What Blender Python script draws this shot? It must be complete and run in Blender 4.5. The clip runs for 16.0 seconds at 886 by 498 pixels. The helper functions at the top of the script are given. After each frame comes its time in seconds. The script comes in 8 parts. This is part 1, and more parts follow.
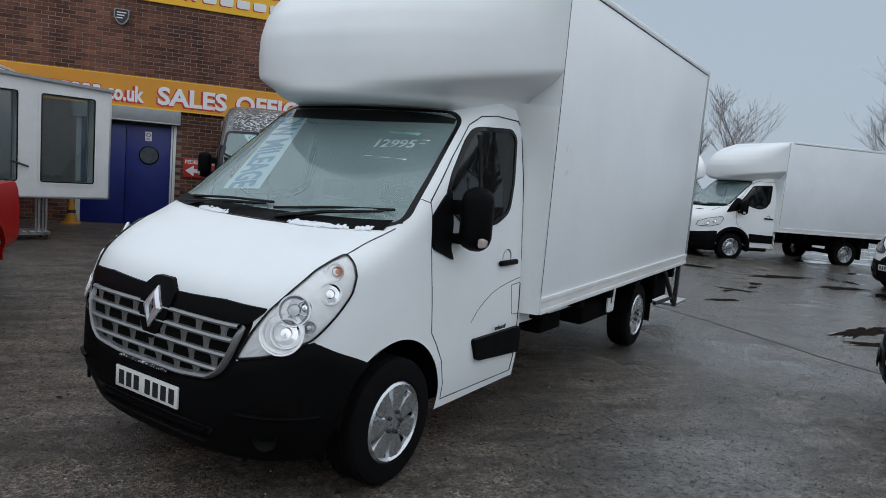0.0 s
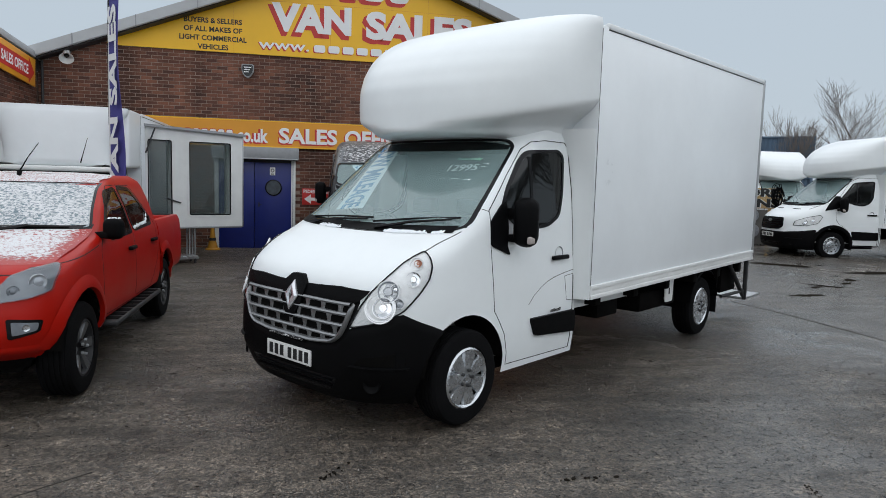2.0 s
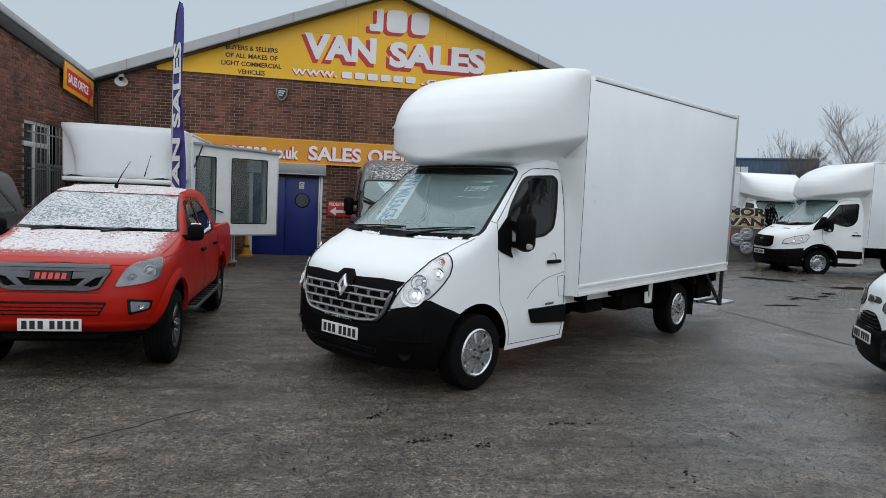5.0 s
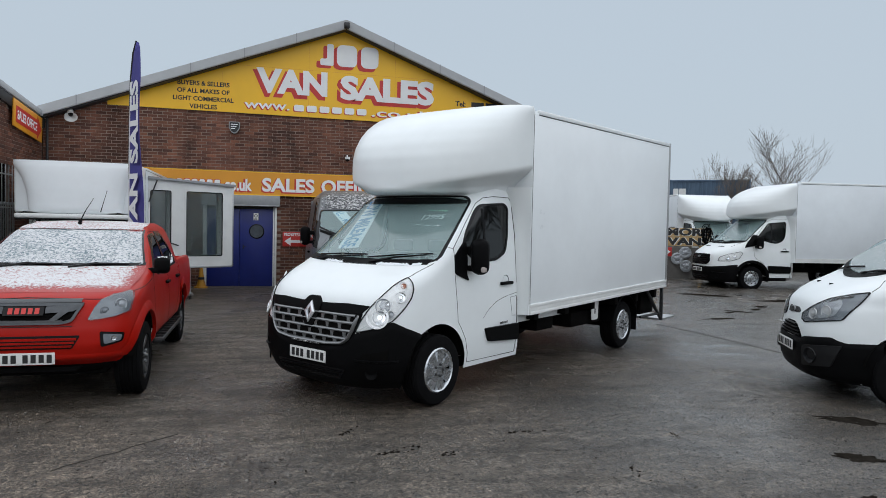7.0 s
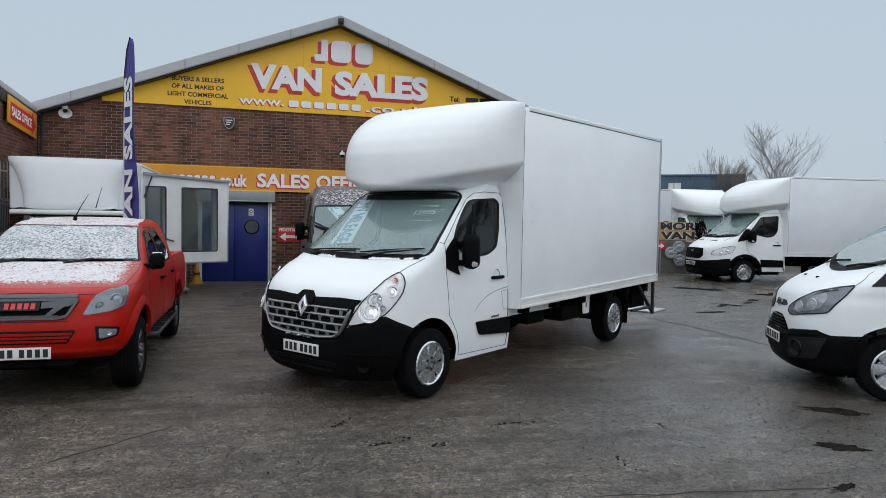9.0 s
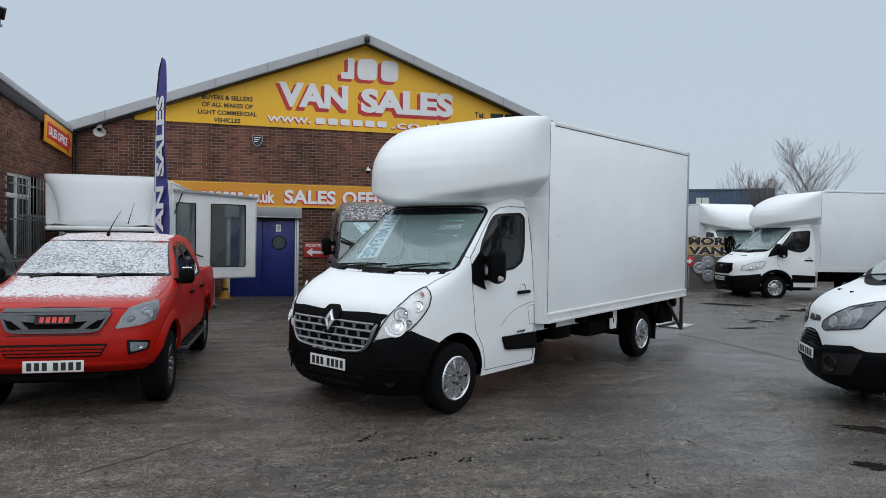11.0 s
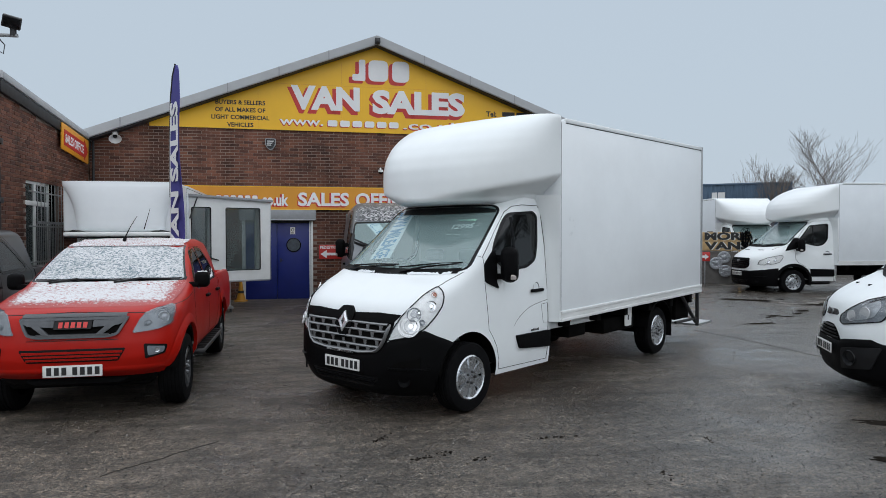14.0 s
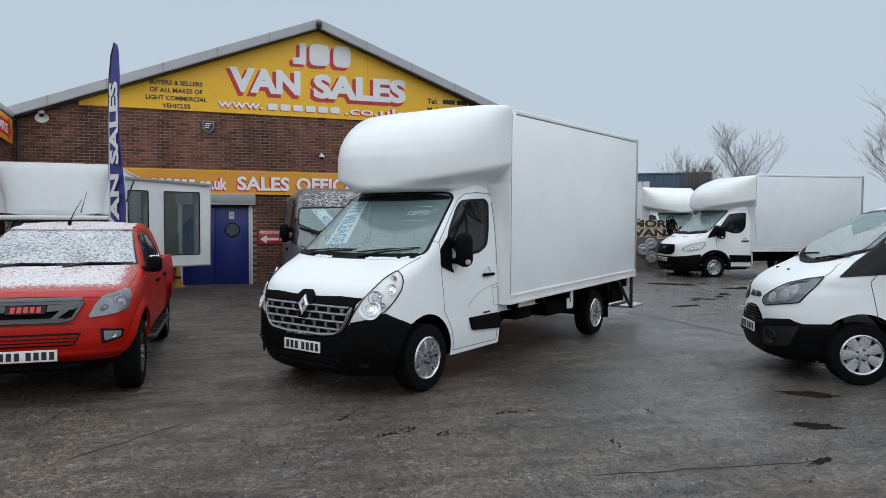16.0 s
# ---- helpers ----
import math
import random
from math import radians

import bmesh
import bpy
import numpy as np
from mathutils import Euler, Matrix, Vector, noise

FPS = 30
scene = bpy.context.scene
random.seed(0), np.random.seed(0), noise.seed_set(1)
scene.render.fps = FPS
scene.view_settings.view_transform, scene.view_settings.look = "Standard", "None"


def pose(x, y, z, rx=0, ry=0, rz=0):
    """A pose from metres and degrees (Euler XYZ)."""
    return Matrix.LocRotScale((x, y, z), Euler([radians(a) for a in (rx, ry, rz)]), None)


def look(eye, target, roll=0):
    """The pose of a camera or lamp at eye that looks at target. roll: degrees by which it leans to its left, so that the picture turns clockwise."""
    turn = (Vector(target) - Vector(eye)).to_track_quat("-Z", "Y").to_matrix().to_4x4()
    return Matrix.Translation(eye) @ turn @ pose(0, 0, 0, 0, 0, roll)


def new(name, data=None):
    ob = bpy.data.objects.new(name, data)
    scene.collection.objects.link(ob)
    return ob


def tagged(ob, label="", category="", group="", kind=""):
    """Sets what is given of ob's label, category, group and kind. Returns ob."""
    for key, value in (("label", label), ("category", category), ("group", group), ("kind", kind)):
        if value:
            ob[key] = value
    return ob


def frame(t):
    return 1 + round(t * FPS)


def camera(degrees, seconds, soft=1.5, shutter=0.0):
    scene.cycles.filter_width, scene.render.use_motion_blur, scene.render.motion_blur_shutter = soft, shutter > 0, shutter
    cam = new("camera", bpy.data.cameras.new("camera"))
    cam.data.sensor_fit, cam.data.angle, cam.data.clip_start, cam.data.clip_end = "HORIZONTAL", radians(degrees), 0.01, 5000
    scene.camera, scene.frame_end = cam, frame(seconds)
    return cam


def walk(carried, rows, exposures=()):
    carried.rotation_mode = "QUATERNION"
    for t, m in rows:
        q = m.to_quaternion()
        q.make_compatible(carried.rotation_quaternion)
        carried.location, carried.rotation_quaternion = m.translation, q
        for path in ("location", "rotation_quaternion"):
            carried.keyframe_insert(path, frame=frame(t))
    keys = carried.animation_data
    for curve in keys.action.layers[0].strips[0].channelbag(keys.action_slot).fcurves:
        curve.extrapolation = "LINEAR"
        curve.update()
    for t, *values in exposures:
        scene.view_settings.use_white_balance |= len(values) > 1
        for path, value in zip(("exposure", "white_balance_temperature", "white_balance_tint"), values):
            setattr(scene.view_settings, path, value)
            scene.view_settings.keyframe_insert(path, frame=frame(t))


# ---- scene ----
cam = camera(66.9, 16.0, soft=0.65)
PATH = [
    (0, (-1.459, -14.609, 1.708), (-0.734, -12.759, 1.476), 5.0),
    (0.5, (-1.49, -14.885, 1.695), (-0.916, -12.981, 1.487), 1.5),
    (1, (-1.573, -15.192, 1.721), (-1.037, -13.274, 1.538), 0.8),
    (1.5, (-1.528, -15.552, 1.684), (-1.013, -13.626, 1.527), 3.0),
    (2, (-1.522, -15.823, 1.723), (-1.107, -13.876, 1.526), 1.6),
    (2.5, (-1.637, -16.074, 1.716), (-1.181, -14.131, 1.58), 0.8),
    (3, (-1.686, -16.32, 1.734), (-1.143, -14.402, 1.581), 1.0),
    (3.5, (-1.701, -16.58, 1.705), (-1.185, -14.655, 1.541), 3.2),
    (4, (-1.745, -16.831, 1.729), (-1.347, -14.883, 1.511), 2.6),
    (4.2, (-1.795, -16.914, 1.736), (-1.414, -14.96, 1.543), 2.7),
    (6.3, (-1.954, -17.458, 1.758), (-1.51, -15.512, 1.64), 1.9),
    (6.5, (-2.012, -17.507, 1.76), (-1.539, -15.566, 1.666), 1.6),
    (7, (-2.058, -17.579, 1.763), (-1.531, -15.651, 1.691), 1.2),
    (7.5, (-1.978, -17.58, 1.735), (-1.554, -15.629, 1.609), 2.3),
    (8, (-2.016, -17.72, 1.763), (-1.582, -15.771, 1.64), 1.9),
    (8.5, (-2.017, -17.715, 1.756), (-1.465, -15.794, 1.681), 2.2),
    (8.7, (-2.028, -17.68, 1.768), (-1.479, -15.759, 1.679), 1.3),
    (10.8, (-2.022, -17.699, 1.749), (-1.548, -15.757, 1.719), 1.3),
    (11, (-2.039, -17.686, 1.753), (-1.575, -15.741, 1.712), 0.9),
    (11.5, (-2.037, -17.689, 1.753), (-1.574, -15.745, 1.679), 0.5),
    (12, (-2.024, -17.712, 1.75), (-1.567, -15.766, 1.666), -0.0),
    (12.5, (-2.024, -17.708, 1.748), (-1.593, -15.757, 1.647), -0.1),
    (13, (-2.033, -17.71, 1.75), (-1.604, -15.758, 1.66), -0.2),
    (13.5, (-2.024, -17.712, 1.744), (-1.61, -15.757, 1.666), -0.2),
    (14, (-2.015, -17.702, 1.753), (-1.594, -15.747, 1.711), -0.1),
    (14.5, (-2.033, -17.739, 1.747), (-1.649, -15.776, 1.705), 0.4),
    (15, (-2.162, -17.802, 1.76), (-1.673, -15.863, 1.734), 0.6),
    (15.5, (-2.309, -17.852, 1.764), (-1.713, -15.945, 1.685), -1.1),
    (16, (-2.343, -17.868, 1.756), (-1.723, -15.969, 1.672), 0.3),
]
walk(cam, [(t, look(e, g, r)) for t, e, g, r in PATH],
     exposures=((0, -0.27, 6150, 10), (1.0, -0.07, 6360, 10), (3.5, 0.0, 6400, 10), (7.5, -0.02, 6320, 10), (16, 0.0, 6280, 10)))

# ---- light ----
world = bpy.data.worlds.new("overcast")
scene.world = world
world.use_nodes = True
wn, wl = world.node_tree.nodes, world.node_tree.links
sky = wn.new("ShaderNodeTexSky")
sky.sky_type, sky.sun_disc = "NISHITA", False
sky.sun_elevation, sky.sun_rotation = radians(38), radians(200)
sky.air_density, sky.dust_density = 1.6, 4.0
cloud = wn.new("ShaderNodeMix")
cloud.data_type = "RGBA"
cloud.inputs["Factor"].default_value = 0.93
cloud.inputs["B"].default_value = (5.35, 6.15, 6.9, 1)
wl.new(sky.outputs[0], cloud.inputs["A"])
wl.new(cloud.outputs["Result"], wn["Background"].inputs[0])
wn["Background"].inputs[1].default_value = 0.1
sun_data = bpy.data.lights.new("sun", "SUN")
sun_data.energy, sun_data.angle, sun_data.color = 2.05, radians(140), (1.0, 0.98, 0.97)
sun = new("sun", sun_data)
sun.matrix_world = look((1.2, -11, 23), (0, -8, 0))

# ---- materials ----
def mat(name, color, rough=0.5, metal=0.0, spec=0.5, coat=0.0, grain=None, bump=0.0, bscale=200.0, var=0.0, vscale=3.0, rvar=0.0, random=0.0):
    """A node material: base colour broken up by stains (var at vscale), fine grain (bump at bscale), roughness wear (rvar)."""
    m = bpy.data.materials.new(name)
    m.use_nodes = True
    n, l = m.node_tree.nodes, m.node_tree.links
    b = n["Principled BSDF"]
    b.inputs["Base Color"].default_value = (*color, 1)
    b.inputs["Roughness"].default_value = rough
    b.inputs["Metallic"].default_value = metal
    b.inputs["Specular IOR Level"].default_value = spec
    b.inputs["Coat Weight"].default_value = coat
    b.inputs["Coat Roughness"].default_value = 0.06
    tc = n.new("ShaderNodeTexCoord")
    if var or rvar:
        t = n.new("ShaderNodeTexNoise")
        t.inputs["Scale"].default_value, t.inputs["Detail"].default_value, t.inputs["Roughness"].default_value = vscale, 8, 0.65
        l.new(tc.outputs["Object"], t.inputs["Vector"])
        if var:
            r = n.new("ShaderNodeMapRange")
            r.inputs["From Min"].default_value, r.inputs["From Max"].default_value = 0.3, 0.7
            r.inputs["To Min"].default_value, r.inputs["To Max"].default_value = 1 - var, 1 + var * 0.6
            l.new(t.outputs["Fac"], r.inputs["Value"])
            x = n.new("ShaderNodeVectorMath")
            x.operation = "SCALE"
            x.inputs[0].default_value = color
            l.new(r.outputs["Result"], x.inputs["Scale"])
            l.new(x.outputs[0], b.inputs["Base Color"])
            if random:
                oi = n.new("ShaderNodeObjectInfo")
                r2 = n.new("ShaderNodeMapRange")
                r2.inputs["To Min"].default_value, r2.inputs["To Max"].default_value = 1 - random, 1 + random
                l.new(oi.outputs["Random"], r2.inputs["Value"])
                x2 = n.new("ShaderNodeVectorMath")
                x2.operation = "SCALE"
                l.new(x.outputs[0], x2.inputs[0])
                l.new(r2.outputs["Result"], x2.inputs["Scale"])
                l.new(x2.outputs[0], b.inputs["Base Color"])
        if rvar:
            r = n.new("ShaderNodeMapRange")
            r.inputs["From Min"].default_value, r.inputs["From Max"].default_value = 0.3, 0.7
            r.inputs["To Min"].default_value, r.inputs["To Max"].default_value = max(0.02, rough - rvar), min(1, rough + rvar)
            l.new(t.outputs["Fac"], r.inputs["Value"])
            l.new(r.outputs["Result"], b.inputs["Roughness"])
    if bump:
        t = n.new("ShaderNodeTexNoise")
        t.inputs["Scale"].default_value, t.inputs["Detail"].default_value = bscale, 4
        l.new(tc.outputs["Object"], t.inputs["Vector"])
        bp = n.new("ShaderNodeBump")
        bp.inputs["Strength"].default_value, bp.inputs["Distance"].default_value = bump, 0.01
        l.new(t.outputs["Fac"], bp.inputs["Height"])
        l.new(bp.outputs[0], b.inputs["Normal"])
    return m


def glass_mat(name, tint, ior=1.45, mist_sheen=0.0):
    """Thin pane: tinted see-through with a Fresnel mirror on top."""
    m = bpy.data.materials.new(name)
    m.use_nodes = True
    n, l = m.node_tree.nodes, m.node_tree.links
    n.remove(n["Principled BSDF"])
    tr, gl, mx, fr = n.new("ShaderNodeBsdfTransparent"), n.new("ShaderNodeBsdfGlossy"), n.new("ShaderNodeMixShader"), n.new("ShaderNodeFresnel")
    tr.inputs["Color"].default_value = (*tint, 1)
    gl.inputs["Roughness"].default_value = 0.02
    fr.inputs["IOR"].default_value = ior
    l.new(fr.outputs[0], mx.inputs[0])
    l.new(tr.outputs[0], mx.inputs[1])
    l.new(gl.outputs[0], mx.inputs[2])
    out = mx.outputs[0]
    if mist_sheen:
        # road film and mist, made paler to stand in for sky reflected in the glass
        df, m2, t, r, tc = n.new("ShaderNodeBsdfDiffuse"), n.new("ShaderNodeMixShader"), n.new("ShaderNodeTexNoise"), n.new("ShaderNodeMapRange"), n.new("ShaderNodeTexCoord")
        df.inputs["Color"].default_value = (0.53, 0.74, 0.74, 1)
        t.inputs["Scale"].default_value, t.inputs["Detail"].default_value = 3.5, 6
        r.inputs["To Min"].default_value, r.inputs["To Max"].default_value = mist_sheen * 0.7, mist_sheen * 1.3
        l.new(tc.outputs["Object"], t.inputs["Vector"])
        l.new(t.outputs["Fac"], r.inputs["Value"])
        l.new(r.outputs["Result"], m2.inputs[0])
        l.new(out, m2.inputs[1])
        l.new(df.outputs[0], m2.inputs[2])
        out = m2.outputs[0]
    l.new(out, n["Material Output"].inputs[0])
    return m


M_WHITE = mat("white_paint", (0.79, 0.82, 0.825), 0.34, coat=0.12, var=0.04, vscale=1.7, rvar=0.06)
M_PANEL = mat("white_panel", (0.83, 0.865, 0.885), 0.34, coat=0.1, var=0.05, vscale=1.1, rvar=0.08)
M_FARPANEL = mat("dull_white_panel", (0.76, 0.80, 0.83), 0.4, var=0.06, vscale=1.2, rvar=0.08)
M_OLDWHITE = mat("weathered_white_paint", (0.72, 0.73, 0.72), 0.45, var=0.10, vscale=2.5, rvar=0.1)
M_RED = mat("red_paint", (0.38, 0.009, 0.004), 0.34, spec=0.15, coat=0.05, var=0.10, vscale=2.0, rvar=0.05)
M_GREYCAR = mat("dark_grey_paint", (0.0110, 0.0120, 0.0135), 0.35, coat=0.2, var=0.15, vscale=2.0)
M_SILVER = mat("silver_grey_paint", (0.15, 0.16, 0.17), 0.35, metal=0.4, coat=0.3, var=0.1, vscale=3.0)
M_BLACK = mat("black_textured_plastic", (0.0034, 0.0034, 0.0038), 0.5, spec=0.06, bump=0.15, bscale=500, var=0.2, vscale=6, rvar=0.08)
M_DULLBLACK = mat("dull_black_plastic", (0.012, 0.012, 0.013), 0.42, spec=0.25, bump=0.1, bscale=400, var=0.2, vscale=7, rvar=0.08)
M_GLOSSBLACK = mat("gloss_black_plastic", (0.005, 0.005, 0.006), 0.25, spec=0.22, var=0.2, vscale=9)
M_GAP = mat("panel_gap_rubber", (0.02, 0.02, 0.022), 0.8, var=0.1)
M_RUBBER = mat("tyre_rubber", (0.005, 0.005, 0.0055), 0.8, spec=0.07, bump=0.3, bscale=90, var=0.3, vscale=8)
# near-black for undersides, wheel housings and the backs of openings
M_UNDER = mat("near_black_backing", (0.0045, 0.0042, 0.004), 0.85, spec=0.05, var=0.4, vscale=6)
M_TRIM = mat("silver_wheel_trim", (0.56, 0.58, 0.60), 0.27, metal=0.92, var=0.12, vscale=9, rvar=0.08)
M_CHROME = mat("chrome", (0.75, 0.76, 0.78), 0.12, metal=1.0, var=0.04, vscale=8)
M_SATIN = mat("satin_silver", (0.62, 0.63, 0.64), 0.38, metal=0.5, var=0.05, vscale=12)
M_BADGE = mat("satin_chrome", (0.72, 0.73, 0.75), 0.34, metal=0.85, var=0.05, vscale=8)
M_ALLOY = mat("dark_alloy", (0.15, 0.155, 0.16), 0.35, metal=0.7, var=0.2, vscale=14)
M_GREYBAR = mat("satin_grey_grille", (0.24, 0.245, 0.25), 0.33, metal=0.6, var=0.1, vscale=12)
M_DGREY = mat("dark_grey_grille", (0.055, 0.058, 0.062), 0.38, metal=0.3, var=0.25, vscale=14)
M_PORT = mat("wired_port_glass", (0.05, 0.062, 0.078), 0.12, var=0.35, vscale=9)
M_WINGGREY = mat("weathered_grille_grey", (0.070, 0.075, 0.082), 0.4, metal=0.3, var=0.3, vscale=14)
M_ALU = mat("dull_aluminium", (0.45, 0.46, 0.47), 0.42, metal=0.8, var=0.12, vscale=5, rvar=0.1)
M_STEEL = mat("painted_grey_steel", (0.28, 0.29, 0.30), 0.5, var=0.15, vscale=6)
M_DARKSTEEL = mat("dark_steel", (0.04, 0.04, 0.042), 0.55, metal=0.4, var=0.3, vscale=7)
M_GLASS = glass_mat("windscreen_glass", (0.76, 0.88, 0.87), 1.85, 0.25)
M_DARKGLASS = glass_mat("tinted_side_glass", (0.055, 0.065, 0.07), 1.46)
M_LENS = glass_mat("clear_lamp_lens", (0.95, 0.96, 0.96), 1.4)
M_CLEAR = glass_mat("cabin_glass", (0.55, 0.58, 0.58), 1.6, 0.05)
M_SMOKED = mat("hazy_lamp_interior", (0.22, 0.24, 0.265), 0.25, metal=0.3, var=0.3, vscale=12)
M_DULLCHROME = mat("dull_reflector", (0.42, 0.44, 0.47), 0.3, metal=0.7, var=0.2, vscale=20)
M_AMBERCLEAR = mat("pale_amber_bulb", (0.62, 0.33, 0.24), 0.2, metal=0.2, var=0.2, vscale=30)
M_LAMPBOWL = mat("lamp_reflector", (0.93, 0.94, 0.95), 0.3, metal=0.0, var=0.1, vscale=25)
M_REPEAT = mat("clear_amber_lens", (0.42, 0.37, 0.35), 0.2, var=0.2, vscale=30)
M_ORANGE = mat("amber_lens", (0.50, 0.20, 0.12), 0.2, var=0.1, vscale=20)
M_CABIN = mat("grey_cabin_trim", (0.26, 0.275, 0.27), 0.7, bump=0.1, bscale=300, var=0.1, vscale=5)
M_CABINLIGHT = mat("pale_bulkhead", (0.66, 0.69, 0.67), 0.6, var=0.1, vscale=3)
M_PLATE = mat("plate_white", (0.72, 0.72, 0.70), 0.35, var=0.05, vscale=15)
M_INK = mat("black_ink", (0.015, 0.015, 0.016), 0.5, var=0.1)
M_SIGNY = mat("yellow_sign_face", (0.86, 0.48, 0.014), 0.42, var=0.06, vscale=0.9, rvar=0.08)
M_SIGNO = mat("amber_sign_face", (0.70, 0.30, 0.02), 0.42, var=0.07, vscale=1.2)
M_SIGNRED = mat("sign_red", (0.52, 0.03, 0.025), 0.45, var=0.08)
M_SIGNW = mat("sign_white", (0.80, 0.80, 0.80), 0.45, var=0.05)
M_SIGNBLUE = mat("banner_blue_ink", (0.10, 0.30, 0.55), 0.5, var=0.06)
M_BANNER = mat("banner_white", (0.82, 0.88, 0.92), 0.5, var=0.05)
M_BLUE = mat("blue_door_paint", (0.009, 0.020, 0.17), 0.4, var=0.15, vscale=3, rvar=0.1, bump=0.05, bscale=60)
M_GREYROOF = mat("grey_roof_flashing", (0.40, 0.41, 0.42), 0.5, var=0.12, vscale=1.4, bump=0.1, bscale=30)
M_MORTAR = mat("sooty_mortar", (0.255, 0.20, 0.165), 0.9, bump=0.4, bscale=80, var=0.3, vscale=2.2)
M_SOOTY = mat("sooty_steel", (0.022, 0.018, 0.017), 0.8, bump=0.2, bscale=60, var=0.4, vscale=5)
M_WOOD = mat("weathered_board", (0.52, 0.36, 0.17), 0.75, bump=0.3, bscale=40, var=0.25, vscale=5)
M_CONC = mat("stained_concrete", (0.17, 0.162, 0.152), 0.8, bump=0.3, bscale=50, var=0.3, vscale=2)
M_FLAG = mat("blue_flag_cloth", (0.055, 0.050, 0.24), 0.75, bump=0.2, bscale=250, var=0.15, vscale=5)
M_CONTAINER = mat("blue_container_steel", (0.075, 0.125, 0.19), 0.55, var=0.25, vscale=0.7)
M_BARK = mat("bare_bark", (0.20, 0.175, 0.155), 0.9, bump=0.3, bscale=30, var=0.3, vscale=4)
M_YCONE = mat("yellow_plastic", (0.50, 0.235, 0.02), 0.45, var=0.1, vscale=9)


def brick_mat():
    m = bpy.data.materials.new("red_brown_brick")
    m.use_nodes = True
    n, l = m.node_tree.nodes, m.node_tree.links
    b = n["Principled BSDF"]
    b.inputs["Roughness"].default_value = 0.82
    b.inputs["Specular IOR Level"].default_value = 0.3
    geo, oi, add = n.new("ShaderNodeNewGeometry"), n.new("ShaderNodeObjectInfo"), n.new("ShaderNodeMath")
    add.operation = "ADD"
    fr = n.new("ShaderNodeMath")
    fr.operation = "FRACT"
    l.new(geo.outputs["Random Per Island"], add.inputs[0])
    l.new(oi.outputs["Random"], add.inputs[1])
    l.new(add.outputs[0], fr.inputs[0])
    ramp = n.new("ShaderNodeValToRGB")
    e = ramp.color_ramp.elements
    e[0].position, e[0].color = 0.0, (0.085, 0.040, 0.030, 1)
    e[1].position, e[1].color = 1.0, (0.235, 0.100, 0.062, 1)
    for p, c in ((0.3, (0.135, 0.058, 0.040, 1)), (0.6, (0.165, 0.070, 0.046, 1)), (0.85, (0.19, 0.080, 0.052, 1))):
        x = e.new(p)
        x.color = c
    l.new(fr.outputs[0], ramp.inputs[0])
    tc = n.new("ShaderNodeTexCoord")
    soot = n.new("ShaderNodeTexNoise")
    soot.inputs["Scale"].default_value, soot.inputs["Detail"].default_value, soot.inputs["Roughness"].default_value = 0.55, 7, 0.6
    mp = n.new("ShaderNodeMapping")
    mp.inputs["Scale"].default_value = (1.6, 1.6, 0.40)
    l.new(geo.outputs["Position"], mp.inputs[0])
    l.new(mp.outputs[0], soot.inputs["Vector"])
    mr = n.new("ShaderNodeMapRange")
    mr.inputs["From Min"].default_value, mr.inputs["From Max"].default_value = 0.36, 0.62
    mr.inputs["To Min"].default_value, mr.inputs["To Max"].default_value = 0.42, 1.12
    l.new(soot.outputs["Fac"], mr.inputs["Value"])
    fine = n.new("ShaderNodeTexNoise")
    fine.inputs["Scale"].default_value, fine.inputs["Detail"].default_value = 45, 5
    l.new(geo.outputs["Position"], fine.inputs["Vector"])
    mr2 = n.new("ShaderNodeMapRange")
    mr2.inputs["To Min"].default_value, mr2.inputs["To Max"].default_value = 0.75, 1.25
    l.new(fine.outputs["Fac"], mr2.inputs["Value"])
    mul = n.new("ShaderNodeMath")
    mul.operation = "MULTIPLY"
    l.new(mr.outputs["Result"], mul.inputs[0])
    l.new(mr2.outputs["Result"], mul.inputs[1])
    sc = n.new("ShaderNodeVectorMath")
    sc.operation = "SCALE"
    l.new(ramp.outputs[0], sc.inputs[0])
    l.new(mul.outputs[0], sc.inputs["Scale"])
    l.new(sc.outputs[0], b.inputs["Base Color"])
    bp = n.new("ShaderNodeBump")
    bp.inputs["Strength"].default_value, bp.inputs["Distance"].default_value = 0.4, 0.006
    l.new(fine.outputs["Fac"], bp.inputs["Height"])
    l.new(bp.outputs[0], b.inputs["Normal"])
    return m


M_BRICK = brick_mat()


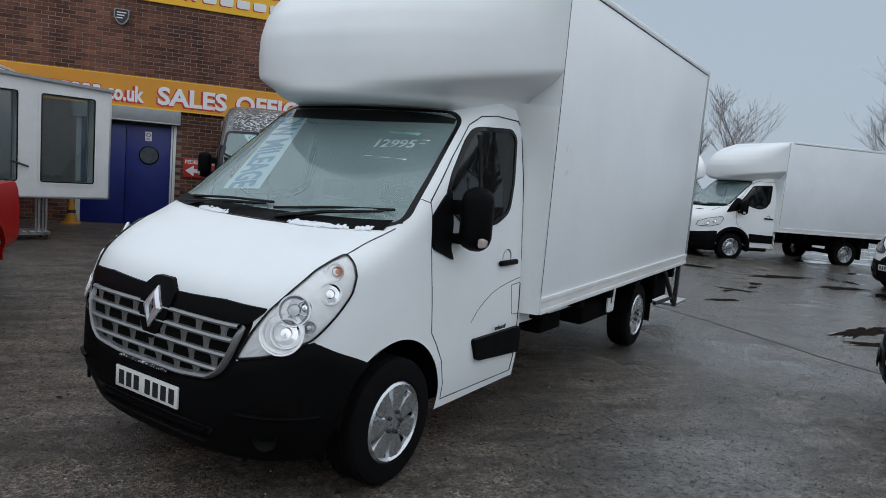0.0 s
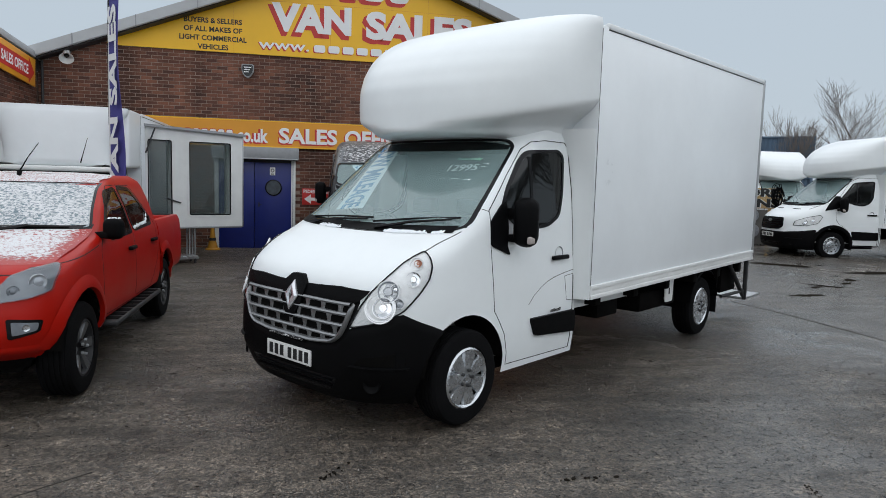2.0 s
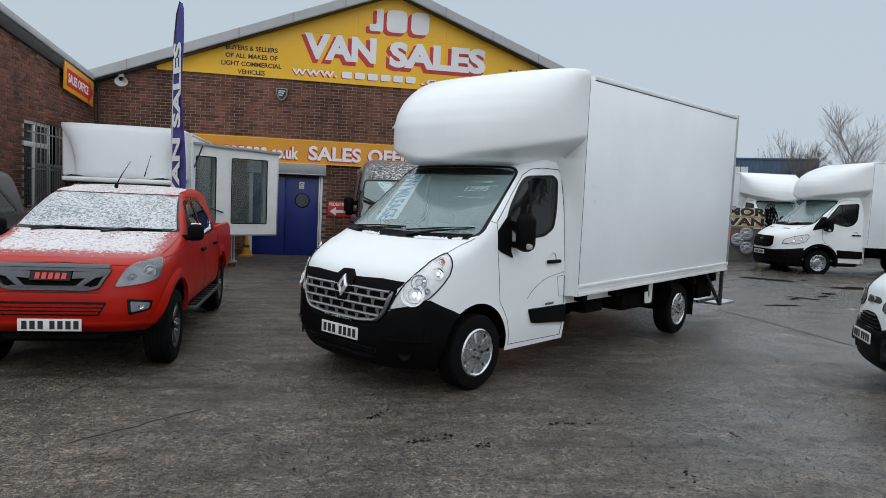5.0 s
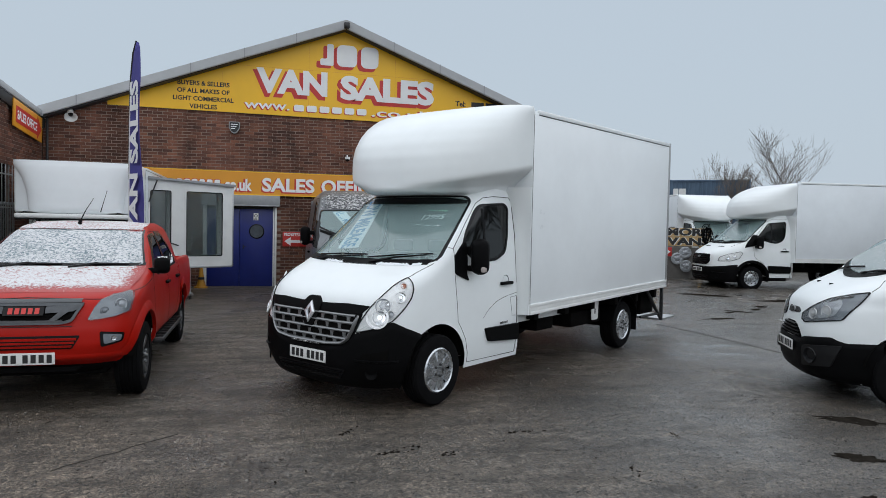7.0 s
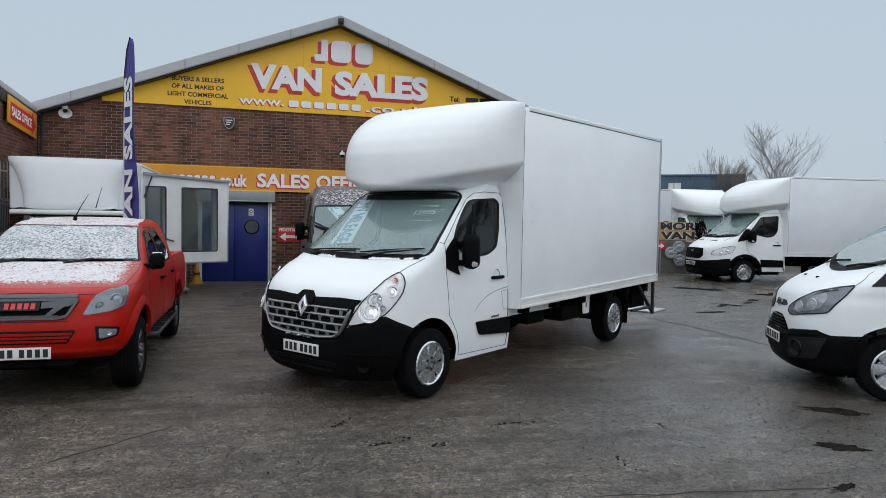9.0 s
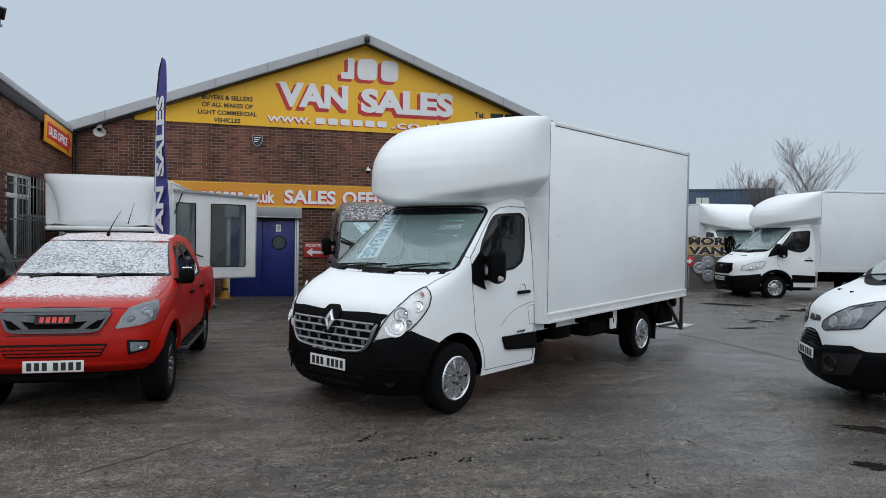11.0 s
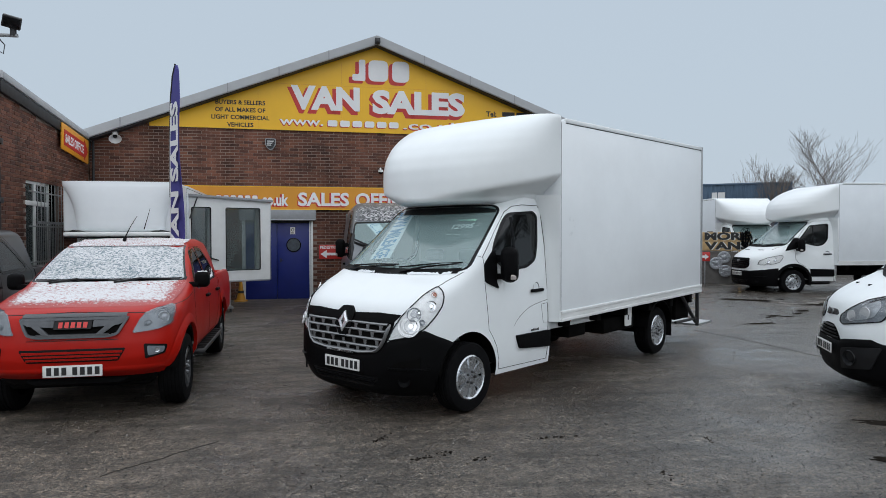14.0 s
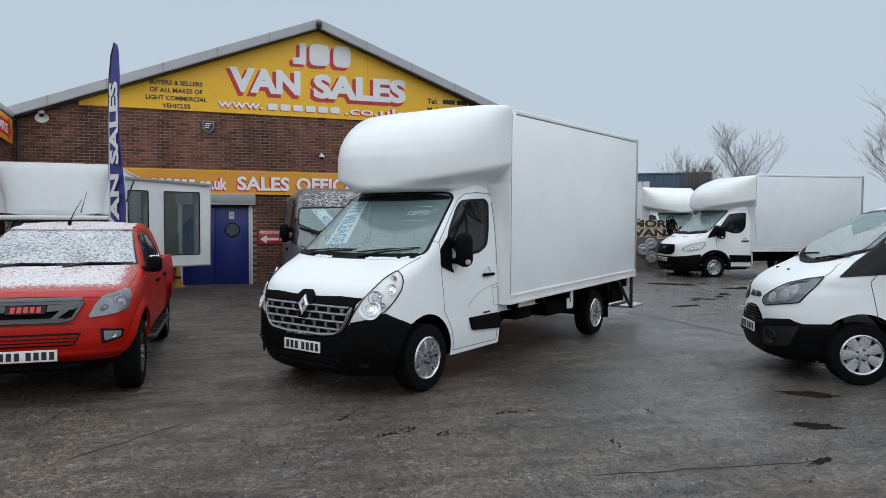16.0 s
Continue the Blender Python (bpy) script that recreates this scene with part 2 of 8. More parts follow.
def ground_mat():
    """Worn asphalt after rain: stones in a brown-grey binder, scuffed streaks, oily stains, and water standing in the hollows."""
    m = bpy.data.materials.new("wet_asphalt")
    m.use_nodes = True
    n, l = m.node_tree.nodes, m.node_tree.links
    b = n["Principled BSDF"]
    tc = n.new("ShaderNodeTexCoord")

    def ramped(source, lo, hi, a, z):
        r = n.new("ShaderNodeMapRange")
        r.inputs["From Min"].default_value, r.inputs["From Max"].default_value = lo, hi
        r.inputs["To Min"].default_value, r.inputs["To Max"].default_value = a, z
        l.new(source, r.inputs["Value"])
        return r.outputs["Result"]

    def placed(stretch=None, turn=0.0):
        if not stretch:
            return tc.outputs["Object"]
        mp = n.new("ShaderNodeMapping")
        mp.inputs["Scale"].default_value = stretch
        mp.inputs["Rotation"].default_value = (0, 0, turn)
        l.new(tc.outputs["Object"], mp.inputs[0])
        return mp.outputs[0]

    def tex(scale, detail=6, rough=0.6, stretch=None, turn=0.6, lo=0.35, hi=0.65, a=0.0, z=1.0):
        t = n.new("ShaderNodeTexNoise")
        t.inputs["Scale"].default_value, t.inputs["Detail"].default_value, t.inputs["Roughness"].default_value = scale, detail, rough
        l.new(placed(stretch, turn), t.inputs["Vector"])
        return ramped(t.outputs["Fac"], lo, hi, a, z)

    def calc(kind, a, c, clamp=False):
        x = n.new("ShaderNodeMath")
        x.operation, x.use_clamp = kind, clamp
        for i, v in enumerate((a, c)):
            if isinstance(v, (int, float)):
                x.inputs[i].default_value = v
            else:
                l.new(v, x.inputs[i])
        return x.outputs[0]

    mul = lambda a, c: calc("MULTIPLY", a, c)
    geo, sep = n.new("ShaderNodeNewGeometry"), n.new("ShaderNodeSeparateXYZ")
    l.new(geo.outputs["Position"], sep.inputs[0])
    low = ramped(sep.outputs["X"], -4.0, 5.0, 0.04, 0.72)      # wetness ramp along x, set to bring more sky sheen on that side
    drift = tex(0.33, 7, 0.6, None, 0, 0.38, 0.64, -0.25, 0.75)
    wet = calc("ADD", drift, low, True)
    # standing water, in shallow hollows towards +x
    hollow = tex(0.62, 5, 0.55, (1, 1.5, 1), 0.5, 0.575, 0.635, 0.0, 1.0)
    pool = mul(hollow, ramped(sep.outputs["X"], 2.5, 6.5, 0.0, 1.0))
    # aggregate: each stone with its own tone
    stones = n.new("ShaderNodeTexVoronoi")
    stones.inputs["Scale"].default_value = 78
    l.new(tc.outputs["Object"], stones.inputs["Vector"])
    tone = n.new("ShaderNodeSeparateColor")
    l.new(stones.outputs["Color"], tone.inputs[0])
    agg = ramped(tone.outputs["Red"], 0.0, 1.0, 0.20, 1.95)
    grit = tex(150, 2, 0.7, None, 0, 0.40, 0.60, 0.30, 1.70)
    clod = tex(24, 4, 0.75, None, 0, 0.36, 0.64, 0.45, 1.55)
    mid = tex(7.5, 8, 0.75, None, 0, 0.34, 0.66, 0.50, 1.50)
    streak = tex(1.5, 4, 0.6, (0.8, 2.6, 1), 0.45, 0.34, 0.68, 0.52, 1.46)
    stain = tex(0.85, 8, 0.68, None, 0, 0.36, 0.50, 0.55, 1.0)
    pits = n.new("ShaderNodeTexVoronoi")
    pits.inputs["Scale"].default_value = 6
    l.new(tc.outputs["Object"], pits.inputs["Vector"])
    pit = ramped(pits.outputs["Distance"], 0.04, 0.12, 0.30, 1.0)
    holes, some = n.new("ShaderNodeTexVoronoi"), n.new("ShaderNodeSeparateColor")
    holes.inputs["Scale"].default_value = 30
    l.new(tc.outputs["Object"], holes.inputs["Vector"])
    l.new(holes.outputs["Color"], some.inputs[0])
    open_pit = mul(ramped(holes.outputs["Distance"], 0.16, 0.42, 1.0, 0.0), ramped(some.outputs["Red"], 0.45, 0.75, 0.0, 0.78))
    pit = mul(pit, calc("SUBTRACT", 1.0, open_pit))
    ramp = n.new("ShaderNodeValToRGB")
    e = ramp.color_ramp.elements
    e[0].position, e[0].color = 0.0, (0.096, 0.076, 0.056, 1)
    e[1].position, e[1].color = 1.0, (0.074, 0.061, 0.048, 1)
    l.new(wet, ramp.inputs[0])
    sc = n.new("ShaderNodeVectorMath")
    sc.operation = "SCALE"
    l.new(ramp.outputs[0], sc.inputs[0])
    dry = ramped(pool, 0.0, 1.0, 1.0, 0.42)
    shade = mul(mul(mul(agg, grit), mul(clod, mid)), mul(mul(streak, stain), mul(pit, dry)))
    l.new(shade, sc.inputs["Scale"])
    l.new(sc.outputs[0], b.inputs["Base Color"])
    rough = mul(mul(ramped(wet, 0.0, 1.0, 0.62, 0.40), clod), ramped(pool, 0.0, 1.0, 1.0, 0.3))
    l.new(rough, b.inputs["Roughness"])
    height = calc("ADD", calc("ADD", ramped(stones.outputs["Distance"], 0.0, 0.7, 1.0, 0.0), mul(grit, 0.5)), mul(clod, 0.9))
    keep = ramped(pool, 0.0, 1.0, 1.0, 0.04)
    bp = n.new("ShaderNodeBump")
    bp.inputs["Distance"].default_value = 0.008
    l.new(mul(keep, 0.65), bp.inputs["Strength"])
    l.new(height, bp.inputs["Height"])
    l.new(bp.outputs[0], b.inputs["Normal"])
    # a film of rain water over the wetter parts
    l.new(calc("ADD", mul(mul(ramped(wet, 0.15, 0.95, 0.34, 1.05), mid), mul(mul(mul(streak, clod), pit), ramped(tone.outputs["Green"], 0.0, 1.0, 0.55, 1.45))), pool, True), b.inputs["Coat Weight"])
    b.inputs["Coat IOR"].default_value = 1.42
    l.new(mul(ramped(wet, 0.2, 1.0, 0.34, 0.15), ramped(pool, 0.0, 1.0, 1.0, 0.2)), b.inputs["Coat Roughness"])
    rip = n.new("ShaderNodeBump")
    rip.inputs["Distance"].default_value = 0.008
    l.new(mul(mul(keep, 0.60), ramped(wet, 0.3, 1.0, 1.0, 0.30)), rip.inputs["Strength"])
    l.new(height, rip.inputs["Height"])
    l.new(rip.outputs[0], b.inputs["Coat Normal"])
    return m


def snow_mat(under, amount, scale=62, thin=None, soft=0.06, drag=(1, 1, 1)):
    """Thin melting snow flakes over a surface of the given colour; drag draws the flakes out."""
    m = bpy.data.materials.new("melting_snow_cover")
    m.use_nodes = True
    n, l = m.node_tree.nodes, m.node_tree.links
    b = n["Principled BSDF"]
    tc = n.new("ShaderNodeTexCoord")
    t = n.new("ShaderNodeTexNoise")
    t.inputs["Scale"].default_value, t.inputs["Detail"].default_value, t.inputs["Roughness"].default_value = scale, 4, 0.62
    t.inputs["Distortion"].default_value = 0.7
    lay = n.new("ShaderNodeMapping")
    lay.inputs["Scale"].default_value, lay.inputs["Rotation"].default_value = drag, (0.25, 0.1, 0.3)
    l.new(tc.outputs["Object"], lay.inputs[0])
    l.new(lay.outputs[0], t.inputs["Vector"])
    big = n.new("ShaderNodeTexNoise")
    big.inputs["Scale"].default_value, big.inputs["Detail"].default_value = 3.0, 4
    l.new(tc.outputs["Object"], big.inputs["Vector"])
    ad = n.new("ShaderNodeMath")
    ad.operation = "MULTIPLY_ADD"
    ad.inputs[1].default_value = 0.16
    l.new(big.outputs["Fac"], ad.inputs[0])
    l.new(t.outputs["Fac"], ad.inputs[2])
    r = n.new("ShaderNodeMapRange")
    r.inputs["From Min"].default_value, r.inputs["From Max"].default_value = 0.61 - amount - soft / 2, 0.61 - amount + soft / 2
    depth = ad.outputs[0]
    if thin:
        # the cover melts away first at the warm rim of the panel
        xyz = n.new("ShaderNodeSeparateXYZ")
        l.new(tc.outputs["Object"], xyz.inputs[0])
        side = n.new("ShaderNodeMath")
        side.operation = "ABSOLUTE"
        l.new(xyz.outputs["Y"], side.inputs[0])
        for source, near, far in ((xyz.outputs["X"], thin[0], thin[1]), (side.outputs[0], thin[2], thin[3])):
            fade = n.new("ShaderNodeMapRange")
            fade.inputs["From Min"].default_value, fade.inputs["From Max"].default_value = near, far
            fade.inputs["To Min"].default_value, fade.inputs["To Max"].default_value = 0.0, 0.26
            l.new(source, fade.inputs["Value"])
            less = n.new("ShaderNodeMath")
            less.operation = "SUBTRACT"
            l.new(depth, less.inputs[0])
            l.new(fade.outputs["Result"], less.inputs[1])
            depth = less.outputs[0]
    l.new(depth, r.inputs["Value"])
    mx = n.new("ShaderNodeMix")
    mx.data_type = "RGBA"
    mx.inputs["A"].default_value = (*under, 1)
    mx.inputs["B"].default_value = (0.68, 0.68, 0.69, 1)
    l.new(r.outputs["Result"], mx.inputs["Factor"])
    l.new(mx.outputs["Result"], b.inputs["Base Color"])
    rr = n.new("ShaderNodeMapRange")
    rr.inputs["To Min"].default_value, rr.inputs["To Max"].default_value = 0.35, 0.8
    l.new(r.outputs["Result"], rr.inputs["Value"])
    l.new(rr.outputs["Result"], b.inputs["Roughness"])
    bp = n.new("ShaderNodeBump")
    bp.inputs["Strength"].default_value, bp.inputs["Distance"].default_value = 0.6, 0.01
    l.new(r.outputs["Result"], bp.inputs["Height"])
    l.new(bp.outputs[0], b.inputs["Normal"])
    return m


M_GROUND = ground_mat()
M_SNOWRED = snow_mat((0.36, 0.016, 0.010), 0.115, 40, (0.18, 0.37, 0.68, 0.82), 0.10, (1.5, 0.8, 1.5))
M_SNOWROOF = snow_mat((0.36, 0.016, 0.010), 0.105, 62, None, 0.12)
M_SNOWGLASS = snow_mat((0.13, 0.19, 0.22), 0.060, 46, None, 0.15, (1.0, 0.75, 1.3))
M_SNOWGREY = snow_mat((0.022, 0.024, 0.027), -0.02, 34, None, 0.10, (1, 0.7, 1.3))
M_SNOWTHIN = snow_mat((0.30, 0.36, 0.36), -0.03)
M_SNOWBITS = snow_mat((0.012, 0.012, 0.013), -0.02)
M_SNOW = mat("snow", (0.82, 0.85, 0.88), 0.7, var=0.05, vscale=30)
M_MUD = mat("wet_mud", (0.021, 0.018, 0.015), 0.8, spec=0.0, bump=0.5, bscale=40, var=0.5, vscale=9, rvar=0.15)
M_TAR = mat("tar_seam", (0.058, 0.052, 0.046), 0.5, var=0.3, vscale=6)

# ---- shaping helpers ----
def surf(bm, rows, wrap=False):
    """Quads over a grid of points; wrap closes it along the row."""
    vs = [[bm.verts.new(p) for p in r] for r in rows]
    w = len(vs[0])
    for i in range(len(vs) - 1):
        for j in range(w if wrap else w - 1):
            k = (j + 1) % w
            try:
                bm.faces.new((vs[i][j], vs[i][k], vs[i + 1][k], vs[i + 1][j]))
            except ValueError:
                pass
    return vs


def box(bm, x0, x1, y0, y1, z0, z1, bevel=0.0, seg=2):
    v = [bm.verts.new((x, y, z)) for x in (x0, x1) for y in (y0, y1) for z in (z0, z1)]
    fs = [bm.faces.new([v[i] for i in q]) for q in ((0, 1, 3, 2), (4, 6, 7, 5), (0, 4, 5, 1), (2, 3, 7, 6), (0, 2, 6, 4), (1, 5, 7, 3))]
    if bevel:
        es = list({e for f in fs for e in f.edges})
        bmesh.ops.bevel(bm, geom=es, offset=bevel, segments=seg, affect="EDGES", profile=0.5)


def frame_of(axis):
    a = Vector(axis).normalized()
    u = a.orthogonal().normalized()
    return a, u, a.cross(u)


def tube(bm, pts, r, seg=8, caps=True):
    """A round bar along points; r may be one radius or one for each point."""
    pts = [Vector(p) for p in pts]
    rs = r if isinstance(r, (list, tuple)) else [r] * len(pts)
    rings = []
    u = None
    for i, p in enumerate(pts):
        d = (pts[min(i + 1, len(pts) - 1)] - pts[max(i - 1, 0)])
        if d.length < 1e-9:
            d = Vector((0, 0, 1))
        d.normalize()
        u = (u - d * u.dot(d)) if u is not None else d.orthogonal()
        if u.length < 1e-6:
            u = d.orthogonal()
        u.normalize()
        w = d.cross(u)
        rings.append([p + (u * math.cos(a) + w * math.sin(a)) * rs[i] for a in [2 * math.pi * k / seg for k in range(seg)]])
    vs = surf(bm, rings, wrap=True)
    if caps:
        bm.faces.new(vs[0][::-1])
        bm.faces.new(vs[-1])


def lathe(bm, profile, centre, axis, seg=32, caps=False):
    """Turns (radius, height along axis) pairs round an axis."""
    a, u, w = frame_of(axis)
    c = Vector(centre)
    rows = [[c + a * h + (u * math.cos(t) + w * math.sin(t)) * r for t in [2 * math.pi * k / seg for k in range(seg)]] for r, h in profile]
    vs = surf(bm, rows, wrap=True)
    if caps:
        bm.faces.new(vs[0][::-1])
        bm.faces.new(vs[-1])


def prism(bm, poly, put, d0, d1):
    """A flat outline made solid: put(a, b, d) gives the place."""
    lo = [bm.verts.new(put(a, b, d0)) for a, b in poly]
    hi = [bm.verts.new(put(a, b, d1)) for a, b in poly]
    bm.faces.new(lo[::-1])
    bm.faces.new(hi)
    for i in range(len(poly)):
        j = (i + 1) % len(poly)
        bm.faces.new((lo[i], lo[j], hi[j], hi[i]))


def rounded(poly, r, seg=5):
    """An outline with its corners rounded."""
    out = []
    m = len(poly)
    for i in range(m):
        p, a, b = Vector(poly[i]), Vector(poly[i - 1]), Vector(poly[(i + 1) % m])
        k = min(r, (a - p).length * 0.45, (b - p).length * 0.45)
        s, e = p + (a - p).normalized() * k, p + (b - p).normalized() * k
        for q in range(seg + 1):
            t = q / seg
            out.append(tuple(s * (1 - t) ** 2 + p * 2 * t * (1 - t) + e * t * t))
    return out


def scaled(poly, d):
    """An outline drawn in by about d metres towards its middle."""
    m = len(poly)
    area = sum(poly[i][0] * poly[(i + 1) % m][1] - poly[(i + 1) % m][0] * poly[i][1] for i in range(m))
    s = 1 if area > 0 else -1
    out = []
    for i in range(m):
        a, p, b = Vector(poly[i - 1]), Vector(poly[i]), Vector(poly[(i + 1) % m])
        t = b - a
        if t.length < 1e-9:
            t = Vector((1, 0))
        t.normalize()
        out.append((p.x - t.y * s * d, p.y + t.x * s * d))
    return out


def dense(poly, step=0.05):
    out = []
    for i in range(len(poly)):
        a, b = Vector(poly[i]), Vector(poly[(i + 1) % len(poly)])
        k = max(1, int((b - a).length / step))
        out += [tuple(a.lerp(b, q / k)) for q in range(k)]
    return out


def patch(bm, poly, put, off=0.004, depth=0.012, rings=4):
    """A sheet that follows a curved surface inside an outline, with a turned-in rim."""
    cx, cy = sum(p[0] for p in poly) / len(poly), sum(p[1] for p in poly) / len(poly)
    rows = [[put(a, b, off - depth) for a, b in poly]]
    for q in range(rings):
        k = 1 - q / rings
        rows.append([put(cx + (a - cx) * k, cy + (b - cy) * k, off) for a, b in poly])
    vs = surf(bm, rows, wrap=True)
    c = bm.verts.new(put(cx, cy, off))
    for i in range(len(poly)):
        bm.faces.new((vs[-1][i], vs[-1][(i + 1) % len(poly)], c))


def band(bm, outer, inner, put, off=0.004, depth=0.012):
    """A rim between two outlines of the same count, on a curved surface."""
    surf(bm, [[put(a, b, off - depth) for a, b in outer], [put(a, b, off) for a, b in outer],
              [put(a, b, off) for a, b in inner], [put(a, b, off - depth) for a, b in inner]], wrap=True)


def inside(poly, x, y):
    c = False
    for i in range(len(poly)):
        (x1, y1), (x2, y2) = poly[i], poly[i - 1]
        if (y1 > y) != (y2 > y) and x < (x2 - x1) * (y - y1) / (y2 - y1) + x1:
            c = not c
    return c


def to_mesh(name, bm, material, smooth=35):
    bmesh.ops.recalc_face_normals(bm, faces=bm.faces[:])
    me = bpy.data.meshes.new(name)
    bm.to_mesh(me)
    bm.free()
    for m in (material if isinstance(material, (list, tuple)) else [material]):
        me.materials.append(m)
    if smooth:
        me.polygons.foreach_set("use_smooth", [True] * len(me.polygons))
        me.set_sharp_from_angle(angle=radians(smooth))
    return me


def part(name, bm, material, parent, label="", smooth=35):
    ob = new(name, to_mesh(name, bm, material, smooth))
    ob.parent = parent
    return tagged(ob, label)


def thing(name, label, category, where=None, group="", kind=""):
    ob = new(name)
    ob.empty_display_size = 0.2
    if where is not None:
        ob.matrix_world = where
    return tagged(ob, label, category, group, kind)


def solid(name, bm, material, label="", category="", kind="", smooth=35, where=None, group=""):
    ob = new(name, to_mesh(name, bm, material, smooth))
    if where is not None:
        ob.matrix_world = where
    return tagged(ob, label, category, group, kind)


def text_mesh(body, size, depth=0.003, bold=0.0, align="LEFT", width=None):
    """Lettering in the built-in font as a mesh, lying in x and y; width stretches it to that length."""
    cu = bpy.data.curves.new("lettering", "FONT")
    cu.body, cu.size, cu.extrude, cu.offset, cu.align_x = body, size, depth, bold, align
    cu.resolution_u = 3
    ob = bpy.data.objects.new("lettering", cu)
    scene.collection.objects.link(ob)
    bpy.context.view_layer.update()
    me = bpy.data.meshes.new_from_object(ob.evaluated_get(bpy.context.evaluated_depsgraph_get()))
    bpy.data.objects.remove(ob)
    bpy.data.curves.remove(cu)
    if width:
        xs = [v.co.x for v in me.vertices]
        k = width / (max(xs) - min(xs))
        x0 = min(xs)
        for v in me.vertices:
            v.co.x = (v.co.x - x0) * k if align == "LEFT" else v.co.x * k
    return me


def lettering(name, body, size, m, material, parent, depth=0.003, bold=0.0, align="LEFT", width=None, label="", single=False):
    """Lettering as one part, or (single) each letter as a part of its own."""
    me = text_mesh(body, size, depth, bold, align, width)
    me.materials.clear()
    me.materials.append(material)
    if not single:
        ob = new(name, me)
        ob.parent = parent
        ob.matrix_local = m
        return tagged(ob, label)
    bm = bmesh.new()
    bm.from_mesh(me)
    bmesh.ops.remove_doubles(bm, verts=bm.verts[:], dist=1e-5)
    left = set(bm.verts)
    while left:
        seed = min(left, key=lambda v: (v.co.x, v.index))
        island, todo = {seed}, [seed]
        while todo:
            for e in todo.pop().link_edges:
                for v in e.verts:
                    if v not in island:
                        island.add(v)
                        todo.append(v)
        left -= island
        one = bm.copy()
        one.verts.ensure_lookup_table()
        keep = {v.index for v in island}
        bmesh.ops.delete(one, geom=[v for v in one.verts if v.index not in keep], context="VERTS")
        ob = new(name, bpy.data.meshes.new(name))
        one.to_mesh(ob.data)
        one.free()
        ob.data.materials.append(material)
        ob.parent = parent
        ob.matrix_local = m
        tagged(ob, label)
    bm.free()
    bpy.data.meshes.remove(me)


def gz(y):
    """The yard rises a little towards the building."""
    t = min(1, max(0, (y + 6.5) / 5.5))
    return 0.12 * t * t * (3 - 2 * t)


def grit_mat():
    m = bpy.data.materials.new("mixed_grit")
    m.use_nodes = True
    n, l = m.node_tree.nodes, m.node_tree.links
    g, r = n.new("ShaderNodeNewGeometry"), n.new("ShaderNodeValToRGB")
    e = r.color_ramp.elements
    e[0].position, e[0].color = 0.0, (0.03, 0.027, 0.024, 1)
    e[1].position, e[1].color = 1.0, (0.20, 0.18, 0.16, 1)
    x = e.new(0.6)
    x.color = (0.075, 0.067, 0.058, 1)
    l.new(g.outputs["Random Per Island"], r.inputs[0])
    l.new(r.outputs[0], n["Principled BSDF"].inputs["Base Color"])
    n["Principled BSDF"].inputs["Roughness"].default_value = 0.55
    return m


M_GRIT = grit_mat()

# ---- ground ----
def make_ground():
    def axis(lo, hi, step, far):
        a = list(np.arange(lo, hi + 1e-6, step))
        g, out = step, []
        x = hi
        while x < far:
            g *= 1.5
            x += g
            out.append(x)
        g, inn = step, []
        x = lo
        while x > -far:
            g *= 1.5
            x -= g
            inn.append(x)
        return inn[::-1] + a + out
    xs, ys = axis(-9, 16, 0.25, 900), axis(-22, 3, 0.25, 900)
    bm = bmesh.new()
    surf(bm, [[(x, y, gz(y) + (0.012 * (noise.noise((x * 0.45, y * 0.45, 0.0)) - 0.1) if abs(x) < 18 and abs(y) < 24 else 0)) for x in xs] for y in ys])
    solid("ground", bm, M_GROUND, "worn wet grey asphalt yard with grit and damp patches", "ground", "structure", smooth=60)


make_ground()


def blotch(name, x, y, rx, ry, turn, seed, material, label):
    rnd = random.Random(seed)
    ph = [rnd.uniform(0, 6.28) for _ in range(5)]
    n = 40
    bm = bmesh.new()
    pts = []
    for i in range(n):
        a = 2 * math.pi * i / n
        k = 1 + 0.25 * math.sin(2 * a + ph[0]) + 0.18 * math.sin(5 * a + ph[1]) + 0.14 * math.sin(9 * a + ph[2]) + 0.12 * math.sin(15 * a + ph[3]) + rnd.uniform(-0.12, 0.12)
        px, py = rx * k * math.cos(a), ry * k * math.sin(a)
        c, s = math.cos(turn), math.sin(turn)
        pts.append((px * c - py * s, px * s + py * c))
    base = gz(y) + 0.006
    rows = [[(x + p[0] * k, y + p[1] * k, base + (-0.008 if k == 1 else 0.0)) for p in pts] for k in (1, 0.93, 0.5)]
    vs = surf(bm, rows, wrap=True)
    c = bm.verts.new((x, y, base))
    for i in range(n):
        bm.faces.new((vs[-1][i], vs[-1][(i + 1) % n], c))
    solid(name, bm, material, label, "pothole", "structure", smooth=60)


# ---- main building ----
HALF, EAVE, APEX = 6.95, 4.16, 6.80     # half width, brick height at the corner and at the ridge
def gable(x):
    return APEX - (APEX - EAVE) * abs(x) / HALF


def brick_rows(x0, x1, z0, top, skip, seed):
    """(x, z, length) of the bricks of a stretcher-bond wall under top(x), leaving out what skip(x, z) names."""
    rnd = random.Random(seed)
    out = []
    r = 0
    z = z0
    while z < 7:
        x = x0 - (0.1125 if r % 2 else 0)
        while x < x1:
            a, b = max(x, x0), min(x + 0.215, x1)
            if b - a > 0.04 and z + 0.065 < min(top(a), top(b)) and not skip((a + b) / 2, z + 0.03):
                out.append((a, z, b - a, rnd.uniform(-0.003, 0.003)))
            x += 0.225
        z += 0.075
        r += 1
    return out


